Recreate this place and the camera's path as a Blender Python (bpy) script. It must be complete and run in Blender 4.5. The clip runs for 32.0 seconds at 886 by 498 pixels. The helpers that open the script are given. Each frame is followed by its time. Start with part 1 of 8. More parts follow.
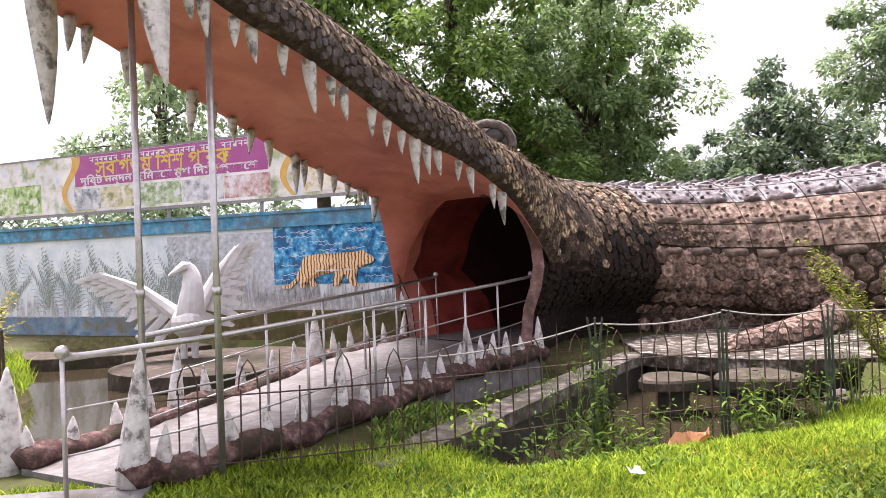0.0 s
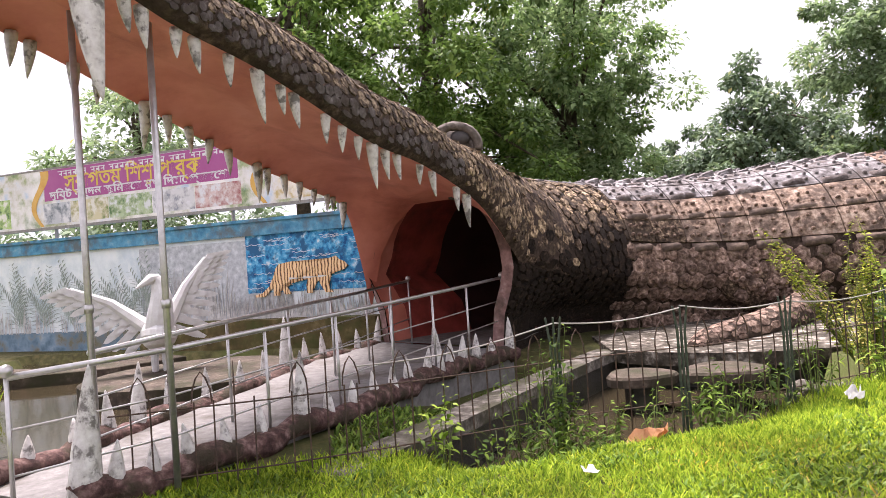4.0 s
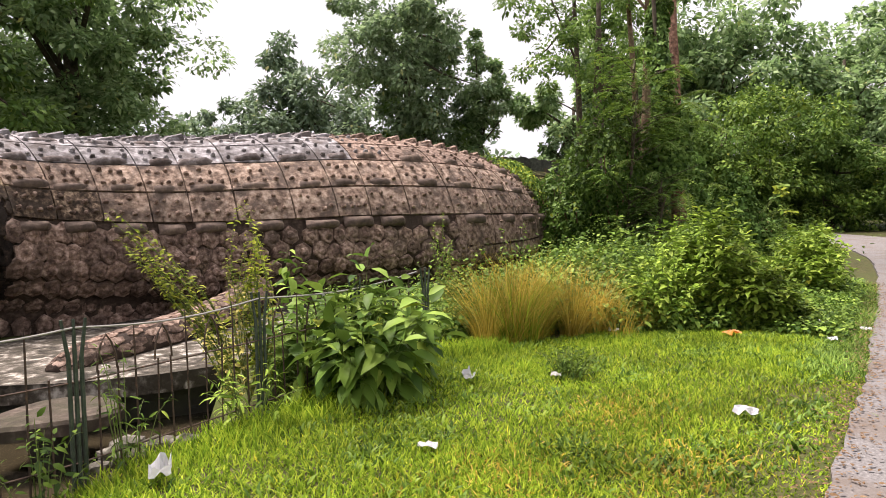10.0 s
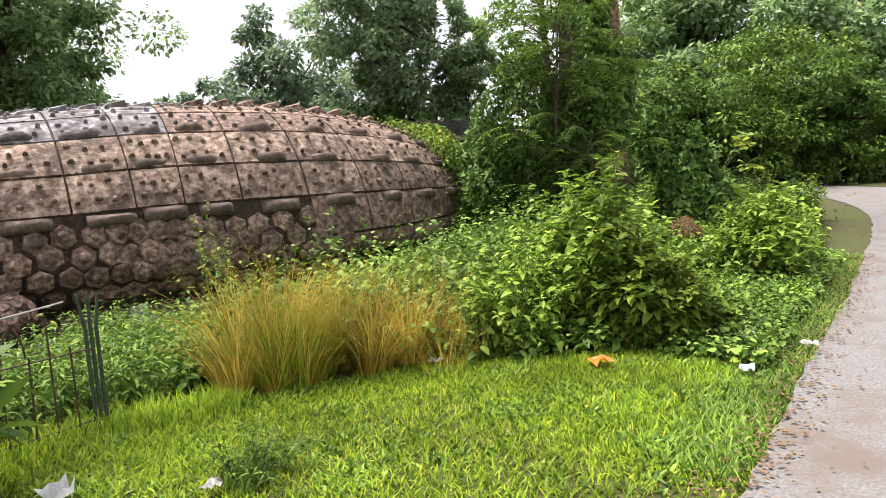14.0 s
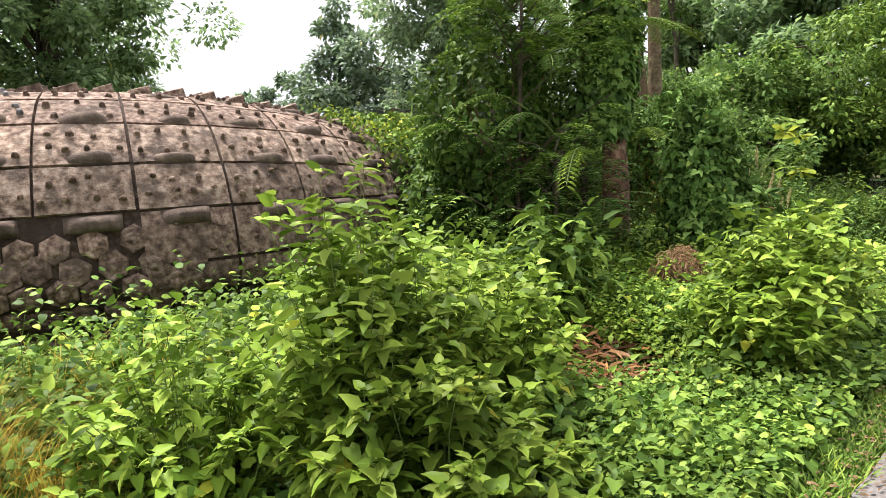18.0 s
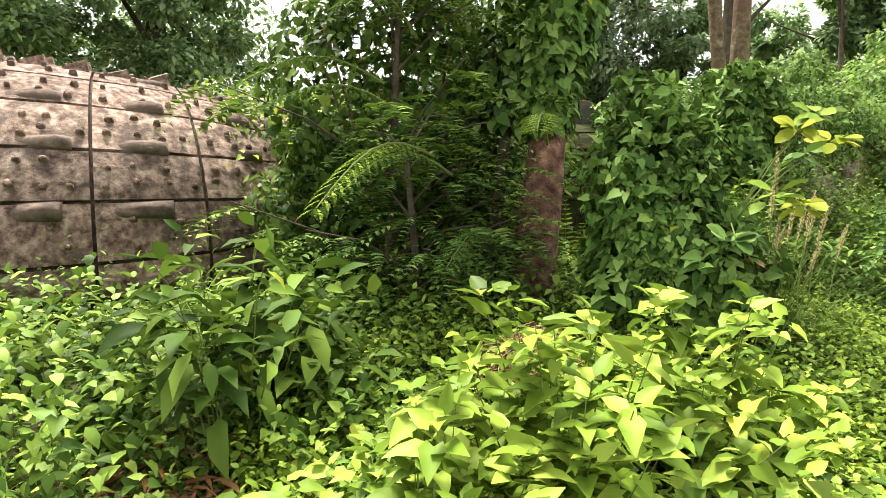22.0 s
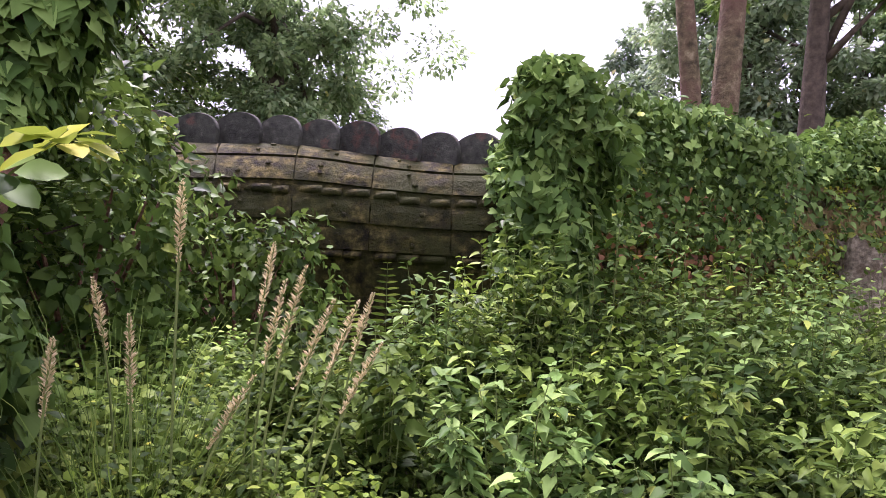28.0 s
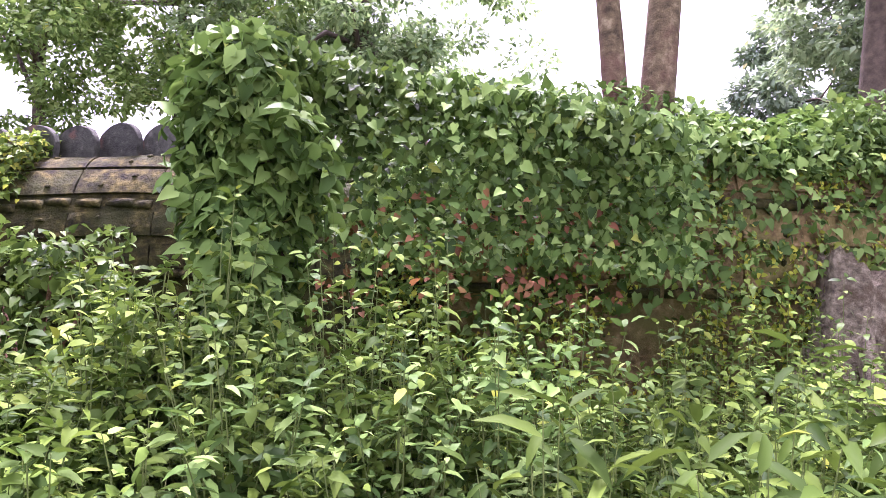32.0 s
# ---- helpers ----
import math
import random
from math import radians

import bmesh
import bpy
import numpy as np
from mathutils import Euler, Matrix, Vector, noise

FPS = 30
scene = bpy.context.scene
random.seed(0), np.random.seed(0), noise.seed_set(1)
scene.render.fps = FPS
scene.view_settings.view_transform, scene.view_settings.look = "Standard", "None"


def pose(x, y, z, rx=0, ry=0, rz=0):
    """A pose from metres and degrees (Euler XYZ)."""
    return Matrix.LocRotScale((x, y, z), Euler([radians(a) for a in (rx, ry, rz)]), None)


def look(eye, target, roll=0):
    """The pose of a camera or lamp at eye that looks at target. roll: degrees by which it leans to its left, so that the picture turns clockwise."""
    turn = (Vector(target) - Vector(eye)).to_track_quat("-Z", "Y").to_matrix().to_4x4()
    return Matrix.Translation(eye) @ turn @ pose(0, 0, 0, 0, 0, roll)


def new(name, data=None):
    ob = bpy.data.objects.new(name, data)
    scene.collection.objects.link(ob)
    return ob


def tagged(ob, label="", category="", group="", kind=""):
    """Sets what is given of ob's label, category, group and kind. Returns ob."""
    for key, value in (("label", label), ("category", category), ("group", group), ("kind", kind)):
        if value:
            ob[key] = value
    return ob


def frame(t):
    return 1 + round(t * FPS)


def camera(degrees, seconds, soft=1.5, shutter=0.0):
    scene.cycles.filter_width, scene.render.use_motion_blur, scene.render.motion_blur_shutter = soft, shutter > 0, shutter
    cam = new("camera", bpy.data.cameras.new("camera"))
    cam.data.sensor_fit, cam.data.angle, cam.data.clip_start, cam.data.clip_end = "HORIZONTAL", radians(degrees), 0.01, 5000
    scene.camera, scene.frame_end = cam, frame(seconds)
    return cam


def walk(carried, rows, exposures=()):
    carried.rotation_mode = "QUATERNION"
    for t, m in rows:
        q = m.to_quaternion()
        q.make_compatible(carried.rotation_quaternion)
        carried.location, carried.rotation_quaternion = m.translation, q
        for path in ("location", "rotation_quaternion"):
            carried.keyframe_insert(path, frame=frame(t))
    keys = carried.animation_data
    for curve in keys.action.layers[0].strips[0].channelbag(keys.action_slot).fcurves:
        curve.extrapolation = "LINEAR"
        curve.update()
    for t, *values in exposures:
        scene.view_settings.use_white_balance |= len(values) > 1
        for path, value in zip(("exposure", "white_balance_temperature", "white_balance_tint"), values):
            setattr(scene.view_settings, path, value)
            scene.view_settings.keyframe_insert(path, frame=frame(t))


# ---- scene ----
import collections
cam = camera(65.2, 32.0, soft=0.8)
PATH = [
    (0, (-0.582, 0.092, 1.532), (-0.332, 2.077, 1.547), -2.1),
    (0.5, (-0.55, 0.068, 1.534), (-0.356, 2.058, 1.575), -2.0),
    (1, (-0.515, 0.041, 1.529), (-0.45, 2.039, 1.578), -2.2),
    (1.5, (-0.498, 0.017, 1.525), (-0.434, 2.014, 1.627), -3.4),
    (2, (-0.499, 0.005, 1.519), (-0.443, 2.003, 1.597), -3.6),
    (2.5, (-0.51, -0.003, 1.524), (-0.508, 1.996, 1.585), -3.9),
    (4.5, (-0.272, 0.085, 1.536), (0.176, 2.034, 1.521), -2.7),
    (5, (-0.263, 0.101, 1.533), (0.374, 1.996, 1.477), -1.3),
    (5.5, (-0.281, 0.154, 1.538), (0.637, 1.93, 1.475), -2.9),
    (6, (-0.266, 0.266, 1.525), (0.825, 1.939, 1.416), -2.1),
    (6.5, (-0.052, 0.41, 1.494), (1.088, 2.051, 1.414), -1.2),
    (7, (0.247, 0.617, 1.489), (1.458, 2.201, 1.332), -0.9),
    (7.5, (0.517, 0.852, 1.484), (1.751, 2.416, 1.311), -3.4),
    (8, (0.866, 1.052, 1.477), (2.135, 2.593, 1.355), -2.3),
    (8.5, (1.225, 1.256, 1.484), (2.576, 2.716, 1.274), -2.5),
    (9, (1.585, 1.463, 1.513), (2.986, 2.885, 1.393), -1.9),
    (9.5, (2.036, 1.506, 1.545), (3.392, 2.975, 1.492), -0.9),
    (10, (2.462, 1.58, 1.538), (3.847, 3.018, 1.427), -1.1),
    (10.5, (2.845, 1.687, 1.539), (4.278, 3.08, 1.471), -2.3),
    (11, (3.298, 1.683, 1.521), (4.627, 3.176, 1.444), 0.3),
    (11.5, (3.728, 1.729, 1.516), (5.037, 3.236, 1.384), -1.6),
    (12, (4.171, 1.773, 1.514), (5.503, 3.262, 1.41), -4.2),
    (12.5, (4.656, 1.762, 1.5), (5.92, 3.303, 1.332), -2.8),
    (13, (5.167, 1.818, 1.486), (6.498, 3.299, 1.296), -2.2),
    (13.5, (5.59, 1.856, 1.503), (6.948, 3.313, 1.327), -4.2),
    (15.5, (7.49, 2.122, 1.478), (8.707, 3.692, 1.248), -2.5),
    (16, (7.969, 2.239, 1.498), (9.199, 3.805, 1.313), -2.1),
    (16.5, (8.404, 2.355, 1.472), (9.591, 3.96, 1.339), -2.0),
    (17, (8.869, 2.505, 1.475), (10.011, 4.138, 1.308), -3.5),
    (17.5, (9.302, 2.623, 1.503), (10.46, 4.245, 1.329), -5.7),
    (18, (9.843, 2.67, 1.513), (10.928, 4.34, 1.328), -4.1),
    (18.5, (10.341, 2.815, 1.515), (11.353, 4.527, 1.303), -3.1),
    (19, (10.864, 2.959, 1.529), (11.845, 4.697, 1.4), -4.2),
    (19.5, (11.324, 3.047, 1.552), (12.218, 4.83, 1.413), -4.4),
    (20, (11.797, 3.199, 1.55), (12.628, 5.01, 1.375), -4.4),
    (20.5, (12.297, 3.297, 1.526), (13.02, 5.154, 1.357), -1.5),
    (21, (12.78, 3.407, 1.52), (13.475, 5.275, 1.349), -2.6),
    (21.5, (13.254, 3.557, 1.541), (14.042, 5.389, 1.381), -1.8),
    (22, (13.767, 3.76, 1.543), (14.45, 5.63, 1.353), -1.2),
    (22.5, (14.243, 3.97, 1.602), (14.837, 5.876, 1.475), -0.9),
    (23, (14.684, 4.126, 1.664), (15.303, 6.022, 1.524), -1.6),
    (23.5, (15.098, 4.231, 1.721), (15.591, 6.166, 1.607), 0.1),
    (24, (15.525, 4.359, 1.744), (16.014, 6.298, 1.685), 4.1),
    (24.5, (15.95, 4.482, 1.727), (16.333, 6.443, 1.624), 2.1),
    (25, (16.379, 4.586, 1.7), (16.598, 6.573, 1.634), 3.9),
    (25.5, (16.787, 4.709, 1.681), (16.933, 6.703, 1.649), 1.8),
    (27.5, (18.372, 5.109, 1.517), (18.377, 7.108, 1.503), 3.2),
    (28, (18.644, 5.211, 1.542), (18.775, 7.207, 1.508), 1.7),
    (28.5, (18.865, 5.434, 1.559), (19.15, 7.413, 1.602), 2.1),
    (29, (19.173, 5.601, 1.559), (19.458, 7.58, 1.576), 0.6),
    (29.5, (19.478, 5.772, 1.583), (19.798, 7.746, 1.579), -0.7),
    (30, (19.875, 5.992, 1.607), (20.212, 7.963, 1.584), -0.2),
    (30.5, (20.294, 6.082, 1.6), (20.537, 8.067, 1.611), 1.5),
    (31, (20.683, 6.194, 1.607), (20.86, 8.185, 1.557), 0.8),
    (31.5, (21.009, 6.354, 1.63), (21.086, 8.352, 1.574), -1.2),
    (32, (21.369, 6.475, 1.648), (21.069, 8.453, 1.639), 1.0),
]
walk(cam, [(t, look(eye, target, roll)) for t, eye, target, roll in PATH],
     exposures=[(0.0, 1.36, 6300, 32), (4.0, 1.3, 6400, 30), (6.0, 1.0, 6500, 28), (8.0, 0.9, 6700, 25), (12.0, 0.95, 6400, 23), (16.0, 1.2, 6300, 16), (20.0, 1.2, 6500, 17), (22.0, 1.75, 6700, 14), (23.0, 2.02, 6600, 24), (25.0, 2.15, 6250, 38), (28.0, 1.62, 5850, 54), (30.0, 2.15, 5850, 58), (32.0, 2.45, 5750, 60)])

# ---- world and sun: bright overcast ----
world = bpy.data.worlds.new("world")
scene.world = world
world.use_nodes = True
wn, wl = world.node_tree.nodes, world.node_tree.links
sky = wn.new("ShaderNodeTexSky")
sky.sky_type = "NISHITA"
sky.sun_disc = False
sky.sun_elevation = radians(69)
sky.sun_rotation = radians(-20)
sky.air_density, sky.dust_density, sky.ozone_density = 1.6, 6.0, 1.0
soft = wn.new("ShaderNodeHueSaturation")
soft.inputs["Saturation"].default_value = 0.12
soft.inputs["Value"].default_value = 1.0
wl.new(sky.outputs["Color"], soft.inputs["Color"])
cloud = wn.new("ShaderNodeMix")
cloud.data_type = "RGBA"
cloud.inputs[0].default_value = 0.7
cloud.inputs[7].default_value = (8.6, 8.9, 9.2, 1)
wl.new(soft.outputs["Color"], cloud.inputs[6])
wl.new(cloud.outputs[2], wn["Background"].inputs["Color"])
wn["Background"].inputs["Strength"].default_value = 0.082
sun = new("sun", bpy.data.lights.new("sun", "SUN"))
sun.data.energy, sun.data.angle, sun.data.color = 5.0, radians(26), (1.0, 0.965, 0.88)
sun.matrix_world = look((0, 0, 30), (3.0, -11.0, 0))

# ---- materials ----
def mat(name):
    m = bpy.data.materials.new(name)
    m.use_nodes = True
    n = m.node_tree.nodes
    return m, n, m.node_tree.links, n["Principled BSDF"]


def ramp(n, stops):
    r = n.new("ShaderNodeValToRGB")
    e = r.color_ramp.elements
    while len(e) < len(stops):
        e.new(0.5)
    for k, (p, c) in zip(e, stops):
        k.position, k.color = p, (*c, 1)
    return r


def noise_node(n, l, scale, detail=6.0, rough=0.6, space="Object"):
    tc = n.new("ShaderNodeNewGeometry")
    t = n.new("ShaderNodeTexNoise")
    t.inputs["Scale"].default_value, t.inputs["Detail"].default_value, t.inputs["Roughness"].default_value = scale, detail, rough
    l.new(tc.outputs["Position"], t.inputs["Vector"])
    return t


def mixc(n, l, fac, a, b, kind="MIX"):
    m = n.new("ShaderNodeMix")
    m.data_type, m.blend_type = "RGBA", kind
    for sock, v in ((m.inputs[0], fac), (m.inputs[6], a), (m.inputs[7], b)):
        if isinstance(v, (int, float)):
            sock.default_value = v
        elif isinstance(v, tuple):
            sock.default_value = (*v, 1)
        else:
            l.new(v, sock)
    return m.outputs[2]


def rough_mat(name, stops, scale, stain=None, stain_scale=1.3, stain_at=(0.45, 0.65), roughness=0.85, bump=0.3, bump_scale=None, metal=0.0, vary=0.0):
    """A weathered surface: grain ramp, larger stains, fine relief."""
    m, n, l, b = mat(name)
    t = noise_node(n, l, scale)
    r = ramp(n, [(p, tuple(0.85 * q for q in k)) for p, k in stops])
    l.new(t.outputs["Fac"], r.inputs["Fac"])
    col = r.outputs["Color"]
    if stain:
        s = noise_node(n, l, stain_scale, 8, 0.65)
        sr = ramp(n, [(stain_at[0], (0, 0, 0)), (stain_at[1], (1, 1, 1))])
        l.new(s.outputs["Fac"], sr.inputs["Fac"])
        col = mixc(n, l, sr.outputs["Color"], col, stain)
    if vary:
        oi = n.new("ShaderNodeObjectInfo")
        hs = n.new("ShaderNodeHueSaturation")
        mr = n.new("ShaderNodeMapRange")
        mr.inputs["To Min"].default_value, mr.inputs["To Max"].default_value = 1 - vary, 1 + vary
        l.new(oi.outputs["Random"], mr.inputs["Value"])
        l.new(mr.outputs["Result"], hs.inputs["Value"])
        l.new(col, hs.inputs["Color"])
        col = hs.outputs["Color"]
    l.new(col, b.inputs["Base Color"])
    b.inputs["Roughness"].default_value, b.inputs["Metallic"].default_value = roughness, metal
    if roughness > 0.8:
        b.inputs["Specular IOR Level"].default_value = 0.2
    if bump:
        bt = noise_node(n, l, bump_scale or scale * 2.5, 8, 0.7)
        bn = n.new("ShaderNodeBump")
        bn.inputs["Strength"].default_value, bn.inputs["Distance"].default_value = bump, 0.03
        l.new(bt.outputs["Fac"], bn.inputs["Height"])
        l.new(bn.outputs["Normal"], b.inputs["Normal"])
    return m


def leaf_mat(name, dark, mid, light, translucent=0.35, gloss=0.45):
    dark, mid, light = (tuple(f * q for q in k) for f, k in ((0.7, dark), (0.86, mid), (0.86, light)))
    translucent *= 0.65
    m, n, l, b = mat(name)
    g = n.new("ShaderNodeNewGeometry")
    r = ramp(n, [(0.0, dark), (0.5, mid), (0.985, light), (1.0, tuple(min(1, c * k) for c, k in zip(light, (1.6, 1.2, 0.8))))])
    l.new(g.outputs["Random Per Island"], r.inputs["Fac"])
    t = noise_node(n, l, 0.9, 3)
    hs = n.new("ShaderNodeHueSaturation")
    mr = n.new("ShaderNodeMapRange")
    mr.inputs["From Min"].default_value, mr.inputs["From Max"].default_value = 0.3, 0.7
    mr.inputs["To Min"].default_value, mr.inputs["To Max"].default_value = 0.55, 1.45
    l.new(t.outputs["Fac"], mr.inputs["Value"])
    l.new(mr.outputs["Result"], hs.inputs["Value"])
    l.new(r.outputs["Color"], hs.inputs["Color"])
    l.new(hs.outputs["Color"], b.inputs["Base Color"])
    b.inputs["Roughness"].default_value = gloss
    b.inputs["Specular IOR Level"].default_value = 0.07
    tr = n.new("ShaderNodeBsdfTranslucent")
    l.new(mixc(n, l, 0.25, hs.outputs["Color"], (0.26, 0.42, 0.06), "MIX"), tr.inputs["Color"])
    mx = n.new("ShaderNodeMixShader")
    mx.inputs[0].default_value = translucent
    l.new(b.outputs[0], mx.inputs[1])
    l.new(tr.outputs[0], mx.inputs[2])
    l.new(mx.outputs[0], n["Material Output"].inputs["Surface"])
    return m


M = {}
M["scale"] = rough_mat("weathered_scale_concrete", [(0.40, (0.026, 0.017, 0.010)), (0.54, (0.125, 0.085, 0.056)), (0.70, (0.46, 0.345, 0.235))], 15, stain=(0.05, 0.036, 0.025), stain_scale=2.6, stain_at=(0.5, 0.64), bump=0.9, vary=0.3)
M["mosaic"] = rough_mat("tan_brown_mosaic_scales", [(0.38, (0.04, 0.027, 0.016)), (0.50, (0.19, 0.132, 0.08)), (0.64, (0.56, 0.43, 0.28))], 15, stain=(0.05, 0.035, 0.022), stain_scale=3.0, stain_at=(0.52, 0.64), bump=0.9, vary=0.4)
M["panel"] = rough_mat("tan_panel_concrete", [(0.36, (0.085, 0.055, 0.039)), (0.5, (0.27, 0.19, 0.138)), (0.66, (0.50, 0.39, 0.305))], 11, stain=(0.085, 0.062, 0.048), stain_scale=2.8, stain_at=(0.49, 0.63), bump=0.9, vary=0.26)
M["seam"] = rough_mat("dark_hide_joints", [(0.34, (0.026, 0.017, 0.012)), (0.52, (0.07, 0.047, 0.034)), (0.70, (0.17, 0.12, 0.09))], 12, stain=(0.04, 0.028, 0.02), stain_scale=1.8, bump=0.8)
M["hide"] = rough_mat("reddish_hide_concrete", [(0.36, (0.08, 0.052, 0.038)), (0.5, (0.225, 0.152, 0.112)), (0.66, (0.44, 0.325, 0.255))], 13, stain=(0.08, 0.058, 0.043), stain_scale=2.2, stain_at=(0.52, 0.68), bump=0.9, vary=0.25)
M["grey"] = rough_mat("grey_ridge_concrete", [(0.34, (0.085, 0.076, 0.072)), (0.52, (0.245, 0.228, 0.225)), (0.70, (0.50, 0.48, 0.475))], 8, stain=(0.10, 0.084, 0.076), stain_scale=2.6, stain_at=(0.5, 0.64), bump=0.8, vary=0.25)
# black covers moss and also the shade under the head
M["neck"] = rough_mat("mossy_shade_black_neck_concrete", [(0.38, (0.008, 0.005, 0.003)), (0.54, (0.020, 0.013, 0.008)), (0.72, (0.085, 0.056, 0.036))], 16, stain=(0.018, 0.012, 0.008), stain_scale=2.2, stain_at=(0.46, 0.6), bump=0.9, vary=0.3)
M["ridge"] = rough_mat("grey_brown_ridge_scutes", [(0.3, (0.065, 0.053, 0.048)), (0.55, (0.17, 0.145, 0.135)), (0.75, (0.36, 0.33, 0.32))], 11, stain=(0.08, 0.06, 0.05), stain_scale=3.0, bump=0.7, vary=0.25)
M["lump"] = rough_mat("dark_ridge_scutes", [(0.3, (0.07, 0.052, 0.042)), (0.55, (0.15, 0.11, 0.085)), (0.75, (0.27, 0.20, 0.15))], 10, bump=0.6, vary=0.2)
M["mossy"] = rough_mat("mossy_tail_concrete", [(0.38, (0.014, 0.012, 0.005)), (0.52, (0.060, 0.053, 0.014)), (0.68, (0.18, 0.15, 0.042))], 9, stain=(0.034, 0.040, 0.009), stain_scale=1.6, stain_at=(0.44, 0.6), bump=1.0, vary=0.15)
M["ochre"] = rough_mat("ochre_mossy_concrete", [(0.32, (0.08, 0.055, 0.022)), (0.52, (0.24, 0.175, 0.07)), (0.70, (0.44, 0.33, 0.15))], 11, stain=(0.12, 0.12, 0.03), stain_scale=1.6, stain_at=(0.48, 0.62), bump=0.7, vary=0.2)
M["slab"] = rough_mat("dirty_pale_slab_concrete", [(0.40, (0.03, 0.026, 0.018)), (0.53, (0.13, 0.112, 0.088)), (0.68, (0.52, 0.48, 0.41))], 7, stain=(0.05, 0.043, 0.03), stain_scale=2.8, stain_at=(0.49, 0.6), bump=0.6)
M["fin"] = rough_mat("dark_grey_fin_concrete", [(0.3, (0.034, 0.036, 0.028)), (0.6, (0.075, 0.079, 0.060)), (0.8, (0.17, 0.17, 0.13))], 12, stain=(0.12, 0.065, 0.045), stain_scale=3.5, stain_at=(0.56, 0.68), bump=0.6, vary=0.25)
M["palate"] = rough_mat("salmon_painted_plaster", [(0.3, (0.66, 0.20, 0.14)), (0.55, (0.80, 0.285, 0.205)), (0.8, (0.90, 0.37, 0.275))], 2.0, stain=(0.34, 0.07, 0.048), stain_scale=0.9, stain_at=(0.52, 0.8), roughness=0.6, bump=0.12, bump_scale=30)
# mouth red lowered to paint in the shade behind the palate
M["inner"] = rough_mat("shade_darkened_mouth_red", [(0.3, (0.36, 0.06, 0.045)), (0.7, (0.50, 0.095, 0.072))], 2.0, stain=(0.12, 0.02, 0.016), stain_scale=1.1, roughness=0.6, bump=0.12)
M["rim"] = rough_mat("dusty_mauve_rim", [(0.3, (0.18, 0.10, 0.09)), (0.55, (0.34, 0.20, 0.18)), (0.75, (0.5, 0.36, 0.33))], 9, stain=(0.10, 0.07, 0.055), stain_scale=3, bump=0.5)
M["pebble"] = rough_mat("brown_pebble_scales", [(0.34, (0.06, 0.038, 0.027)), (0.50, (0.20, 0.132, 0.097)), (0.68, (0.46, 0.34, 0.27))], 13, stain=(0.06, 0.04, 0.03), stain_scale=1.7, stain_at=(0.5, 0.7), bump=0.8, bump_scale=22, vary=0.35)
# near-black takes in the shadow under ledge and slab, besides damp and moss
M["wet_shadow"] = rough_mat("shadow_black_wet_concrete", [(0.3, (0.012, 0.011, 0.008)), (0.6, (0.03, 0.026, 0.018)), (0.8, (0.07, 0.06, 0.035))], 7, stain=(0.03, 0.034, 0.012), stain_scale=2.5, roughness=0.6, bump=0.5)
# almost black, standing in for the unlit depth of the passage
M["throat"] = rough_mat("shade_darkened_tunnel_red", [(0.3, (0.03, 0.007, 0.006)), (0.7, (0.055, 0.012, 0.01))], 2.0, roughness=0.7, bump=0.1)
M["gum"] = rough_mat("mauve_gum_paint", [(0.36, (0.05, 0.027, 0.023)), (0.52, (0.12, 0.067, 0.058)), (0.72, (0.32, 0.215, 0.185))], 12, stain=(0.045, 0.036, 0.022), stain_scale=4, stain_at=(0.46, 0.6), bump=0.8)
M["tooth"] = rough_mat("chipped_white_tooth_paint", [(0.3, (0.34, 0.32, 0.29)), (0.48, (0.62, 0.60, 0.56)), (0.7, (0.78, 0.77, 0.73))], 14, stain=(0.15, 0.14, 0.125), stain_scale=8, stain_at=(0.53, 0.62), roughness=0.7, bump=0.4)
M["bark"] = rough_mat("reddish_brown_bark", [(0.32, (0.075, 0.038, 0.025)), (0.55, (0.26, 0.14, 0.092)), (0.72, (0.48, 0.29, 0.20))], 12, bump=0.9, bump_scale=26)
M["bark_mid"] = rough_mat("grey_brown_furrowed_bark", [(0.32, (0.06, 0.048, 0.026)), (0.55, (0.18, 0.142, 0.075)), (0.72, (0.35, 0.295, 0.17))], 11, stain=(0.13, 0.075, 0.05), stain_scale=2.0, bump=0.9, bump_scale=22)
M["bark_far"] = rough_mat("grey_brown_bark", [(0.3, (0.045, 0.036, 0.025)), (0.7, (0.13, 0.103, 0.072))], 8, bump=0.5)
M["stump"] = rough_mat("pale_stump_wood", [(0.3, (0.07, 0.058, 0.042)), (0.5, (0.22, 0.19, 0.125)), (0.72, (0.46, 0.40, 0.28))], 18, stain=(0.10, 0.075, 0.045), stain_scale=5, stain_at=(0.48, 0.62), bump=0.9)
M["steel"] = rough_mat("stainless_steel", [(0.3, (0.44, 0.43, 0.41)), (0.7, (0.62, 0.61, 0.59))], 20, roughness=0.35, metal=0.75, bump=0.05)
M["rust"] = rough_mat("dark_rusty_iron", [(0.3, (0.035, 0.025, 0.02)), (0.6, (0.10, 0.06, 0.04)), (0.8, (0.20, 0.11, 0.06))], 30, roughness=0.8, metal=0.2, bump=0.3)
M["green_iron"] = rough_mat("old_green_paint_iron", [(0.3, (0.022, 0.034, 0.02)), (0.6, (0.05, 0.07, 0.042)), (0.8, (0.14, 0.115, 0.075))], 25, roughness=0.75, bump=0.4)
M["concrete"] = rough_mat("worn_grey_concrete", [(0.36, (0.055, 0.048, 0.038)), (0.52, (0.145, 0.13, 0.108)), (0.70, (0.36, 0.33, 0.285))], 9, stain=(0.06, 0.058, 0.036), stain_scale=2.2, stain_at=(0.46, 0.6), bump=0.5)
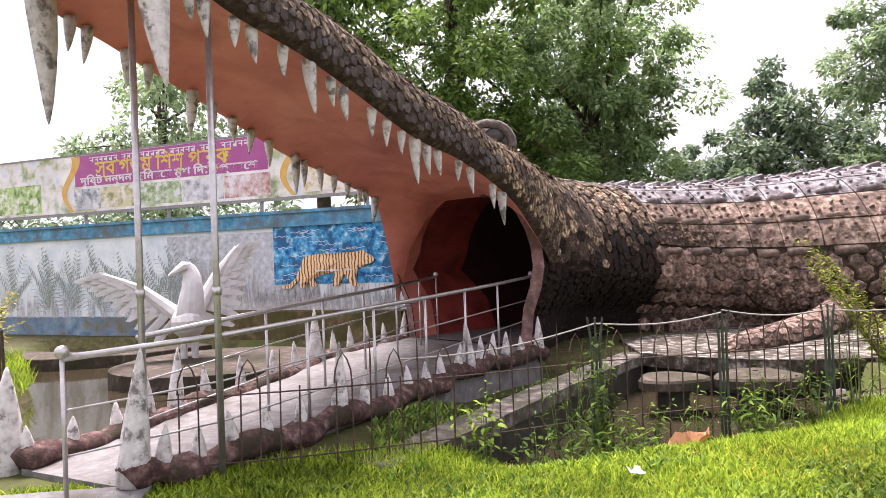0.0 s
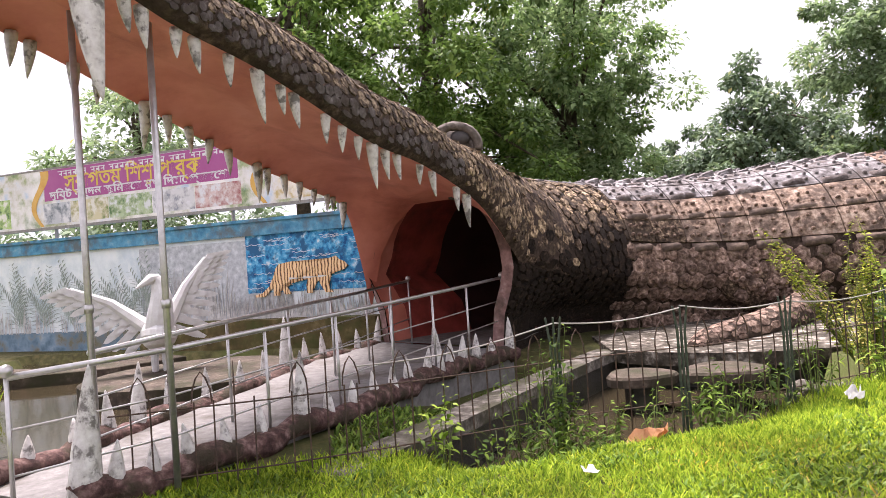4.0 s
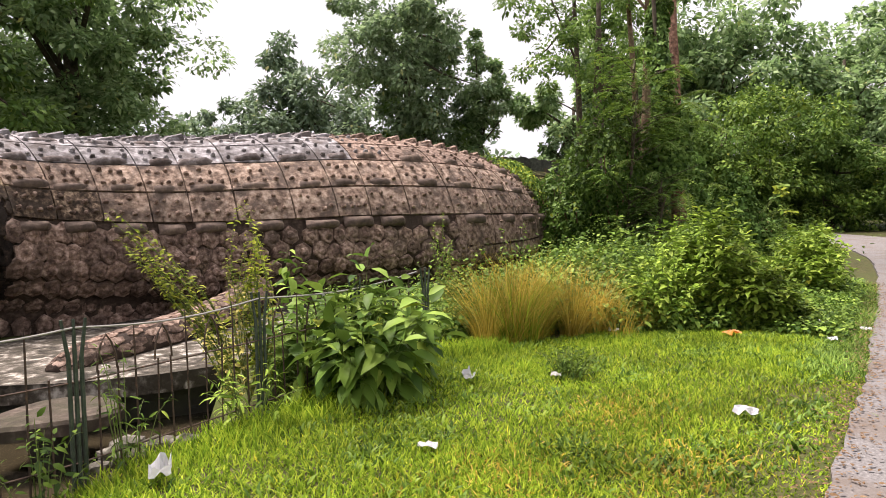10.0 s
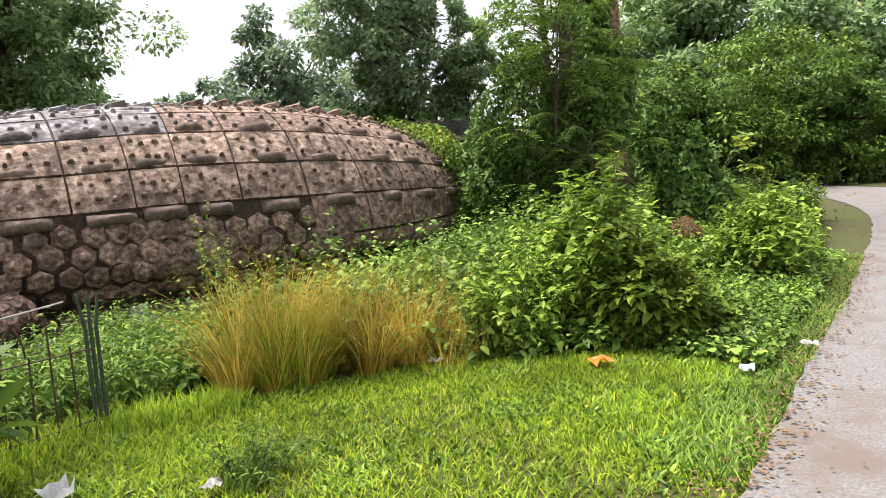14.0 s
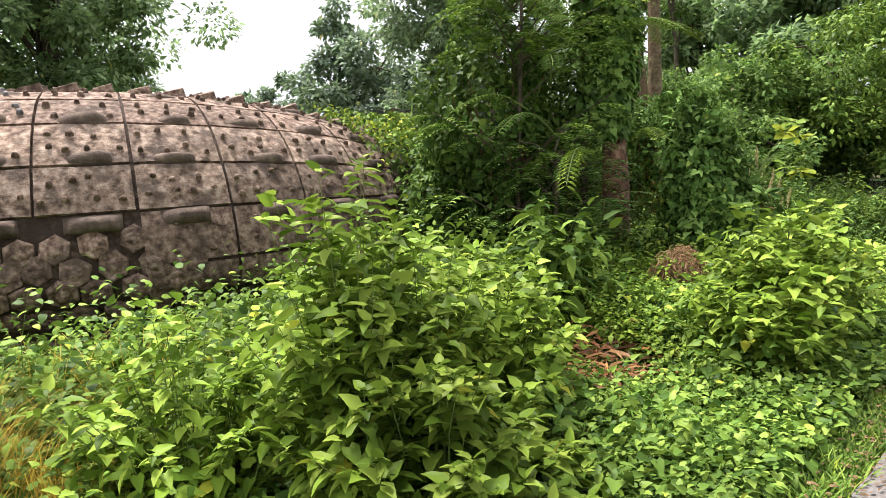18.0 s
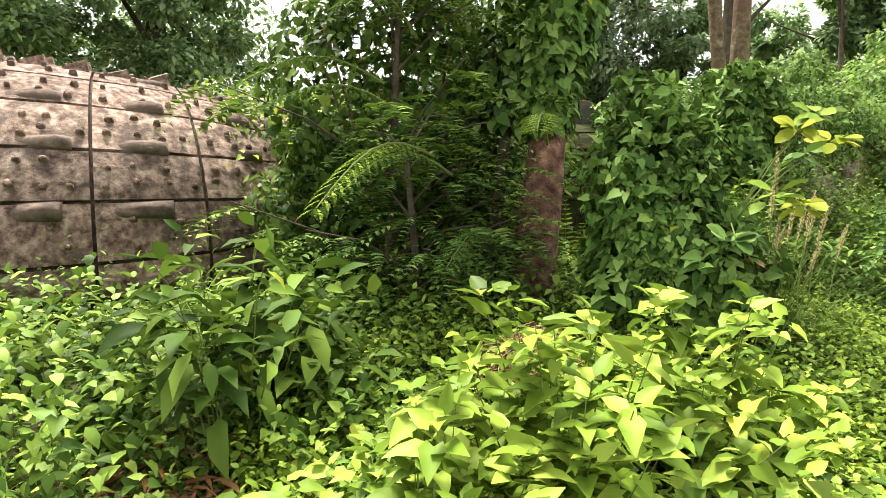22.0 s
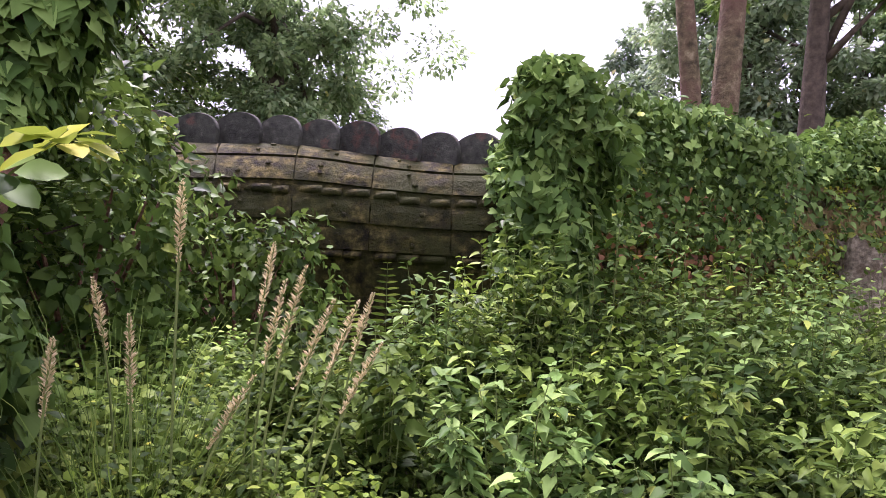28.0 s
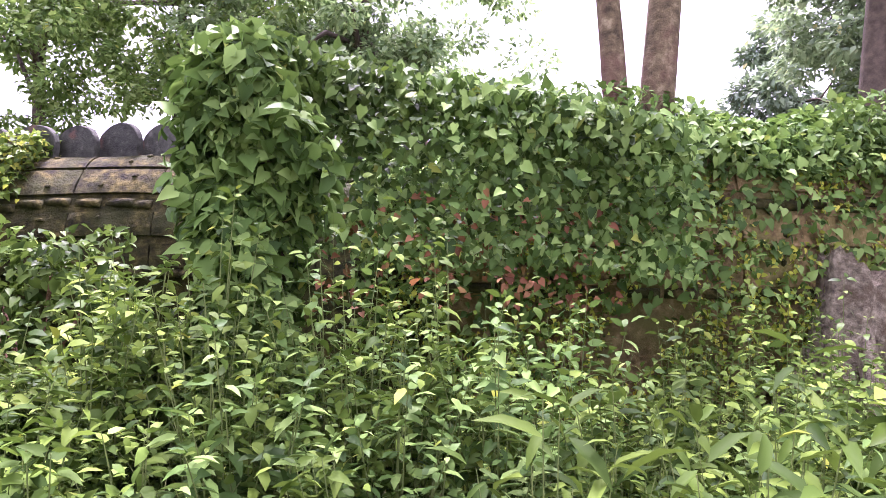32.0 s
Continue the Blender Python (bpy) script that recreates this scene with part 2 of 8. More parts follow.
M["ramp"] = rough_mat("pale_walkway_concrete", [(0.3, (0.14, 0.135, 0.125)), (0.6, (0.225, 0.217, 0.205)), (0.8, (0.33, 0.32, 0.30))], 10, stain=(0.085, 0.075, 0.06), stain_scale=1.8, stain_at=(0.5, 0.7), bump=0.25)
M["path"] = rough_mat("grey_path_concrete", [(0.3, (0.12, 0.112, 0.105)), (0.55, (0.20, 0.188, 0.178)), (0.75, (0.30, 0.285, 0.27))], 45, stain=(0.13, 0.105, 0.085), stain_scale=1.5, stain_at=(0.46, 0.66), bump=0.4)
M["soil"] = rough_mat("grassy_soil", [(0.3, (0.03, 0.030, 0.010)), (0.5, (0.065, 0.062, 0.020)), (0.7, (0.12, 0.10, 0.04))], 9, stain=(0.055, 0.068, 0.014), stain_scale=0.6, bump=0.5)
M["litter"] = rough_mat("brown_leaf_litter", [(0.3, (0.08, 0.045, 0.022)), (0.55, (0.20, 0.12, 0.06)), (0.75, (0.36, 0.24, 0.13))], 22, bump=0.6)
M["blue"] = rough_mat("blue_cornice_paint", [(0.3, (0.05, 0.20, 0.34)), (0.55, (0.12, 0.36, 0.52)), (0.8, (0.34, 0.52, 0.60))], 6, stain=(0.12, 0.15, 0.16), stain_scale=2.0, stain_at=(0.46, 0.62), bump=0.3)
M["white"] = rough_mat("white_paint", [(0.3, (0.66, 0.65, 0.63)), (0.7, (0.8, 0.8, 0.79))], 10, stain=(0.45, 0.43, 0.40), stain_scale=2.5, stain_at=(0.58, 0.78), bump=0.15)
M["paper"] = rough_mat("white_litter", [(0.3, (0.7, 0.7, 0.72)), (0.7, (0.82, 0.82, 0.82))], 30, bump=0.2)
M["orange"] = rough_mat("orange_wrapper", [(0.3, (0.65, 0.22, 0.03)), (0.7, (0.8, 0.40, 0.06))], 20, roughness=0.4, bump=0.2)
M["sherd"] = rough_mat("orange_brown_dry_leaf", [(0.3, (0.45, 0.20, 0.09)), (0.7, (0.66, 0.38, 0.20))], 14, bump=0.3)
M["cable"] = rough_mat("grey_cable", [(0.3, (0.25, 0.24, 0.22)), (0.7, (0.38, 0.36, 0.33))], 20, bump=0.1)
M["dark"] = rough_mat("dark_eye_paint", [(0.3, (0.02, 0.018, 0.016)), (0.7, (0.05, 0.04, 0.035))], 10, roughness=0.5, bump=0.1)
M["eyelid"] = rough_mat("weathered_eyelid", [(0.3, (0.06, 0.048, 0.04)), (0.55, (0.14, 0.12, 0.10)), (0.75, (0.26, 0.22, 0.19))], 10, bump=0.4)
M["deadstem"] = rough_mat("dead_stems", [(0.3, (0.24, 0.13, 0.065)), (0.7, (0.50, 0.31, 0.17))], 30, bump=0.2)
M["stem"] = rough_mat("green_stem", [(0.3, (0.09, 0.14, 0.035)), (0.7, (0.20, 0.25, 0.07))], 20, bump=0.2)
water, wnn, wll, wb = mat("murky_pond_water")
wb.inputs["Base Color"].default_value = (0.035, 0.028, 0.016, 1)
wb.inputs["Roughness"].default_value = 0.06
wt = noise_node(wnn, wll, 3.0, 3)
wbump = wnn.new("ShaderNodeBump")
wbump.inputs["Strength"].default_value, wbump.inputs["Distance"].default_value = 0.12, 0.02
wll.new(wt.outputs["Fac"], wbump.inputs["Height"])
wll.new(wbump.outputs["Normal"], wb.inputs["Normal"])
M["water"] = water
L_ = {
    "tree": leaf_mat("broad_tree_leaves", (0.10, 0.175, 0.085), (0.25, 0.37, 0.175), (0.43, 0.55, 0.28), 0.8),
    "tree2": leaf_mat("mid_tree_leaves", (0.06, 0.125, 0.03), (0.15, 0.255, 0.065), (0.27, 0.39, 0.11), 0.6),
    # distance haze is mixed into these leaf greens
    "far": leaf_mat("haze_tinted_far_leaves", (0.14, 0.20, 0.14), (0.21, 0.29, 0.19), (0.30, 0.38, 0.25), 0.35, 0.6),
    "bush": leaf_mat("bush_leaves", (0.036, 0.082, 0.013), (0.118, 0.207, 0.033), (0.25, 0.355, 0.062), 0.26),
    # greens lowered to hold the shade inside the thicket
    "shade": leaf_mat("shade_dark_thicket_leaves", (0.025, 0.06, 0.010), (0.065, 0.125, 0.022), (0.15, 0.24, 0.05), 0.3),
    "rank": leaf_mat("rank_weed_leaves", (0.022, 0.052, 0.008), (0.064, 0.118, 0.015), (0.15, 0.23, 0.034), 0.22, 0.6),
    # paler greens: aerial haze put into the leaf colour
    "haze": leaf_mat("haze_tinted_tree_leaves", (0.14, 0.21, 0.125), (0.26, 0.36, 0.21), (0.40, 0.49, 0.31), 0.75),
    "weed": leaf_mat("bright_weed_leaves", (0.075, 0.135, 0.014), (0.175, 0.28, 0.03), (0.32, 0.42, 0.065), 0.3),
    "vine": leaf_mat("vine_leaves", (0.040, 0.090, 0.020), (0.106, 0.20, 0.042), (0.23, 0.36, 0.09), 0.26, 0.5),
    "yellow": leaf_mat("yellow_green_leaves", (0.20, 0.27, 0.02), (0.36, 0.42, 0.04), (0.52, 0.52, 0.07), 0.5),
    "grass": leaf_mat("lawn_blades", (0.068, 0.135, 0.009), (0.215, 0.34, 0.020), (0.43, 0.51, 0.045), 0.45, 0.75),
    "amber": leaf_mat("yellowing_feathery_leaves", (0.20, 0.20, 0.04), (0.40, 0.36, 0.08), (0.58, 0.48, 0.17), 0.5),
    "gold": leaf_mat("golden_grass_blades", (0.27, 0.20, 0.03), (0.54, 0.345, 0.05), (0.72, 0.52, 0.13), 0.5, 0.7),
    "seed": leaf_mat("pale_seed_heads", (0.50, 0.38, 0.20), (0.70, 0.56, 0.32), (0.84, 0.72, 0.46), 0.6, 0.8),
    "red": leaf_mat("dry_red_leaves", (0.13, 0.05, 0.022), (0.24, 0.10, 0.045), (0.38, 0.21, 0.09), 0.3),
}

# ---- helpers of this scene ----
def thing(name, label="", category="", group="", kind="", at=(0, 0, 0)):
    ob = new(name)
    ob.location = at
    return tagged(ob, label, category, group, kind)


def link_mesh(name, me, material, parent=None, label=""):
    me.materials.append(material)
    ob = new(name, me)
    if parent:
        ob.parent = parent
        ob.matrix_parent_inverse = Matrix.Translation(parent.matrix_basis.translation).inverted() if parent.parent is None else Matrix.Translation(parent.parent.matrix_basis.translation).inverted() if parent.type == "EMPTY" else Matrix()
    return tagged(ob, label) if label else ob


def part(name, bm, material, parent=None, label="", smooth=False):
    """One mesh object from a bmesh, in world coordinates, under a thing or part."""
    me = bpy.data.meshes.new(name)
    bm.normal_update()
    bm.to_mesh(me)
    bm.free()
    if smooth:
        me.polygons.foreach_set("use_smooth", [True] * len(me.polygons))
    return link_mesh(name, me, material, parent, label)


def pymesh(name, verts, faces, material, parent=None, label="", smooth=False):
    me = bpy.data.meshes.new(name)
    me.from_pydata([tuple(v) for v in verts], [], [tuple(int(i) for i in f) for f in faces])
    if smooth:
        me.polygons.foreach_set("use_smooth", [True] * len(me.polygons))
    return link_mesh(name, me, material, parent, label)


def npmesh(name, verts, tris, material, parent=None, label=""):
    """A large triangle mesh straight from arrays."""
    me = bpy.data.meshes.new(name)
    nv, nt = len(verts), len(tris)
    me.vertices.add(nv)
    me.vertices.foreach_set("co", np.ascontiguousarray(verts, dtype=np.float32).ravel())
    me.loops.add(nt * 3)
    me.loops.foreach_set("vertex_index", np.ascontiguousarray(tris, dtype=np.int32).ravel())
    me.polygons.add(nt)
    me.polygons.foreach_set("loop_start", np.arange(0, nt * 3, 3, dtype=np.int32))
    me.polygons.foreach_set("use_smooth", np.ones(nt, dtype=bool))
    me.update(calc_edges=True)
    return link_mesh(name, me, material, parent, label)


def tube(bm, pts, radii, n=8, cap=True):
    pts = [Vector(p) for p in pts]
    if isinstance(radii, (int, float)):
        radii = [radii] * len(pts)
    rings, up = [], Vector((0.31, 0.17, 0.93))
    for i, p in enumerate(pts):
        d = (pts[min(i + 1, len(pts) - 1)] - pts[max(i - 1, 0)]).normalized()
        if abs(d.dot(up)) > 0.95:
            up = Vector((0.9, 0.3, 0.1))
        a = d.cross(up).normalized()
        b = d.cross(a)
        rings.append([bm.verts.new(p + (a * math.cos(2 * math.pi * k / n) + b * math.sin(2 * math.pi * k / n)) * radii[i]) for k in range(n)])
    for r0, r1 in zip(rings, rings[1:]):
        for k in range(n):
            bm.faces.new((r0[k], r0[(k + 1) % n], r1[(k + 1) % n], r1[k]))
    if cap:
        bm.faces.new(rings[0][::-1])
        bm.faces.new(rings[-1])
    return rings


def box(bm, lo, hi, bevel=0.0):
    r = bmesh.ops.create_cube(bm, size=1)
    for v in r["verts"]:
        v.co = Vector([lo[k] + (v.co[k] + 0.5) * (hi[k] - lo[k]) for k in range(3)])
    if bevel:
        es = list({e for v in r["verts"] for e in v.link_edges})
        bmesh.ops.bevel(bm, geom=es, offset=bevel, segments=1, affect="EDGES")
    return r


def catmull(pts, n):
    """n points along a smooth curve through pts."""
    P = np.array(pts, float)
    m = len(P)
    out = []
    for q in np.linspace(0, m - 1, n):
        i = min(int(q), m - 2)
        f = q - i
        p0, p1, p2, p3 = P[max(i - 1, 0)], P[i], P[i + 1], P[min(i + 2, m - 1)]
        out.append(0.5 * (2 * p1 + (p2 - p0) * f + (2 * p0 - 5 * p1 + 4 * p2 - p3) * f * f + (3 * p1 - p0 - 3 * p2 + p3) * f ** 3))
    return np.array(out)


def interp(x, xs, ys):
    return float(np.interp(x, xs, ys))


# leaf outlines: along, across, lift
OVAL = (np.array([(0, 0, 0), (0.24, -0.44, 0.02), (0.24, 0.44, 0.09), (0.62, -0.40, 0.03), (0.62, 0.40, 0.07), (1, 0, -0.14)]), np.array([(0, 2, 1), (1, 2, 4), (1, 4, 3), (3, 4, 5)]))
HEART = (np.array([(0.06, 0, 0), (-0.08, -0.28, 0.04), (-0.08, 0.28, 0.04), (0.22, -0.5, 0.08), (0.22, 0.5, 0.08), (0.35, 0, -0.02), (0.62, -0.3, 0.03), (0.62, 0.3, 0.03), (1, 0, -0.18)]),
         np.array([(0, 5, 1), (1, 5, 3), (0, 2, 5), (2, 4, 5), (3, 5, 6), (5, 4, 7), (5, 8, 6), (5, 7, 8)]))
BLADE = (np.array([(0, -0.5, 0), (0, 0.5, 0), (0.55, -0.4, 0.0), (0.55, 0.4, 0.0), (1, 0, -0.18)]), np.array([(0, 1, 3), (0, 3, 2), (2, 3, 4)]))
ROUND = (np.array([(0, 0, 0), (0.22, -0.36, 0.05), (0.22, 0.36, 0.05), (0.52, -0.5, 0.07), (0.52, 0.5, 0.07), (0.82, -0.34, 0.0), (0.82, 0.34, 0.0), (0.5, 0, 0), (1, 0, -0.08)]),
         np.array([(0, 7, 1), (0, 2, 7), (1, 7, 3), (2, 4, 7), (3, 7, 5), (4, 6, 7), (5, 7, 8), (7, 6, 8)]))
LONG = (np.array([(0, 0, 0), (0.25, -0.42, 0.06), (0.25, 0.42, 0.06), (0.3, 0, 0), (0.65, -0.38, 0), (0.65, 0.38, 0), (0.68, 0, -0.07), (1, 0, -0.25)]),
        np.array([(0, 3, 1), (0, 2, 3), (1, 3, 6), (1, 6, 4), (3, 2, 5), (3, 5, 6), (4, 6, 7), (6, 5, 7)]))

DIAMOND = (np.array([(0, 0, 0), (0.45, -0.5, 0.06), (0.45, 0.5, 0.06), (1, 0, -0.1)]), np.array([(0, 2, 1), (1, 2, 3)]))
ARCH = (np.array([(0, -0.5, 0), (0, 0.5, 0), (0.4, -0.45, -0.02), (0.4, 0.45, -0.02), (0.75, -0.3, -0.14), (0.75, 0.3, -0.14), (1, 0, -0.40)]), np.array([(0, 1, 3), (0, 3, 2), (2, 3, 5), (2, 5, 4), (4, 5, 6)]))


def unit(a):
    return a / np.maximum(np.linalg.norm(a, axis=-1, keepdims=True), 1e-9)


def leaf_arrays(P, D, U, length, width, shape):
    """Leaves at P that point along D with faces turned towards U."""
    V, F = shape
    D = unit(D)
    S = unit(np.cross(U, D))
    N = np.cross(D, S)
    L, W = np.asarray(length)[:, None, None], np.asarray(width)[:, None, None]
    verts = P[:, None] + V[None, :, 0:1] * L * D[:, None] + V[None, :, 1:2] * W * S[:, None] + V[None, :, 2:3] * L * N[:, None]
    k = len(V)
    tris = (np.arange(len(P))[:, None, None] * k + F[None]).reshape(-1, 3)
    return verts.reshape(-1, 3), tris


def joined(chunks):
    vs, ts, o = [], [], 0
    for v, t in chunks:
        vs.append(v)
        ts.append(t + o)
        o += len(v)
    return np.concatenate(vs), np.concatenate(ts)


def clump_leaves(rng, centres, radii, per, size, shape=OVAL, droop=0.35, flat=0.75, aspect=0.5, fill=0.35):
    """Leaves in the outer shell of many clumps."""
    centres, radii = np.asarray(centres, float), np.asarray(radii, float)
    idx = np.repeat(np.arange(len(centres)), per)
    d = unit(rng.normal(size=(len(idx), 3)))
    r = radii[idx] * (1 - fill * rng.random(len(idx)) ** 1.5) * rng.uniform(0.8, 1.15, len(idx))
    P = centres[idx] + d * r[:, None] * np.array([1, 1, flat])
    D = d * np.array([1, 1, 0.4]) + rng.normal(size=d.shape) * 0.5 - np.array([0, 0, droop])
    U = np.array([0, 0, 1.0]) + d * 0.7 + rng.normal(size=d.shape) * 0.35
    s = size * rng.uniform(0.6, 1.3, len(idx))
    return leaf_arrays(P, D, U, s, s * aspect * rng.uniform(0.8, 1.2, len(idx)), shape)


def tree(name, x, y, h, crown_r, base_z, label, m="tree", clumps=40, per=220, leaf=0.22, trunk_r=0.22, lean=(0, 0), seed=1, shape=DIAMOND, trunk_m="bark_far", stretch=1.0, crown_top=None, limbs=14, group="trees"):
    """A tree: tapered trunk, limbs to the clumps, crown of separate leaves."""
    rng = np.random.default_rng(seed)
    t = thing(name, label, "tree", group, at=(x, y, 0))
    top = crown_top or h
    mid = (base_z + top) / 2
    half = (top - base_z) / 2
    cs, rs = [], []
    size = np.array([crown_r, crown_r * stretch, half])
    lobes = [unit(rng.normal(size=3)) * rng.uniform(0.3, 1.0) for _ in range(max(8, clumps // 4))]
    for k in range(clumps):
        d = lobes[k % len(lobes)] + rng.normal(size=3) * np.array([0.24, 0.24, 0.16])
        cs.append(np.array([x + lean[0], y + lean[1], mid]) + d * size)
        rs.append(crown_r * rng.uniform(0.09, 0.25))
    bm = bmesh.new()
    tp = [(x + lean[0] * f + 0.15 * math.sin(3 * f + seed), y + lean[1] * f, -0.15 + f * (mid + half * 0.5)) for f in np.linspace(0, 1, 7)]
    tube(bm, tp, [trunk_r * (1.25 - 0.95 * f) for f in np.linspace(0, 1, 7)], 9)
    part("trunk", bm, M[trunk_m], t, smooth=True)
    for c in cs[:: max(1, clumps // limbs)]:
        f = rng.uniform(0.45, 0.9)
        i = min(int(f * 6), 5)
        s = Vector(tp[i]).lerp(Vector(tp[i + 1]), f * 6 - i)
        e = Vector(c)
        m1 = s.lerp(e, 0.5) + Vector((0, 0, 0.15 * (e - s).length * rng.uniform(-0.5, 1)))
        bm = bmesh.new()
        tube(bm, [s, m1, e], [trunk_r * 0.38, trunk_r * 0.22, trunk_r * 0.07], 5)
        part("limb", bm, M[trunk_m], t, smooth=True)
    v, f = clump_leaves(rng, cs, rs, int(per * 0.72), leaf * 1.14, shape)
    npmesh("crown", v, f, L_[m], t)
    return t

# ---- ground: one sheet to the horizon, sunk at the ponds ----
def in_poly(x, y, poly):
    c = False
    for (x0, y0), (x1, y1) in zip(poly, poly[1:] + poly[:1]):
        if (y0 > y) != (y1 > y) and x < (x1 - x0) * (y - y0) / (y1 - y0) + x0:
            c = not c
    return c


POND_A = [(0.0, 5.55), (1.5, 5.84), (3.6, 6.0), (5.3, 6.5), (5.6, 8.5), (4.4, 9.6), (3.5, 9.7), (1.9, 8.0)]
POND_B = [(-3.4, 6.4), (-2.9, 6.5), (-0.6, 11.2), (-0.2, 12.2), (-4.5, 14.6), (-7.2, 16.1), (-6.4, 13.0), (-5.0, 10.2), (-4.2, 7.6)]


def ground_z(x, y):
    if in_poly(x, y, POND_A) or in_poly(x, y, POND_B):
        return -0.75
    z = 0.03 * noise.noise(Vector((x * 0.5, y * 0.5, 0))) if abs(x) < 60 else 0
    fy = interp(x, (-0.9, 0.25, 1.4, 2.6, 3.68), (5.25, 5.45, 5.75, 5.86, 5.95))
    dip = min(1, max(0, (y - fy + 0.8) / 0.65)) * interp(x, (-0.1, 0.8, 2.6, 4.1), (0, 1, 1, 0)) if y < 10 else 0
    z -= 0.3 * dip * dip * (3 - 2 * dip)
    bank = max(0, 1 - math.hypot((x - 16.5) / 6.0, (y - 9.0) / 3.2))
    return z + 0.45 * min(1, bank * 1.6)


gx = [-2500, -400, -90, -40, -22] + [-14 + 0.3 * i for i in range(150)] + [34, 45, 70, 120, 400, 2500]
gy = [-2500, -400, -60, -20, -8] + [-3 + 0.3 * i for i in range(28)] + [5.45 + 0.06 * i for i in range(18)] + [6.6 + 0.3 * i for i in range(48)] + [24, 32, 45, 70, 120, 400, 2500]
gv = [(x, y, ground_z(x, y)) for y in gy for x in gx]
nx = len(gx)
gf = [(j * nx + i, j * nx + i + 1, (j + 1) * nx + i + 1, (j + 1) * nx + i) for j in range(len(gy) - 1) for i in range(nx - 1)]
ground = pymesh("ground", gv, gf, M["soil"], smooth=True)
tagged(ground, "grassy soil ground with sunken ponds", "ground", kind="structure")

# ---- concrete path beside the lawn ----
PATH_EDGE = [(-14, -1.2), (-4, 0.95), (1.5, 2.05), (4.6, 2.42), (6.8, 2.85), (9.0, 3.28), (11.0, 3.75), (13.5, 4.32), (16.5, 5.05), (20, 5.95), (23.5, 7.0), (27, 8.4), (31, 10.4), (35, 13.0), (40, 17.5)]
edge = catmull(PATH_EDGE, 150)
rngp = np.random.default_rng(5)
pv, pf = [], []
for i, p in enumerate(edge):
    q = edge[min(i + 1, 149)] - edge[max(i - 1, 0)]
    n_ = np.array([q[1], -q[0]]) / np.linalg.norm(q)
    a = p + n_ * rngp.uniform(-0.025, 0.025)
    b = p + n_ * 3.4
    pv += [(a[0], a[1], -0.1), (a[0], a[1], 0.045), (b[0], b[1], 0.05), (b[0], b[1], -0.1)]
    if i:
        k = 4 * i
        pf += [(k - 4 + s, k + s, k + s + 1, k - 3 + s) for s in range(3)]
pathway = pymesh("path", pv, pf, M["path"])
tagged(pathway, "worn grey concrete footpath with crumbled edge", "path", kind="structure")

# ---- crocodile-shaped entrance building ----
STA = [(1.1, 10.95, 1.5, 2.78, 1.3), (2.6, 12.2, 1.66, 2.84, 1.2), (4.5, 13.0, 1.66, 2.72, 0.98), (6.5, 13.2, 1.88, 2.74, 0.84), (8.2, 13.0, 2.15, 2.85, 0.8),
       (9.6, 12.85, 2.36, 2.95, 0.8), (11.5, 12.5, 2.36, 2.93, 0.8), (13.2, 12.5, 2.08, 2.75, 0.84), (14.6, 12.8, 1.5, 2.5, 0.95), (16.0, 13.3, 0.95, 2.52, 1.25),
       (17.5, 13.45, 0.66, 2.56, 1.35), (19.5, 13.3, 0.6, 2.40, 1.3), (22.4, 13.0, 0.55, 2.62, 1.3), (25, 14.15, 0.5, 2.68, 1.3), (28, 15.9, 0.4, 2.6, 1.2), (32, 18.2, 0.2, 2.2, 0.9)]
NS = 320
spine = catmull(STA, NS)
arc = np.concatenate([[0], np.cumsum(np.linalg.norm(np.diff(spine[:, :2], axis=0), axis=1))])


def skin(s, th, out=0.0):
    """The point of the hide at arc length s and angle th (0: side towards the lawn, 90: back), and its outward normal."""
    st = [float(np.interp(s, arc, spine[:, k])) for k in range(5)]
    s2 = min(s + 0.15, arc[-1])
    s1 = max(s2 - 0.3, 0)
    t = Vector((np.interp(s2, arc, spine[:, 0]) - np.interp(s1, arc, spine[:, 0]), np.interp(s2, arc, spine[:, 1]) - np.interp(s1, arc, spine[:, 1]), 0)).normalized()
    side = Vector((t.y, -t.x, 0))
    x, y, hw, top, zc = st

    def at(a):
        if a >= 0:
            c, sn = math.cos(radians(a)), math.sin(radians(a))
            return Vector((math.copysign(abs(c) ** 0.97, c) * hw, zc + (top - zc) * abs(sn)))
        f = -a / 90
        tuck = interp(s, (0, 0.8, 1.6, 3.2, 4.4, 14.0, 15.5), (0.2, 0.3, 0.5, 0.5, 0.22, 0.22, 0.45))
        return Vector((hw * (1 - tuck * min(1, f * 1.6) ** 1.5), zc * (1 - f) - 0.05 * f))
    p, q = at(th), at(th + 2) - at(th - 2)
    nrm2 = Vector((q.y, -q.x)).normalized()
    pos = Vector((x, y, 0)) + side * p.x + Vector((0, 0, p.y))
    nrm = (side * nrm2.x + Vector((0, 0, nrm2.y))).normalized()
    return pos + nrm * out, nrm, t


croc = thing("crocodile_building", "weathered brown concrete crocodile-shaped entrance building with open pink mouth", "building", at=(1.1, 10.95, 0))
angs = [-90, -70, -45, -20] + list(range(0, 181, 9))
bm = bmesh.new()
rings = []
for i in range(0, NS, 2):
    ring = []
    for a in angs:
        ring.append(bm.verts.new(skin(arc[i], a, -0.02)[0]))
    for a in (-20, -45, -70, -90):
        p = skin(arc[i], a, 0)[0]
        c = Vector((spine[i, 0], spine[i, 1], p.z))
        ring.append(bm.verts.new(c * 2 - p + Vector((0, 0, 2 * p.z - 2 * c.z))))
    rings.append(ring)
tail_from = next(i for i in range(len(rings)) if spine[2 * i, 0] > 15.6)
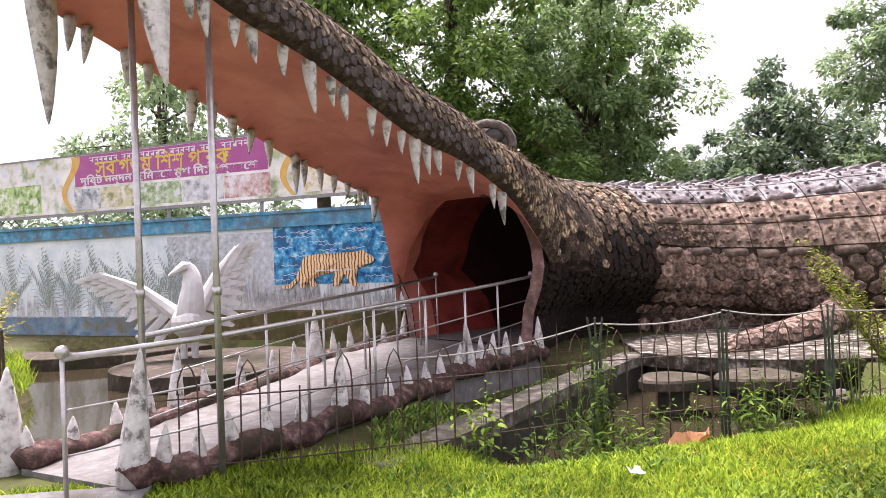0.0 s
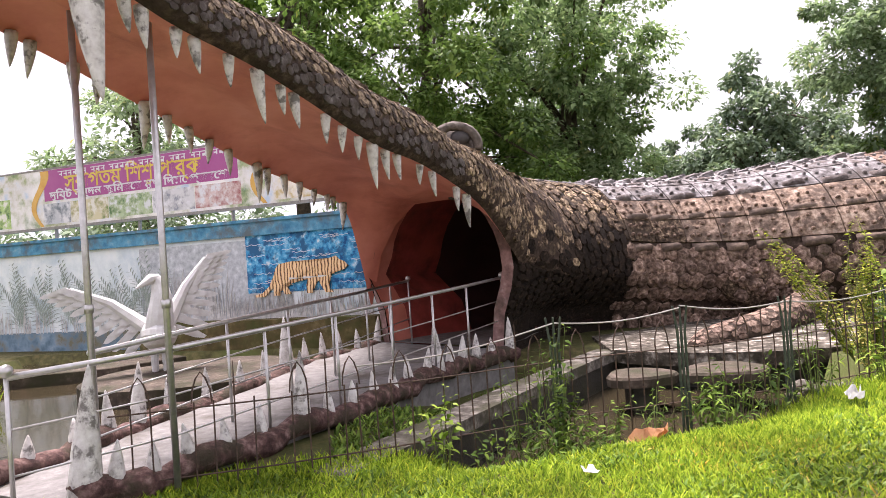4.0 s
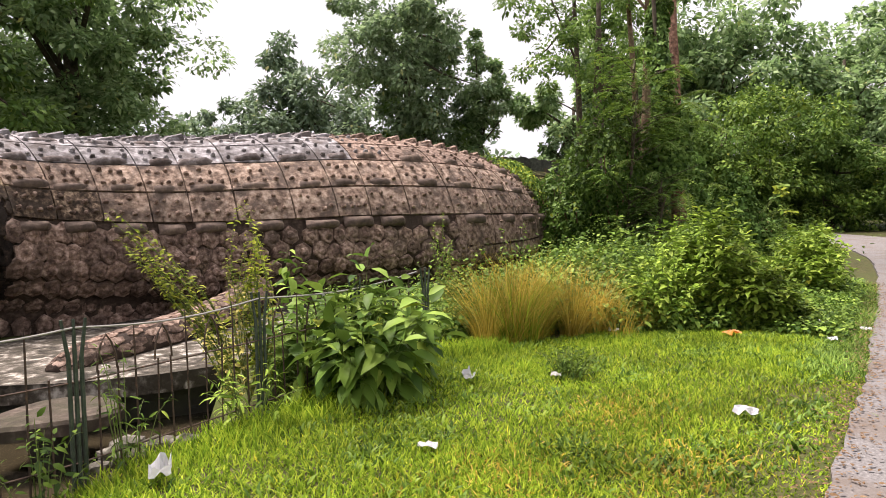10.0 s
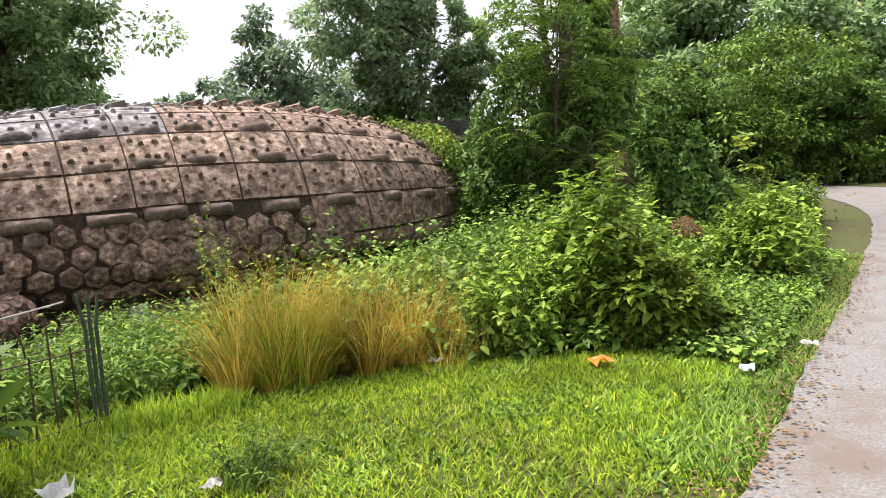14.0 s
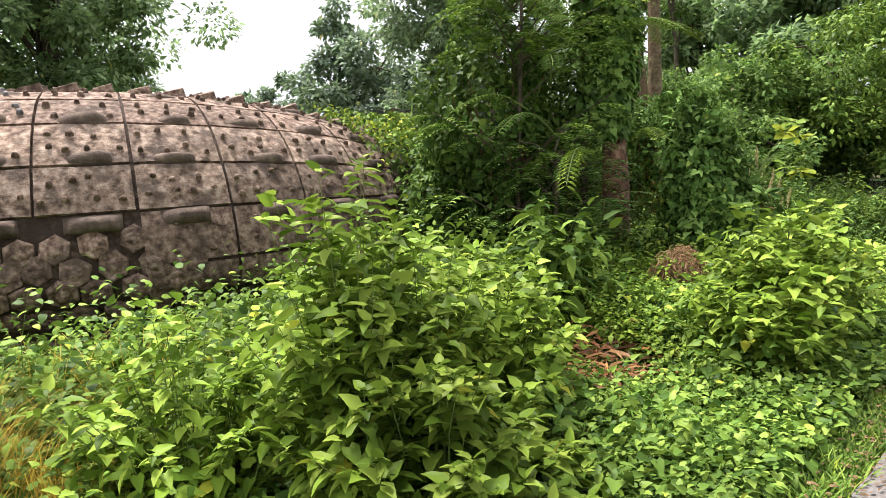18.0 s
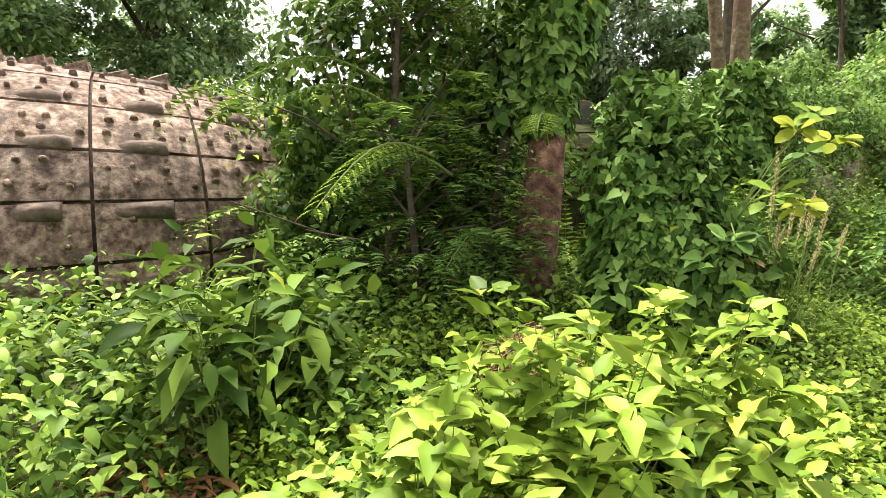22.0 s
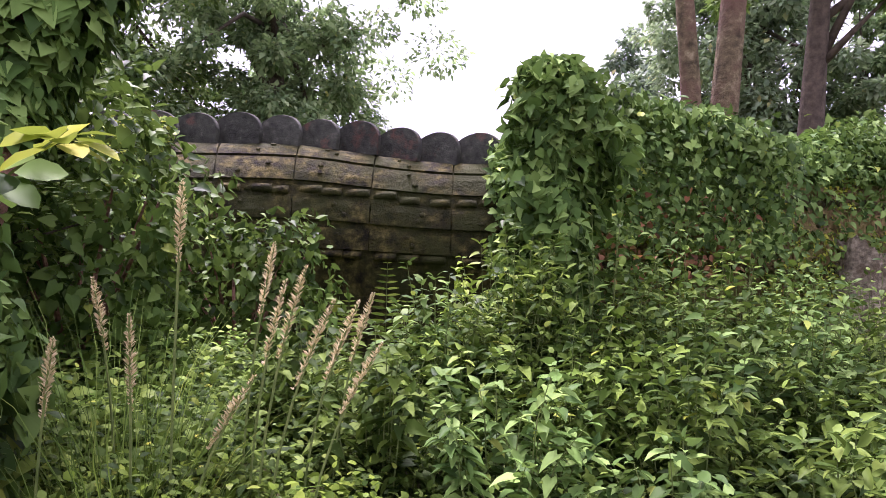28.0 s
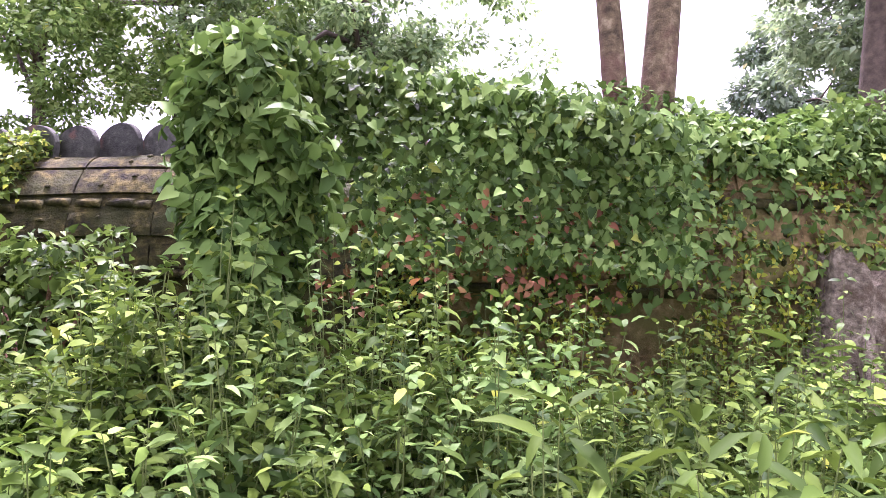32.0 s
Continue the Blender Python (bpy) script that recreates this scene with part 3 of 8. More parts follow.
bmt = bmesh.new()
trg = [[bmt.verts.new(v.co) for v in r] for r in rings[tail_from:]]
neck_to = next(i for i in range(len(rings)) if arc[2 * i] > 3.4)
bmn = bmesh.new()
nrg = [[bmn.verts.new(v.co) for v in r] for r in rings[:neck_to + 1]]
for B_, R_ in ((bm, rings[neck_to:tail_from + 1]), (bmt, trg), (bmn, nrg)):
    for r0, r1 in zip(R_, R_[1:]):
        for k in range(len(r0) - 1):
            B_.faces.new((r0[k], r1[k], r1[k + 1], r0[k + 1]))
bmt.faces.new(trg[-1])
for r in rings[:neck_to] + rings[tail_from + 1:]:
    for v in r:
        bm.verts.remove(v)
body = part("body", bm, M["seam"], croc, "brown weathered concrete hide", smooth=True)
neck = part("neck", bmn, M["neck"], croc, "concrete neck, black below from moss and painted-in shade", smooth=True)
tail = part("tail", bmt, M["mossy"], croc, "dark mossy concrete tail, ochre towards its end", smooth=True)
tail.data.materials.append(M["ochre"])
for f in tail.data.polygons:
    if f.center.x > 20.4:
        f.material_index = 1

# throat tunnel: salmon mouth first, then colours darkened in steps for the shade inside
ARCH_ANGLES = [-90, -45, -20] + list(range(0, 181, 12))


def tunnel(name, s0, s1, n, material, label, cap):
    bm = bmesh.new()
    trings = []
    for s in np.linspace(s0, s1, n):
        ring = []
        for a in ARCH_ANGLES:
            ring.append(bm.verts.new(skin(s, a, -0.14)[0]))
        for a in (-45, -90):
            p = skin(s, a, -0.14)[0]
            c = Vector((np.interp(s, arc, spine[:, 0]), np.interp(s, arc, spine[:, 1]), p.z))
            ring.append(bm.verts.new(2 * c - p))
        trings.append(ring)
    for r0, r1 in zip(trings, trings[1:]):
        for k in range(len(r0)):
            bm.faces.new((r0[k], r0[(k + 1) % len(r0)], r1[(k + 1) % len(r0)], r1[k]))
    if cap:
        bm.faces.new(trings[-1])
    part(name, bm, material, croc, label, smooth=True)


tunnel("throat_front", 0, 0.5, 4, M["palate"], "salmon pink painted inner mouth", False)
tunnel("throat_middle", 0.5, 1.7, 6, M["inner"], "red throat, darkened in colour for the shade of its depth", False)
tunnel("throat", 1.7, 9.5, 16, M["throat"], "near-black red tunnel with the shade of its depth painted in", True)
bm = bmesh.new()
outer = [skin(0, a, 0.02)[0] for a in ARCH_ANGLES]
for a in (-45, -90):
    p = skin(0, a, 0.02)[0]
    c = Vector((spine[0, 0], spine[0, 1], p.z))
    outer.append(2 * c - p)
inner = []
for a in ARCH_ANGLES:
    inner.append(skin(0, a, -0.16)[0])
for a in (-45, -90):
    p = skin(0, a, -0.16)[0]
    c = Vector((spine[0, 0], spine[0, 1], p.z))
    inner.append(2 * c - p)
vo = [bm.verts.new(p) for p in outer]
vi = [bm.verts.new(p + Vector((-0.03, -0.05, 0))) for p in inner]
for k in range(len(vo) - 1):
    bm.faces.new((vo[k], vo[k + 1], vi[k + 1], vi[k]))
part("mouth_rim", bm, M["rim"], croc, "dusty mauve painted rim", smooth=True)

# upper jaw between its two lips, from the hinge to the tip
LIP_R = catmull([(2.32, 10.05, 1.25), (1.79, 9.29, 1.86), (1.36, 8.71, 2.24), (0.64, 7.75, 2.56), (0.04, 6.96, 2.70), (-0.57, 6.14, 2.98), (-0.95, 5.63, 3.14), (-1.37, 5.08, 3.26), (-1.72, 4.60, 3.42), (-2.15, 4.25, 3.60)], 40)
LIP_L = catmull([(0.12, 12.2, 0.7), (-0.1, 11.7, 1.95), (-0.28, 11.22, 2.44), (-0.62, 10.4, 2.57), (-1.0, 9.55, 2.70), (-1.4, 8.65, 2.81), (-2.0, 7.3, 3.10), (-2.51, 6.15, 3.34), (-2.80, 5.45, 3.48), (-2.75, 4.75, 3.66)], 40)
RISE = np.interp(np.linspace(0, 1, 40), [0, 0.12, 0.25, 0.5, 0.8, 1.0], [1.45, 0.95, 0.62, 0.58, 0.44, 0.30])


def jaw_section(i):
    r, l = Vector(LIP_R[i]), Vector(LIP_L[i])
    w = (r - l)
    o = Vector((w.x, w.y, 0)).normalized()
    up = Vector((0, 0, 1))
    h = RISE[i]
    inner = [l + w * f + up * (max(0.28 * min(1.0, w.length / 2.0), 2.52 - (l.z + (r.z - l.z) * f)) * math.sin(math.pi * f) ** 0.6 - 0.10 * math.exp(-((f - 0.5) / 0.1) ** 2)) for f in (0, 0.1, 0.22, 0.36, 0.5, 0.64, 0.78, 0.9, 1)]
    outer = [r, r + o * 0.10 + up * 0.12 * h, r + o * 0.12 + up * 0.45 * h, r + o * 0.04 + up * 0.8 * h, r - o * 0.12 + up * h, r - w * 0.3 + up * (h + 0.10), r - w * 0.5 + up * (h + 0.14),
             l + w * 0.3 + up * (h + 0.1), l + o * 0.12 + up * h, l - o * 0.12 + up * 0.45 * h, l]
    return inner, outer


bmp, bmo = bmesh.new(), bmesh.new()
pr, orr = [], []
for i in range(40):
    a, b = jaw_section(i)
    pr.append([bmp.verts.new(p) for p in a])
    orr.append([bmo.verts.new(p) for p in b])
# the jaw runs back into the side of the neck
ends = [skin(1.9, q, -0.01)[0] for q in (-12, 2, 18, 36, 54, 72, 90)]
first = orr[0][:7]
mids = [bmo.verts.new(v.co.lerp(q, 0.5) + skin(0.9, 30)[1] * 0.05) for v, q in zip(first, ends)]
HINGE_ROWS = [[Vector(q) for q in ends], [v.co.copy() for v in mids], [v.co.copy() for v in first]]
ends = [bmo.verts.new(q) for q in ends]
for r0, r1 in ((ends, mids), (mids, first)):
    for k in range(6):
        bmo.faces.new((r0[k], r1[k], r1[k + 1], r0[k + 1]))
for R_, b_ in ((pr, bmp), (orr, bmo)):
    for r0, r1 in zip(R_, R_[1:]):
        for k in range(len(r0) - 1):
            b_.faces.new((r0[k], r1[k], r1[k + 1], r0[k + 1]))
bmo.faces.new(orr[-1])
part("palate", bmp, M["palate"], croc, "salmon pink painted palate", smooth=True)
upper = part("upper_jaw", bmo, M["seam"], croc, "grey-brown scaly upper jaw", smooth=True)


def cone_tooth(name, p, d, length, r, parent, bend=(0, 0, 0), flat=1.0, m="tooth"):
    """A curved, slightly flattened tooth from its root."""
    bm = bmesh.new()
    d = Vector(d).normalized()
    pts = [Vector(p) + d * (f * length) + Vector(bend) * (f * f * length) for f in (-0.08, 0.12, 0.35, 0.6, 0.82, 0.96, 1.0)]
    tube(bm, pts, [r, r * 0.98, r * 0.84, r * 0.6, r * 0.35, r * 0.14, r * 0.03], 8)
    return part(name, bm, M[m], parent, smooth=True)


rngt = np.random.default_rng(11)
TEETH_R = [(8.65, .40), (8.35, .27), (8.05, .27), (7.75, .22), (7.45, .28), (7.2, .30), (6.95, .42), (6.75, .22), (6.55, .25), (6.36, .27), (6.14, .31), (5.96, .25), (5.74, .40), (5.53, .25), (5.31, .25), (5.09, .22), (4.88, .28), (4.72, .25), (4.52, .85), (4.36, .22)]
TEETH_L = [(11.2, .42), (10.85, .22), (10.5, .25), (10.15, .24), (9.8, .25), (9.4, .3), (9.1, .3), (8.75, .46), (8.3, .3), (7.95, .26), (7.55, .26), (7.2, .26), (6.9, .42), (6.5, .22), (6.2, .32), (5.9, .26), (5.65, .26), (5.42, .9), (5.1, .22)]
for lip, teeth, sgn in ((LIP_R, TEETH_R, 1), (LIP_L, TEETH_L, -1)):
    for ty, ln in teeth:
        i = int(np.argmin(np.abs(lip[:, 1] - ty)))
        p = Vector(lip[i])
        o = Vector((0.8, -0.5, 0)) * sgn
        big = ln > 0.6
        cone_tooth("upper_tooth", p - o * 0.05, (rngt.normal() * 0.06, rngt.normal() * 0.06, -1), ln * rngt.uniform(0.93, 1.05), 0.11 if big else 0.026 + 0.085 * ln, croc, bend=o * 0.08)

# scales along the jaw's outer band
def dome(bm, c, n, t, lx, ly, h, k=6, top=0.55, spin=0.0):
    """A raised, chamfered many-sided scale on a surface."""
    n = Vector(n).normalized()
    t = (Vector(t) - n * n.dot(Vector(t))).normalized()
    b = n.cross(t)
    low, up = [], []
    for j in range(k):
        a = 2 * math.pi * (j + 0.5) / k + spin
        q = t * (math.cos(a) * lx) + b * (math.sin(a) * ly)
        low.append(bm.verts.new(Vector(c) + q - n * 0.025))
        up.append(bm.verts.new(Vector(c) + q * top + n * h))
    mid = bm.verts.new(Vector(c) + n * h * 1.25)
    for j in range(k):
        bm.faces.new((low[j], low[(j + 1) % k], up[(j + 1) % k], up[j]))
        bm.faces.new((up[j], up[(j + 1) % k], mid))


def tile_grid(rows, nu, nv, rng, size, pick):
    """Small flat scales in staggered rows over a patch given as rows of points: centre, normal, direction, size and material for each."""
    G = np.array([[tuple(p) for p in r] for r in rows], float)
    mu, mv = G.shape[0] - 1, G.shape[1] - 1

    def at(u, v):
        u, v = min(max(u, 0), 0.9999) * mu, min(max(v, 0), 0.9999) * mv
        i, j = int(u), int(v)
        fu, fv = u - i, v - j
        return Vector((G[i, j] * (1 - fu) + G[i + 1, j] * fu) * (1 - fv) + (G[i, j + 1] * (1 - fu) + G[i + 1, j + 1] * fu) * fv)
    out = []
    for i in range(nu):
        for j in range(nv):
            u, v = (i + 0.5 + rng.uniform(-0.22, 0.22)) / nu, (j + 0.25 + 0.5 * (i % 2) + rng.uniform(-0.2, 0.2)) / nv
            p, du, dv = at(u, v), at(u + 0.5 / nu, v) - at(u - 0.5 / nu, v), at(u, v + 0.5 / nv) - at(u, v - 0.5 / nv)
            n = du.cross(dv)
            if n.length < 1e-7 or du.length < 1e-5:
                continue
            out.append((p, n.normalized(), du, du.length * 0.5 * size * rng.uniform(0.85, 1.15), dv.length * 0.5 * size * rng.uniform(0.85, 1.15), pick(u, v)))
    return out


def lay_tiles(name, tiles, parent, rng, h=0.016, single=300):
    """The first tiles as parts of their own, the others joined by material."""
    rest = collections.defaultdict(bmesh.new)
    for q, (p, n, t, lx, ly, m) in enumerate(tiles):
        bm = bmesh.new() if q < single else rest[m]
        dome(bm, p, n, t, max(lx, 0.02), max(ly, 0.02), h * rng.uniform(0.5, 1.5), 6, rng.uniform(0.84, 0.9), math.pi / 6 * int(rng.integers(0, 2)) + rng.uniform(-0.2, 0.2))
        if q < single:
            part(name, bm, M[m], parent)
    for m, bm in rest.items():
        part(name + "s", bm, M[m], parent)["kind"] = "stuff"


JAW_ROWS = [jaw_section(i)[1][1:8] for i in range(40)]
# low hinge tiles take the shade-blackened neck colour
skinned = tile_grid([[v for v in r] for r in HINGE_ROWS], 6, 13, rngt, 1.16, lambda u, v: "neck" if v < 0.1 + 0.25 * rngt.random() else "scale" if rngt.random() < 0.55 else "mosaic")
skinned += tile_grid(JAW_ROWS, 74, 12, rngt, 1.14, lambda u, v: "ridge" if v < 0.17 and u > 0.25 else "mosaic")
if skinned[200][1].dot(Vector((0.6, -0.6, 0.3))) < 0:
    skinned = [(p, -n, t, lx, ly, m) for p, n, t, lx, ly, m in skinned]
lay_tiles("jaw_scale", skinned, upper, rngt, 0.012)

# brow and eye
bm = bmesh.new()
bmesh.ops.create_uvsphere(bm, u_segments=20, v_segments=12, radius=1)
for v in bm.verts:
    v.co = Vector((1.52 + v.co.x * 0.42, 10.75 + v.co.y * 0.5, 3.0 + v.co.z * 0.62))
eye = part("brow", bm, M["eyelid"], croc, "grey domed brow", smooth=True)
bm = bmesh.new()
ring = [Vector((1.46 + 0.34 * math.cos(a), 10.26, 3.16 + 0.30 * math.sin(a))) for a in np.linspace(-0.25, math.pi * 1.05, 14)]
tube(bm, ring, [0.075] * 14, 6)
part("eyelid", bm, M["eyelid"], eye, smooth=True)
bm = bmesh.new()
bmesh.ops.create_uvsphere(bm, u_segments=14, v_segments=8, radius=1)
for v in bm.verts:
    v.co = Vector((1.54 + v.co.x * 0.16, 10.27 + v.co.y * 0.06, 3.28 + v.co.z * 0.12))
part("eyeball", bm, M["dark"], eye, "dark eye", smooth=True)

# ---- hide of the body: crest, ridge lumps, panels, pebble scales ----
def s_at(x):
    i = int(np.argmin(np.abs(spine[:, 0] - x)))
    return arc[i]


rngd = np.random.default_rng(21)

STUDS = []


def slab(name, s0, s1, a0, a1, material, parent, out=0.035, bumps=0, bump_h=0.045):
    """A raised hide panel that follows the body, with small studs."""
    bm = bmesh.new()
    ns, na = 4, 3
    g = []
    for i in range(ns + 1):
        row = []
        for j in range(na + 1):
            s, a = s0 + (s1 - s0) * i / ns, a0 + (a1 - a0) * j / na
            edge_ = i in (0, ns) or j in (0, na)
            row.append(bm.verts.new(skin(s, a, out * (0.82 if edge_ else 1.0) + rngd.uniform(-0.006, 0.006))[0]))
        g.append(row)
    for i in range(ns):
        for j in range(na):
            bm.faces.new((g[i][j], g[i + 1][j], g[i + 1][j + 1], g[i][j + 1]))
    rim = [g[i][0] for i in range(ns + 1)] + [g[ns][j] for j in range(1, na + 1)] + [g[i][na] for i in range(ns - 1, -1, -1)] + [g[0][j] for j in range(na - 1, 0, -1)]
    idx = [(i, 0) for i in range(ns + 1)] + [(ns, j) for j in range(1, na + 1)] + [(i, na) for i in range(ns - 1, -1, -1)] + [(0, j) for j in range(na - 1, 0, -1)]
    low = [bm.verts.new(skin(s0 + (s1 - s0) * i / ns, a0 + (a1 - a0) * j / na, -0.03)[0]) for i, j in idx]
    for k in range(len(rim)):
        bm.faces.new((rim[k], low[k], low[(k + 1) % len(low)], rim[(k + 1) % len(rim)]))
    half_ = max(1, (bumps + 1) // 2)
    for k in range(bumps):
        p, n, t = skin(s0 + (s1 - s0) * ((k % half_) + 0.5 + rngd.uniform(-0.22, 0.22)) / half_, a0 + (a1 - a0) * ((0.3 if k < half_ else 0.7) + rngd.uniform(-0.1, 0.1)), out)
        STUDS.append((parent, p, n, t, rngd.uniform(0.034, 0.058), rngd.uniform(0.03, 0.05), bump_h * rngd.uniform(0.6, 1.15), a1 < 50))
    return part(name, bm, material, parent)


def lump(name, s, a, ln, w, h, material, parent):
    """A long overhanging ridge scute."""
    bm = bmesh.new()
    p, n, t = skin(s, a)
    b = n.cross(t).normalized()
    if b.z < 0:
        b = -b
    prof = [(-0.5, 0.0), (-0.38, 0.55), (-0.1, 0.9), (0.25, 1.0), (0.45, 0.6), (0.5, 0.0)]
    rows = []
    for f, hh in prof:
        k = rngd.uniform(0.85, 1.1)
        rows.append([bm.verts.new(p + t * (f * ln) + b * (q * w) + n * (z * h * hh * k - 0.02)) for q, z in ((-0.55, 0.0), (-0.5, 0.75), (-0.1, 1.15), (0.3, 0.7), (0.55, 0.0))])
    for r0, r1 in zip(rows, rows[1:]):
        for k in range(4):
            bm.faces.new((r0[k], r1[k], r1[k + 1], r0[k + 1]))
    return part(name, bm, material, parent, smooth=True)


COL = 0.74
s_a, s_b = s_at(4.1), s_at(15.6)
cols = int((s_b - s_a) / COL)
for k in range(cols):
    s0, s1 = s_a + k * COL + 0.013, s_a + (k + 1) * COL - 0.013
    mid_x = float(np.interp((s0 + s1) / 2, arc, spine[:, 0]))
    near_neck = mid_x < 5.4
    top_m, rid_m = ("grey", "ridge") if mid_x < 10.3 else ("hide", "lump")
    for a0, a1, m, nb in ((49, 63.5, top_m, 6), (64.5, 76, top_m, 5), (78, 89, top_m, 4), (91, 103, top_m, 3), (33, 48, "panel", 7), (18.5, 32, "scale" if near_neck else "panel", 7)):
        slab("hide_panel", s0, s1, a0, a1, M[m], body, bumps=nb)
    if mid_x > 11.6:
        slab("hide_panel", s0, s1, 3, 17.5, M["hide"], body, bumps=4)
        slab("hide_panel", s0, s1, -22, 2, M["hide"], body, bumps=0)
    for a, w, h, m in ((51.5, 0.16, 0.12, rid_m), (35, 0.14, 0.11, "lump"), (15.5, 0.16, 0.16, "lump"), (70, 0.12, 0.08, rid_m)):
        lump("ridge_scute", (s0 + s1) / 2 + rngd.uniform(-0.07, 0.07), a + rngd.uniform(-0.6, 0.6), COL * rngd.uniform(0.5, 0.78), w * rngd.uniform(0.85, 1.15), h * rngd.uniform(0.75, 1.15), M[m], body)
    for a in (77, 90, 104):
        for q in (0.25, 0.75):
            p, n, t = skin(s0 + COL * q, a)
            bm = bmesh.new()
            ln, hh = 0.33 * rngd.uniform(0.85, 1.15), (0.125 if a != 104 else 0.10) * rngd.uniform(0.6, 1.25)
            sd = n.cross(t).normalized()
            base = [bm.verts.new(p + t * x + sd * y - n * 0.03) for x, y in ((-ln / 2, -0.08), (ln / 2, -0.10), (ln / 2, 0.10), (-ln / 2, 0.08))]
            top = [bm.verts.new(p + t * x + sd * y + n * z) for x, y, z in ((-ln * 0.22, -0.05, hh * 0.5), (ln * 0.40, -0.045, hh * 0.9), (ln * 0.40, 0.045, hh * 0.9), (-ln * 0.22, 0.05, hh * 0.5))]
            for j in range(4):
                bm.faces.new((base[j], base[(j + 1) % 4], top[(j + 1) % 4], top[j]))
            bm.faces.new(top)
            part("crest_scute", bm, M[top_m], body)
# pebble scales on the flank
def pebble(p, n, t, r, h, parent, material):
    """One rounded many-sided scale with a low boss in its middle."""
    bm = bmesh.new()
    n = Vector(n).normalized()
    t = (Vector(t) - n * n.dot(Vector(t))).normalized()
    b = n.cross(t)
    k = 6
    jit = [rngd.uniform(0.92, 1.06) for _ in range(k)]
    spin = math.pi / 6 + rngd.uniform(-0.25, 0.25)
    rows = []
    for q, z in ((1.0, -0.03), (0.94, h * 0.55), (0.80, h), (0.52, h * 1.05), (0.42, h * 1.7), (0.24, h * 2.3)):
        rows.append([bm.verts.new(Vector(p) + (t * math.cos(2 * math.pi * j / k + spin) + b * math.sin(2 * math.pi * j / k + spin)) * (r * q * (jit[j] if q > 0.5 else 1)) + n * z) for j in range(k)])
    for r0, r1 in zip(rows, rows[1:]):
        for j in range(k):
            bm.faces.new((r0[j], r0[(j + 1) % k], r1[(j + 1) % k], r1[j]))
    bm.faces.new(rows[-1])
    return part("pebble_scale", bm, material, parent)


for row in range(6):
    s = s_a + (0.135 if row % 2 else 0)
    while s < s_at(11.75):
        zc, top = float(np.interp(s, arc, spine[:, 4])), float(np.interp(s, arc, spine[:, 3]))
        zr = zc + 0.37 - 0.235 * row
        a = math.degrees(math.asin((zr - zc) / (top - zc))) if zr > zc else -90 * (1 - zr / zc)
        p, n, t = skin(s + rngd.uniform(-0.02, 0.02), a + rngd.uniform(-1, 1))
        pebble(p, n, t, rngd.uniform(0.156, 0.168), rngd.uniform(0.016, 0.03), body, M["white"] if row >= 4 and 8.75 < p.x < 9.2 else M["neck"] if rngd.random() < (4.35 - p.x) / 0.4 else M["hide"] if rngd.random() < (p.x - 6.5) / 5.0 else M["pebble"])
        s += 0.272
# rough scales on the cheek and neck
neck_rows = [[skin(q, a_)[0] for a_ in np.linspace(-66, 100, 24)] for q in np.linspace(0.1, s_a + 0.1, 18)]
# lower tiles are blackest: moss plus shade painted below the cheek
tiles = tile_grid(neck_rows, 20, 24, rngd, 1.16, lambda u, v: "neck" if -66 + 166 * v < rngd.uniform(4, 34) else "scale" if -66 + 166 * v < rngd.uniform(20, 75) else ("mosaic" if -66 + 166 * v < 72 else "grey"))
if tiles[300][1].dot(Vector((0.3, -0.9, 0.2))) < 0:
    tiles = [(p, -n, t, lx, ly, m) for p, n, t, lx, ly, m in tiles]
tiles.sort(key=lambda q: abs(q[0].z - 1.5))
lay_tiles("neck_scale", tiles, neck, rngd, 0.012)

# foreleg: shoulder and foot on the pond slab
bm = bmesh.new()
bmesh.ops.create_uvsphere(bm, u_segments=20, v_segments=12, radius=1)
for v in bm.verts:
    v.co = Vector((7.0 + v.co.x * 0.8, 11.42 + v.co.y * 0.3, 0.66 + v.co.z * 0.46))
leg = part("shoulder", bm, M["scale"], croc, smooth=True)
for k in range(34):
    f1, f2 = rngd.uniform(-0.9, 0.9), rngd.uniform(-0.55, 0.7)
    if f1 * f1 + f2 * f2 > 0.8:
        continue
    p = Vector((7.0 + 0.8 * f1, 11.42 - 0.3 * math.sqrt(max(0.05, 1 - f1 * f1 - f2 * f2)), 0.66 + 0.46 * f2))
    n = Vector((f1 / 0.85, -math.sqrt(max(0.05, 1 - f1 * f1 - f2 * f2)) / 0.45, f2 / 0.55))
    pebble(p, n, Vector((1, 0, 0.3)), 0.13, 0.05, leg, M["pebble"])
bm = bmesh.new()
fl = catmull([(7.6, 11.0, 0.34), (7.0, 10.5, 0.22), (6.0, 9.85, 0.13), (4.9, 9.25, 0.09), (4.3, 8.95, 0.05)], 14)
fr = np.interp(np.linspace(0, 1, 14), [0, 0.5, 0.85, 1], [0.30, 0.25, 0.19, 0.08])
tube(bm, fl, list(fr), 12)
for v in bm.verts:
    v.co.z = max(0.0, v.co.z)
foot = part("foreleg", bm, M["seam"], croc, "brown scaly foreleg resting on the slab", smooth=True)
leg_rows = []
for c, r_ in zip(fl, fr):
    leg_rows.append([Vector(c) + Vector((0.55 * math.cos(a_), -0.83 * math.cos(a_), math.sin(a_))) * r_ for a_ in np.linspace(-0.1, 2.4, 9)])
    for q in leg_rows[-1]:
        q.z = max(0.01, q.z)
tiles = tile_grid(leg_rows, 18, 5, rngd, 1.14, lambda u, v: "hide" if rngd.random() < 0.6 else "pebble")
tiles = [(p, n if n.z > 0 else -n, t, lx, ly, m) for p, n, t, lx, ly, m in tiles]
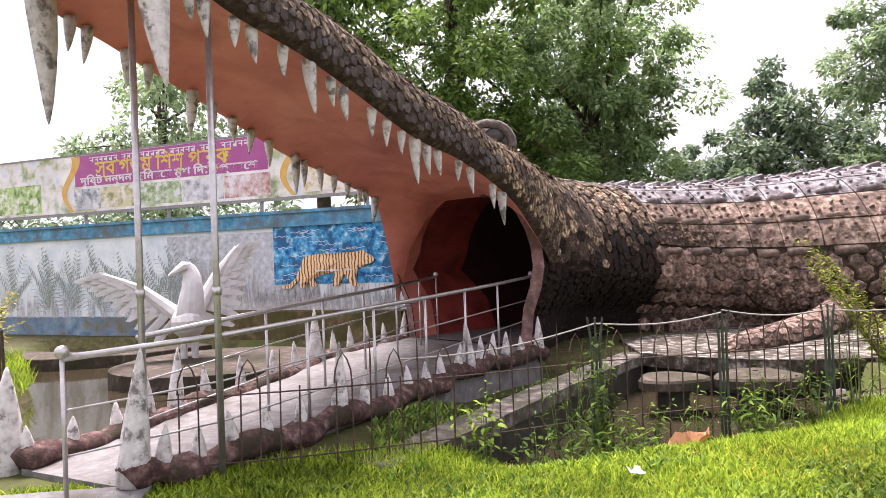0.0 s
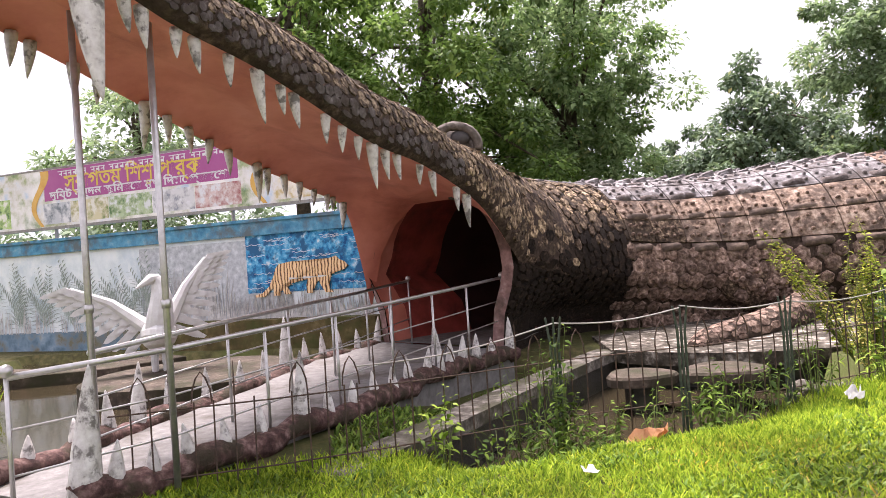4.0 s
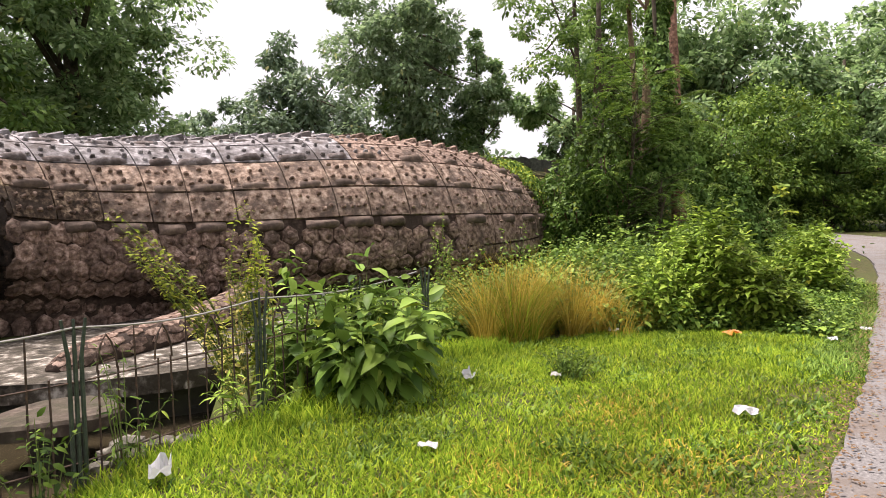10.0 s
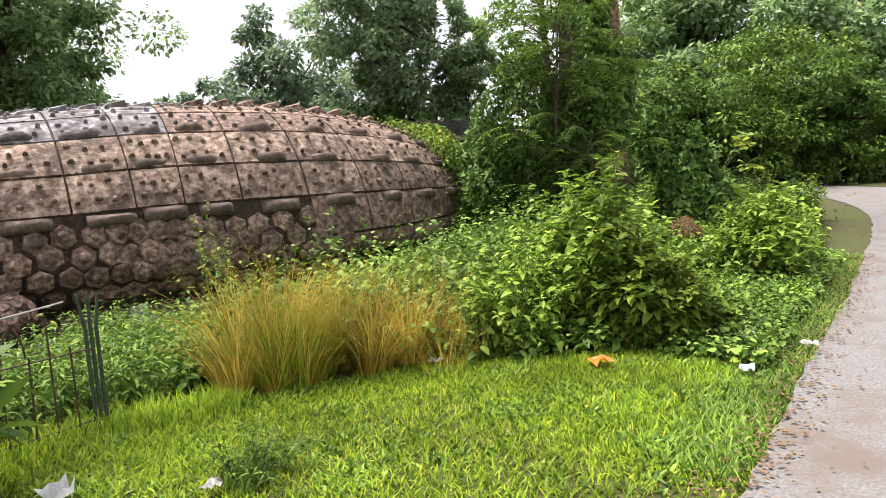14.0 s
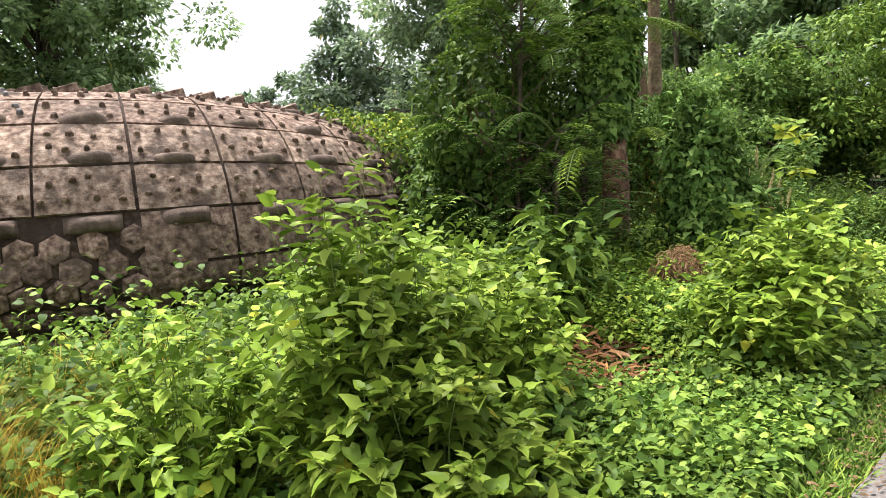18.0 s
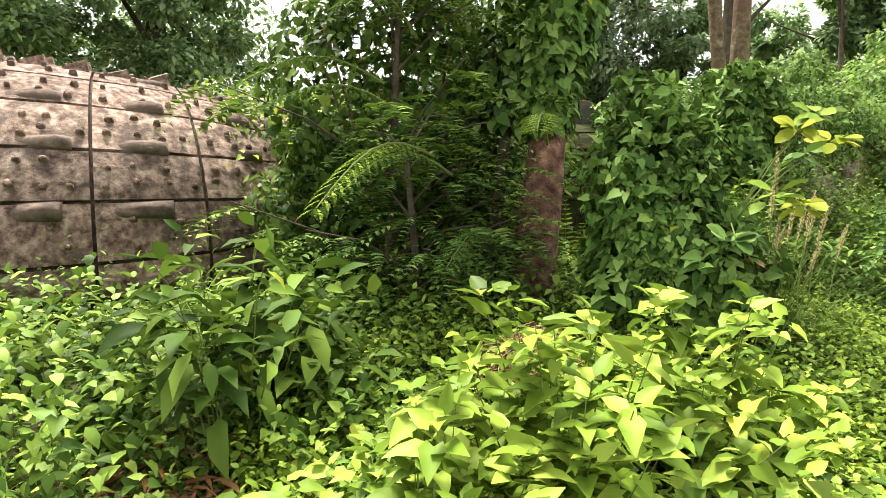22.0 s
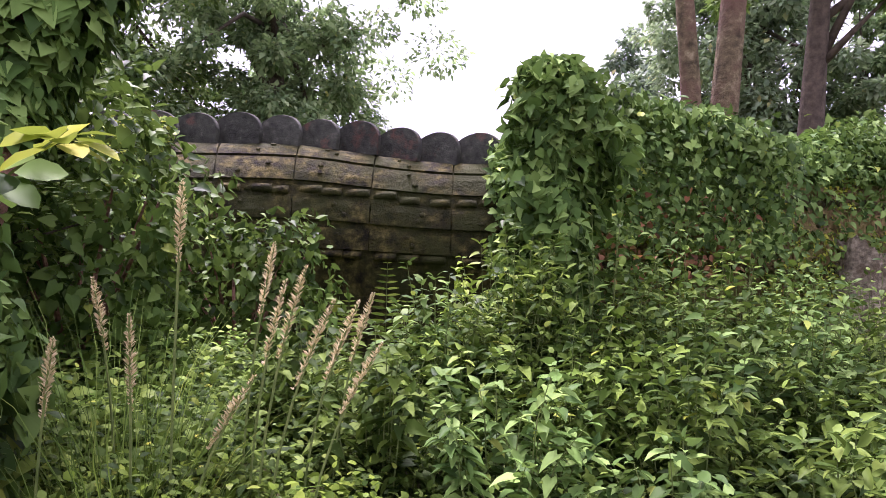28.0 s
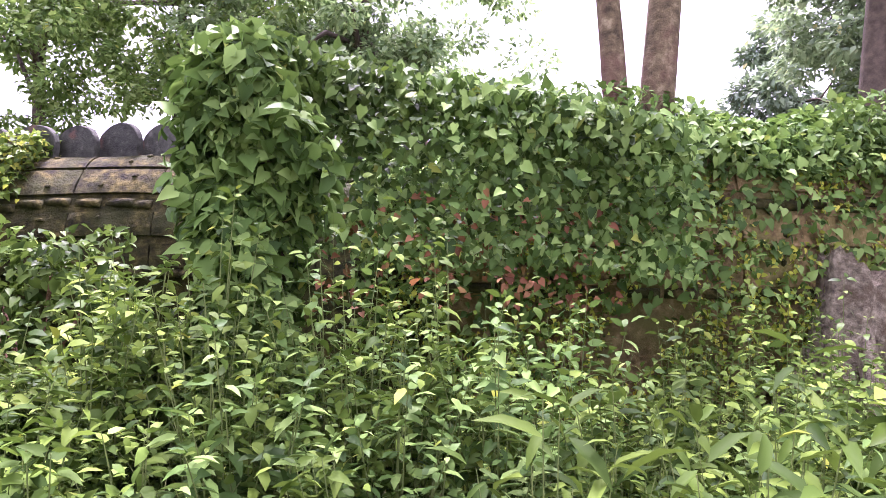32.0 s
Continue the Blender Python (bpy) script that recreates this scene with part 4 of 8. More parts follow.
lay_tiles("leg_scale", tiles, foot, rngd, 0.006)

# tail: mossy courses and half-round fins
s_t0, s_t1 = s_at(15.7), s_at(27.4)
nt = int((s_t1 - s_t0) / 0.9)
for k in range(nt):
    s0, s1 = s_t0 + k * 0.9 + 0.008, s_t0 + (k + 1) * 0.9 - 0.008
    for a0, a1 in ((2, 13), (17, 29), (40, 58), (61, 80)):
        slab("tail_block", s0, s1, a0, a1, M["ochre"] if (s0 + s1) / 2 > s_at(20.4) else M["mossy"], tail, out=0.014, bumps=2, bump_h=0.018)
    for q in (0.2, 0.5, 0.8):
        lump("tail_ridge", s0 + (s1 - s0) * q + rngd.uniform(-0.06, 0.06), 35 + rngd.uniform(-1.5, 1.5), 0.30 * rngd.uniform(0.7, 1.1), 0.09, 0.05, M["mossy"], tail)
        lump("tail_ledge", s0 + (s1 - s0) * q, -1, 0.28 * rngd.uniform(0.7, 1.1), 0.08, 0.08, M["mossy"], tail)


# small studs on the panels: the nearest ones singly, the others joined
single = [q for q in STUDS if q[0] is body and q[7] and 6.4 < q[1].x < 14.2][:300]
picked = {id(q) for q in single}
for q in single:
    bm = bmesh.new()
    dome(bm, *q[1:7], 6, 0.55)
    part("stud", bm, M["hide"], body)
for owner, m, keep in ((body, "hide", lambda q: q[7] or q[1].x > 10.3), (body, "grey", lambda q: not q[7] and q[1].x <= 10.3), (tail, "mossy", lambda q: True)):
    bm = bmesh.new()
    for q in STUDS:
        if q[0] is owner and id(q) not in picked and keep(q):
            dome(bm, *q[1:7], 6, 0.55)
    part("studs", bm, M[m], owner)["kind"] = "stuff"


def fin(s, r):
    p, n, t = skin(s, 90)
    t = (Matrix.Rotation(radians(-24), 3, "Z") @ t).normalized()
    sd = Vector((t.y, -t.x, 0))
    bm = bmesh.new()
    outl = [(-0.98, -0.12)] + [(-math.cos(math.pi * u) * (1.0 - 0.04 * u), math.sin(math.pi * u) ** 0.8 * (0.9 + 0.12 * u)) for u in np.linspace(0.03, 0.93, 15)] + [(0.95, -0.12)]
    f0 = [bm.verts.new(p + t * (x * r + 0.26 * r * max(0, y)) + Vector((0, 0, y * r * 1.08)) + sd * 0.04) for x, y in outl]
    f1 = [bm.verts.new(v.co - sd * 0.08) for v in f0]
    bm.faces.new(f0)
    bm.faces.new(f1[::-1])
    for j in range(len(f0)):
        bm.faces.new((f0[j], f1[j], f1[(j + 1) % len(f0)], f0[(j + 1) % len(f0)]))
    bmesh.ops.bevel(bm, geom=bm.edges[:], offset=0.008, segments=1, affect="EDGES")
    part("tail_fin", bm, M["fin"], croc, "dark grey half-round tail fin")


sf = s_at(15.4)
while sf < s_at(21.0):
    fin(sf, 0.335 * rngd.uniform(0.93, 1.07))
    sf += 0.47 * rngd.uniform(0.95, 1.05)

# ---- lower jaw: gums, teeth, walkway ----
jaw = thing("lower_jaw", "mauve concrete lower jaw with chipped white teeth beside the walkway", "building part", at=(-1.0, 7.5, 0))
ROW_R = catmull([(-2.15, 4.95, 0), (-1.55, 5.45, 0), (-0.8, 6.35, 0), (-0.05, 7.25, 0), (0.6, 8.35, 0), (1.2, 9.0, 0), (1.95, 9.55, 0)], 60)
ROW_L = catmull([(-3.1, 5.6, 0), (-2.65, 6.5, 0), (-2.25, 7.4, 0), (-1.6, 8.7, 0), (-1.05, 10.2, 0), (-0.45, 11.0, 0), (0.2, 11.9, 0)], 60)
for nm, R_, hgt in (("gum_right", ROW_R, 0.24), ("gum_left", ROW_L, 0.18)):
    bm = bmesh.new()
    pts = [(p[0], p[1], hgt * 0.35 + 0.04 * math.sin(i * 0.7)) for i, p in enumerate(R_)]
    tube(bm, pts, [0.125 + 0.02 * math.sin(i * 1.3) + rngd.uniform(-0.015, 0.015) for i in range(60)], 8)
    for v in bm.verts:
        v.co.z = v.co.z * 0.85 + 0.03
    part(nm, bm, M["gum"], jaw, "mauve weathered gum", smooth=True)
for R_, hs in ((ROW_R, (.72, .26, .2, .26, .22, .24, .55, .24, .22, .24, .22, .26, .28, .5, .3, .32, .3, .22, .42)), (ROW_L, (.2, .18, .2, .34, .5, .3, .3, .28, .3, .6, .3, .32, .3, .28, .4))):
    for k, h in enumerate(hs):
        i = min(59, int(1 + k * 57 / (len(hs) - 1)))
        p = R_[i]
        cone_tooth("lower_tooth", (p[0], p[1], 0.13), (rngt.normal() * 0.05, rngt.normal() * 0.05, 1), h * 1.18, 0.105 if h > 0.58 else 0.045 + 0.075 * h, jaw)
cone_tooth("lower_tooth", (-3.25, 5.7, 0.0), (0.02, 0.02, 1), 0.8, 0.14, jaw)
# walkway between the rows
bm = bmesh.new()
vv = []
for i in range(60):
    l, r = ROW_L[i], ROW_R[i]
    z = 0.05 + 0.10 * i / 59
    vv.append([bm.verts.new((l[0], l[1], -0.5)), bm.verts.new((l[0], l[1], z)), bm.verts.new((r[0], r[1], z)), bm.verts.new((r[0], r[1], -0.5))])
for a, b in zip(vv, vv[1:]):
    for k in range(3):
        bm.faces.new((a[k], a[k + 1], b[k + 1], b[k]))
bm.faces.new(vv[0])
for i, s in enumerate(np.linspace(0, 5.5, 14)):
    c = Vector((np.interp(s, arc, spine[:, 0]), np.interp(s, arc, spine[:, 1]), 0.15))
    if i == 0:
        prev = None
    p = [c + (skin(s, -60)[0] - c) * f for f in (1, -1)]
    row_ = [bm.verts.new((q.x, q.y, 0.145)) for q in p]
    if prev:
        bm.faces.new((prev[0], prev[1], row_[1], row_[0]))
    prev = row_
walkway = part("walkway", bm, M["ramp"])
tagged(walkway, "pale concrete walkway leading into the mouth", "walkway", kind="structure")
bm = bmesh.new()
box(bm, (-4.2, 3.1, 0.0), (-2.0, 5.0, 0.055), 0.01)
apron = part("walkway_apron", bm, M["ramp"])
tagged(apron, "pale concrete apron before the walkway", "walkway", kind="structure")

# ---- railings and jaw props ----
def railing(label, pts, tops, posts, extra=()):
    t = thing("railing", label, "railing", "walkway railings", at=(pts[0][0], pts[0][1], 0))
    line = [Vector((p[0], p[1], z)) for p, z in zip(pts, tops)]
    bm = bmesh.new()
    tube(bm, line, 0.023, 8)
    part("top_rail", bm, M["steel"], t, smooth=True)
    for d in (0.33, 0.62):
        bm = bmesh.new()
        tube(bm, [p - Vector((0, 0, d)) for p in line], 0.008, 6)
        part("mid_rail", bm, M["steel"], t, smooth=True)
    ls = [0]
    for a, b in zip(line, line[1:]):
        ls.append(ls[-1] + (b - a).length)
    for f in posts:
        q = f * ls[-1]
        k = max(0, min(len(line) - 2, int(np.searchsorted(ls, q)) - 1))
        p = line[k].lerp(line[k + 1], (q - ls[k]) / (ls[k + 1] - ls[k]))
        bm = bmesh.new()
        tube(bm, [(p.x, p.y, 0.0), (p.x, p.y, p.z)], 0.015, 8)
        post = part("post", bm, M["steel"], t, smooth=True)
        if f in extra:
            bm = bmesh.new()
            bmesh.ops.create_uvsphere(bm, u_segments=10, v_segments=6, radius=0.045)
            bmesh.ops.translate(bm, verts=bm.verts, vec=(p.x, p.y, p.z + 0.04))
            part("knob", bm, M["steel"], post, smooth=True)
    return t


railing("stainless steel walkway railing with ball-topped end posts", [(-2.45, 4.75), (-1.58, 5.3), (0.2, 7.75), (1.25, 9.25), (2.0, 10.2)], [0.96, 1.0, 1.06, 1.1, 1.15], (0, 0.28, 0.42, 0.56, 0.70, 0.84, 1.0), (0, 1.0))
railing("stainless steel walkway railing between the teeth", [(-2.2, 5.45), (-1.4, 7.1), (-0.2, 9.6), (0.72, 11.5)], [1.0, 1.05, 1.1, 1.16], (0.25, 0.42, 0.58, 0.74, 0.88, 1.0), (1.0,))
for px, py, pz in ((-2.12, 5.28, 3.45), (-1.57, 5.17, 3.32)):
    t = thing("jaw_prop", "tall stainless steel pole propping the upper jaw", "pole", "jaw props", at=(px, py, 0))
    bm = bmesh.new()
    tube(bm, [(px, py, 0.0), (px, py, pz)], 0.024, 10)
    part("pole", bm, M["steel"], t, smooth=True)
    bm = bmesh.new()
    tube(bm, [(px, py, 1.3), (px, py, 1.36)], 0.032, 10)
    part("sleeve", bm, M["steel"], t, smooth=True)

# ---- ponds, ledge, slab, pads ----
for nm, poly, lb in (("pond_water", POND_A, "dark brown pond water below the ledge"), ("pond_water", POND_B, "murky brown pond water with reflections")):
    z = -0.42 if poly is POND_A else -0.2
    cx, cy = np.mean(poly, axis=0)
    ob = pymesh(nm, [(cx + (x - cx) * 1.12, cy + (y - cy) * 1.12, z) for x, y in poly], [tuple(range(len(poly)))], M["water"])
    tagged(ob, lb, "water", kind="structure")


def wall_run(name, pts, width, z0, z1, material, label, category="wall", kind="structure"):
    """A low wall or kerb along a line."""
    bm = bmesh.new()
    rows = []
    P = [Vector((x, y, 0)) for x, y in pts]
    for i, p in enumerate(P):
        d = (P[min(i + 1, len(P) - 1)] - P[max(i - 1, 0)]).normalized()
        n = Vector((-d.y, d.x, 0)) * width / 2
        rows.append([bm.verts.new((q.x, q.y, z)) for q, z in ((p - n, z0), (p - n, z1), (p + n, z1), (p + n, z0))])
    for r0, r1 in zip(rows, rows[1:]):
        for k in range(3):
            bm.faces.new((r0[k], r0[k + 1], r1[k + 1], r1[k]))
    bm.faces.new(rows[0][::-1])
    bm.faces.new(rows[-1])
    bmesh.ops.bevel(bm, geom=[e for e in bm.edges if abs(e.verts[0].co.z - z1) < 1e-4 and abs(e.verts[1].co.z - z1) < 1e-4], offset=0.012, segments=1, affect="EDGES")
    ob = part(name, bm, material)
    return tagged(ob, label, category, kind=kind)


wall_run("pond_ledge", [tuple(p[:2]) for p in catmull([(-0.55, 5.15, 0), (0.35, 6.2, 0), (1.5, 7.55, 0), (2.6, 8.8, 0), (3.35, 9.6, 0)], 12)], 0.36, -0.10, 0.03, M["concrete"], "worn mossy concrete pond ledge", "ledge")
# side coloured black for the shadow below the overhanging ledge
wall_run("pond_side", [tuple(p[:2]) for p in catmull([(-0.55, 5.15, 0), (0.35, 6.2, 0), (1.5, 7.55, 0), (2.6, 8.8, 0), (3.35, 9.6, 0)], 12)], 0.30, -0.8, -0.10, M["wet_shadow"], "damp pond side below the ledge, its shadow painted black", "wall")
bm = bmesh.new()
sl = [(3.3, 9.35), (3.75, 8.75), (4.35, 8.3), (5.0, 8.05), (5.7, 7.95), (6.6, 8.2), (7.2, 9.0), (8.6, 10.4), (8.6, 11.6), (6.5, 11.9), (3.6, 10.9)]
top = [bm.verts.new((x, y, 0.06)) for x, y in sl]
low = [bm.verts.new((x, y, -0.12)) for x, y in sl]
bm.faces.new(top)
for k in range(len(sl)):
    bm.faces.new((top[k], low[k], low[(k + 1) % len(sl)], top[(k + 1) % len(sl)]))
bm.faces.new(low[::-1])
slabob = part("pond_slab", bm, M["slab"])
tagged(slabob, "pale concrete slab overhanging the pond", "slab", kind="structure")
wall_run("pond_wall", [(3.45, 9.45), (4.4, 8.5), (5.75, 8.1)], 0.1, -0.8, -0.1, M["wet_shadow"], "stained pond wall, painted dark for the shadow under the slab")


M["island"] = rough_mat("brown_stained_concrete", [(0.3, (0.042, 0.032, 0.024)), (0.55, (0.09, 0.07, 0.052)), (0.75, (0.20, 0.165, 0.13))], 9, stain=(0.036, 0.036, 0.018), stain_scale=1.8, bump=0.4)


def pad(x, y, z, r, label):
    bm = bmesh.new()
    rr = random.Random(int(x * 100))
    ring0, ring1 = [], []
    for k in range(16):
        a = 2 * math.pi * k / 16
        q = r * (1 + 0.09 * math.sin(3 * a + x) + rr.uniform(-0.03, 0.03))
        ring0.append(bm.verts.new((x + q * math.cos(a), y + q * 0.8 * math.sin(a), z)))
        ring1.append(bm.verts.new((x + q * 0.94 * math.cos(a), y + q * 0.76 * math.sin(a), z + 0.03)))
    lo = [bm.verts.new((v.co.x * 0.98 + x * 0.02, v.co.y * 0.98 + y * 0.02, z - 0.09)) for v in ring0]
    bm.faces.new(ring1)
    for k in range(16):
        j = (k + 1) % 16
        bm.faces.new((ring0[k], ring0[j], ring1[j], ring1[k]))
        bm.faces.new((lo[k], lo[j], ring0[j], ring0[k]))
    t = thing("stepping_pad", label, "stepping stone", "pond pads", at=(x, y, -0.8))
    part("pad", bm, M["island"], t)
    bm = bmesh.new()
    box(bm, (x - r * 0.35, y - r * 0.3, -0.8), (x + r * 0.35, y + r * 0.3, z - 0.05))
    part("pier", bm, M["wet_shadow"], t)


pad(3.05, 7.85, -0.03, 0.42, "round weathered concrete pad above the pond water")
pad(4.0, 7.65, -0.02, 0.5, "round weathered concrete pad above the pond water")

# ---- mural wall and banner ----
WA, WB = Vector((0.35, 12.75, 0)), Vector((-12.5, 19.85, 0))
wd = (WB - WA).normalized()
wn_ = Vector((wd.y, -wd.x, 0))
if wn_.y > 0:
    wn_ = -wn_


def on_wall(d, z, out=0.0):
    return WA + wd * d + Vector((0, 0, z)) + wn_ * out


WL = (WB - WA).length


def wall_box(name, d0, d1, z0, z1, o0, o1, material, parent=None, label=""):
    bm = bmesh.new()
    c = [bm.verts.new(on_wall(d, z, o)) for d in (d0, d1) for z in (z0, z1) for o in (o0, o1)]
    for f in ((0, 1, 3, 2), (4, 6, 7, 5), (0, 4, 5, 1), (2, 3, 7, 6), (0, 2, 6, 4), (1, 5, 7, 3)):
        bm.faces.new([c[k] for k in f])
    bmesh.ops.recalc_face_normals(bm, faces=bm.faces)
    return part(name, bm, material, parent, label)


M["mural"] = rough_mat("faded_mural_paint", [(0.3, (0.66, 0.74, 0.76)), (0.5, (0.82, 0.89, 0.90)), (0.7, (0.93, 0.95, 0.94))], 2.5, stain=(0.48, 0.58, 0.64), stain_scale=1.4, stain_at=(0.5, 0.68), bump=0.2)
M["mural_blue"] = rough_mat("blue_water_mural", [(0.36, (0.02, 0.10, 0.26)), (0.48, (0.05, 0.34, 0.62)), (0.58, (0.20, 0.55, 0.78)), (0.68, (0.75, 0.86, 0.90))], 7, stain=(0.03, 0.12, 0.24), stain_scale=2.6, stain_at=(0.5, 0.58), bump=0.2)
M["mural_base"] = rough_mat("blue_green_mural_base", [(0.3, (0.10, 0.17, 0.22)), (0.55, (0.22, 0.32, 0.40)), (0.75, (0.45, 0.52, 0.55))], 4, stain=(0.16, 0.15, 0.10), stain_scale=2.0, stain_at=(0.48, 0.62), bump=0.2)
M["moss_plinth"] = rough_mat("mossy_ochre_plinth", [(0.3, (0.06, 0.047, 0.018)), (0.55, (0.13, 0.10, 0.04)), (0.75, (0.26, 0.21, 0.11))], 4, stain=(0.06, 0.075, 0.02), stain_scale=1.5, bump=0.3)
M["reed_back"] = rough_mat("grey_reed_bed_paint", [(0.3, (0.36, 0.39, 0.41)), (0.55, (0.58, 0.61, 0.63)), (0.75, (0.80, 0.83, 0.84))], 9, bump=0.2)
mural = thing("mural_wall", "painted concrete wall with faded reed and water mural", "wall", at=tuple(WA), kind="structure")
wall_box("wall", 0, WL, -0.3, 2.18, -0.2, 0.0, M["mural"], mural)
wall_box("cornice", 0, WL, 2.18, 2.44, -0.24, 0.07, M["blue"], mural, "blue painted cornice")
wall_box("cornice_lip", 0, WL, 2.44, 2.50, -0.26, 0.11, M["blue"], mural, "blue painted cornice lip")
wall_box("reed_panel", 1.9, 5.6, 0.45, 2.1, 0.0, 0.012, M["reed_back"], mural, "grey painted reed bed")
wall_box("water_panel", 0.0, 2.9, 1.05, 2.18, 0.0, 0.02, M["mural_blue"], mural, "bright blue painted water")
wall_box("base_band", 3.6, WL, -0.3, 0.42, 0.0, 0.02, M["mural_base"], mural, "blue-grey painted base")
wall_box("plinth", 0.0, 5.4, -0.3, 0.55, 0.0, 0.35, M["moss_plinth"], mural, "mossy ochre plinth")
# painted reeds and fern fronds in relief
M["reed"] = rough_mat("pale_reed_relief", [(0.3, (0.45, 0.44, 0.42)), (0.55, (0.68, 0.67, 0.65)), (0.75, (0.8, 0.79, 0.77))], 12, bump=0.2)
M["frond"] = rough_mat("grey_green_frond_relief", [(0.3, (0.24, 0.30, 0.26)), (0.6, (0.40, 0.46, 0.41)), (0.8, (0.60, 0.65, 0.60))], 12, bump=0.2)
rngm = np.random.default_rng(31)
vs, fs = [], []
for k in range(420):
    d = rngm.uniform(0.2, 5.2) if k < 320 else rngm.uniform(5.2, 12)
    h = rngm.uniform(0.5, 1.25) if d < 5.2 else rngm.uniform(0.3, 0.7)
    lean = rngm.normal() * 0.12
    z0 = 0.5 if d < 5.2 else 0.4
    if d < 3.4:
        h *= 0.55
    b = len(vs)
    vs += [on_wall(d - 0.014, z0, 0.024), on_wall(d + 0.014, z0, 0.024), on_wall(d + lean * h * 0.5, z0 + h * 0.55, 0.04), on_wall(d + lean * h, z0 + h, 0.026)]
    fs += [(b, b + 1, b + 2), (b, b + 2, b + 3), (b + 1, b + 3, b + 2)]
pymesh("reeds", vs, fs, M["reed"], mural, "pale painted reeds in low relief")["kind"] = "stuff"
for k in range(9):
    d0 = (5.3, 6.0, 6.9, 7.6, 8.4, 9.2, 10.4, 11.4, 12.4)[k]
    bm = bmesh.new()
    for q in range(7):
        an = radians(rngm.uniform(38, 142))
        ln = rngm.uniform(1.3, 1.75)
        for j in range(13):
            f = (j + 1) / 13
            cx, cz = d0 + math.cos(an) * ln * f * 0.6, 0.45 + math.sin(an) * ln * f - 0.15 * f * f
            for sg in (-1, 1):
                ll = 0.40 * (1 - 0.7 * f)
                aa = an + sg * 0.95
                p = [on_wall(cx, cz, 0.022), on_wall(cx + math.cos(aa) * ll * 0.5 + 0.03, cz + math.sin(aa) * ll * 0.5 + 0.01, 0.03), on_wall(cx + math.cos(aa) * ll, cz + math.sin(aa) * ll, 0.022)]
                bm.faces.new([bm.verts.new(x) for x in p])
    part("painted_fern", bm, M["frond"], mural, "grey-green painted fern frond")

# banner above the wall
M["banner"] = rough_mat("printed_banner_landscape", [(0.32, (0.16, 0.28, 0.10)), (0.42, (0.45, 0.50, 0.28)), (0.5, (0.72, 0.70, 0.62)), (0.58, (0.80, 0.80, 0.78)), (0.68, (0.55, 0.68, 0.80))], 2.6, stain=(0.82, 0.80, 0.78), stain_scale=0.8, stain_at=(0.48, 0.62), roughness=0.5, bump=0.05)
M["magenta"] = rough_mat("magenta_print", [(0.3, (0.40, 0.07, 0.26)), (0.7, (0.47, 0.11, 0.32))], 2, roughness=0.5, bump=0.03)
M["yellow_ink"] = rough_mat("yellow_print", [(0.3, (0.72, 0.50, 0.05)), (0.7, (0.8, 0.6, 0.1))], 4, roughness=0.5, bump=0.0)
M["white_ink"] = rough_mat("white_print", [(0.3, (0.72, 0.70, 0.72)), (0.7, (0.8, 0.78, 0.8))], 4, roughness=0.5, bump=0.0)
M["orange_ink"] = rough_mat("orange_print", [(0.3, (0.70, 0.36, 0.05)), (0.7, (0.8, 0.5, 0.12))], 4, roughness=0.5, bump=0.0)
ban = thing("banner", "long printed banner with magenta panel and white and yellow lettering", "banner", at=tuple(on_wall(5, 2.5)))
wall_box("sheet", 0.6, 10.95, 2.78, 4.06, -0.06, -0.03, M["banner"], ban, "printed landscape sheet")
wall_box("frame_top", 0.6, 10.95, 4.06, 4.10, -0.10, -0.02, M["cable"], ban)
wall_box("frame_bottom", 0.6, 10.95, 2.72, 2.78, -0.10, -0.02, M["cable"], ban)
for d in (0.8, 3.2, 5.6, 8.0, 10.85):
    wall_box("frame_post", d, d + 0.05, 2.45, 4.08, -0.12, -0.065, M["cable"], ban)
wall_box("title_panel", 3.0, 8.25, 3.36, 4.05, -0.03, -0.024, M["magenta"], ban, "magenta title panel")
for d0 in (8.3, 2.35):
    bm = bmesh.new()
    pl, pr_ = [], []
    for f in np.linspace(0, 1, 14):
        z = 2.80 + 1.24 * f
        x = d0 + 0.22 * math.sin(f * 5.0)
        pl.append(bm.verts.new(on_wall(x, z, -0.022)))
        pr_.append(bm.verts.new(on_wall(x + 0.10 + 0.16 * f, z, -0.022)))
    for k in range(13):
        bm.faces.new((pl[k], pr_[k], pr_[k + 1], pl[k + 1]))
    part("ribbon", bm, M["orange_ink"], ban, "orange curling ribbon")
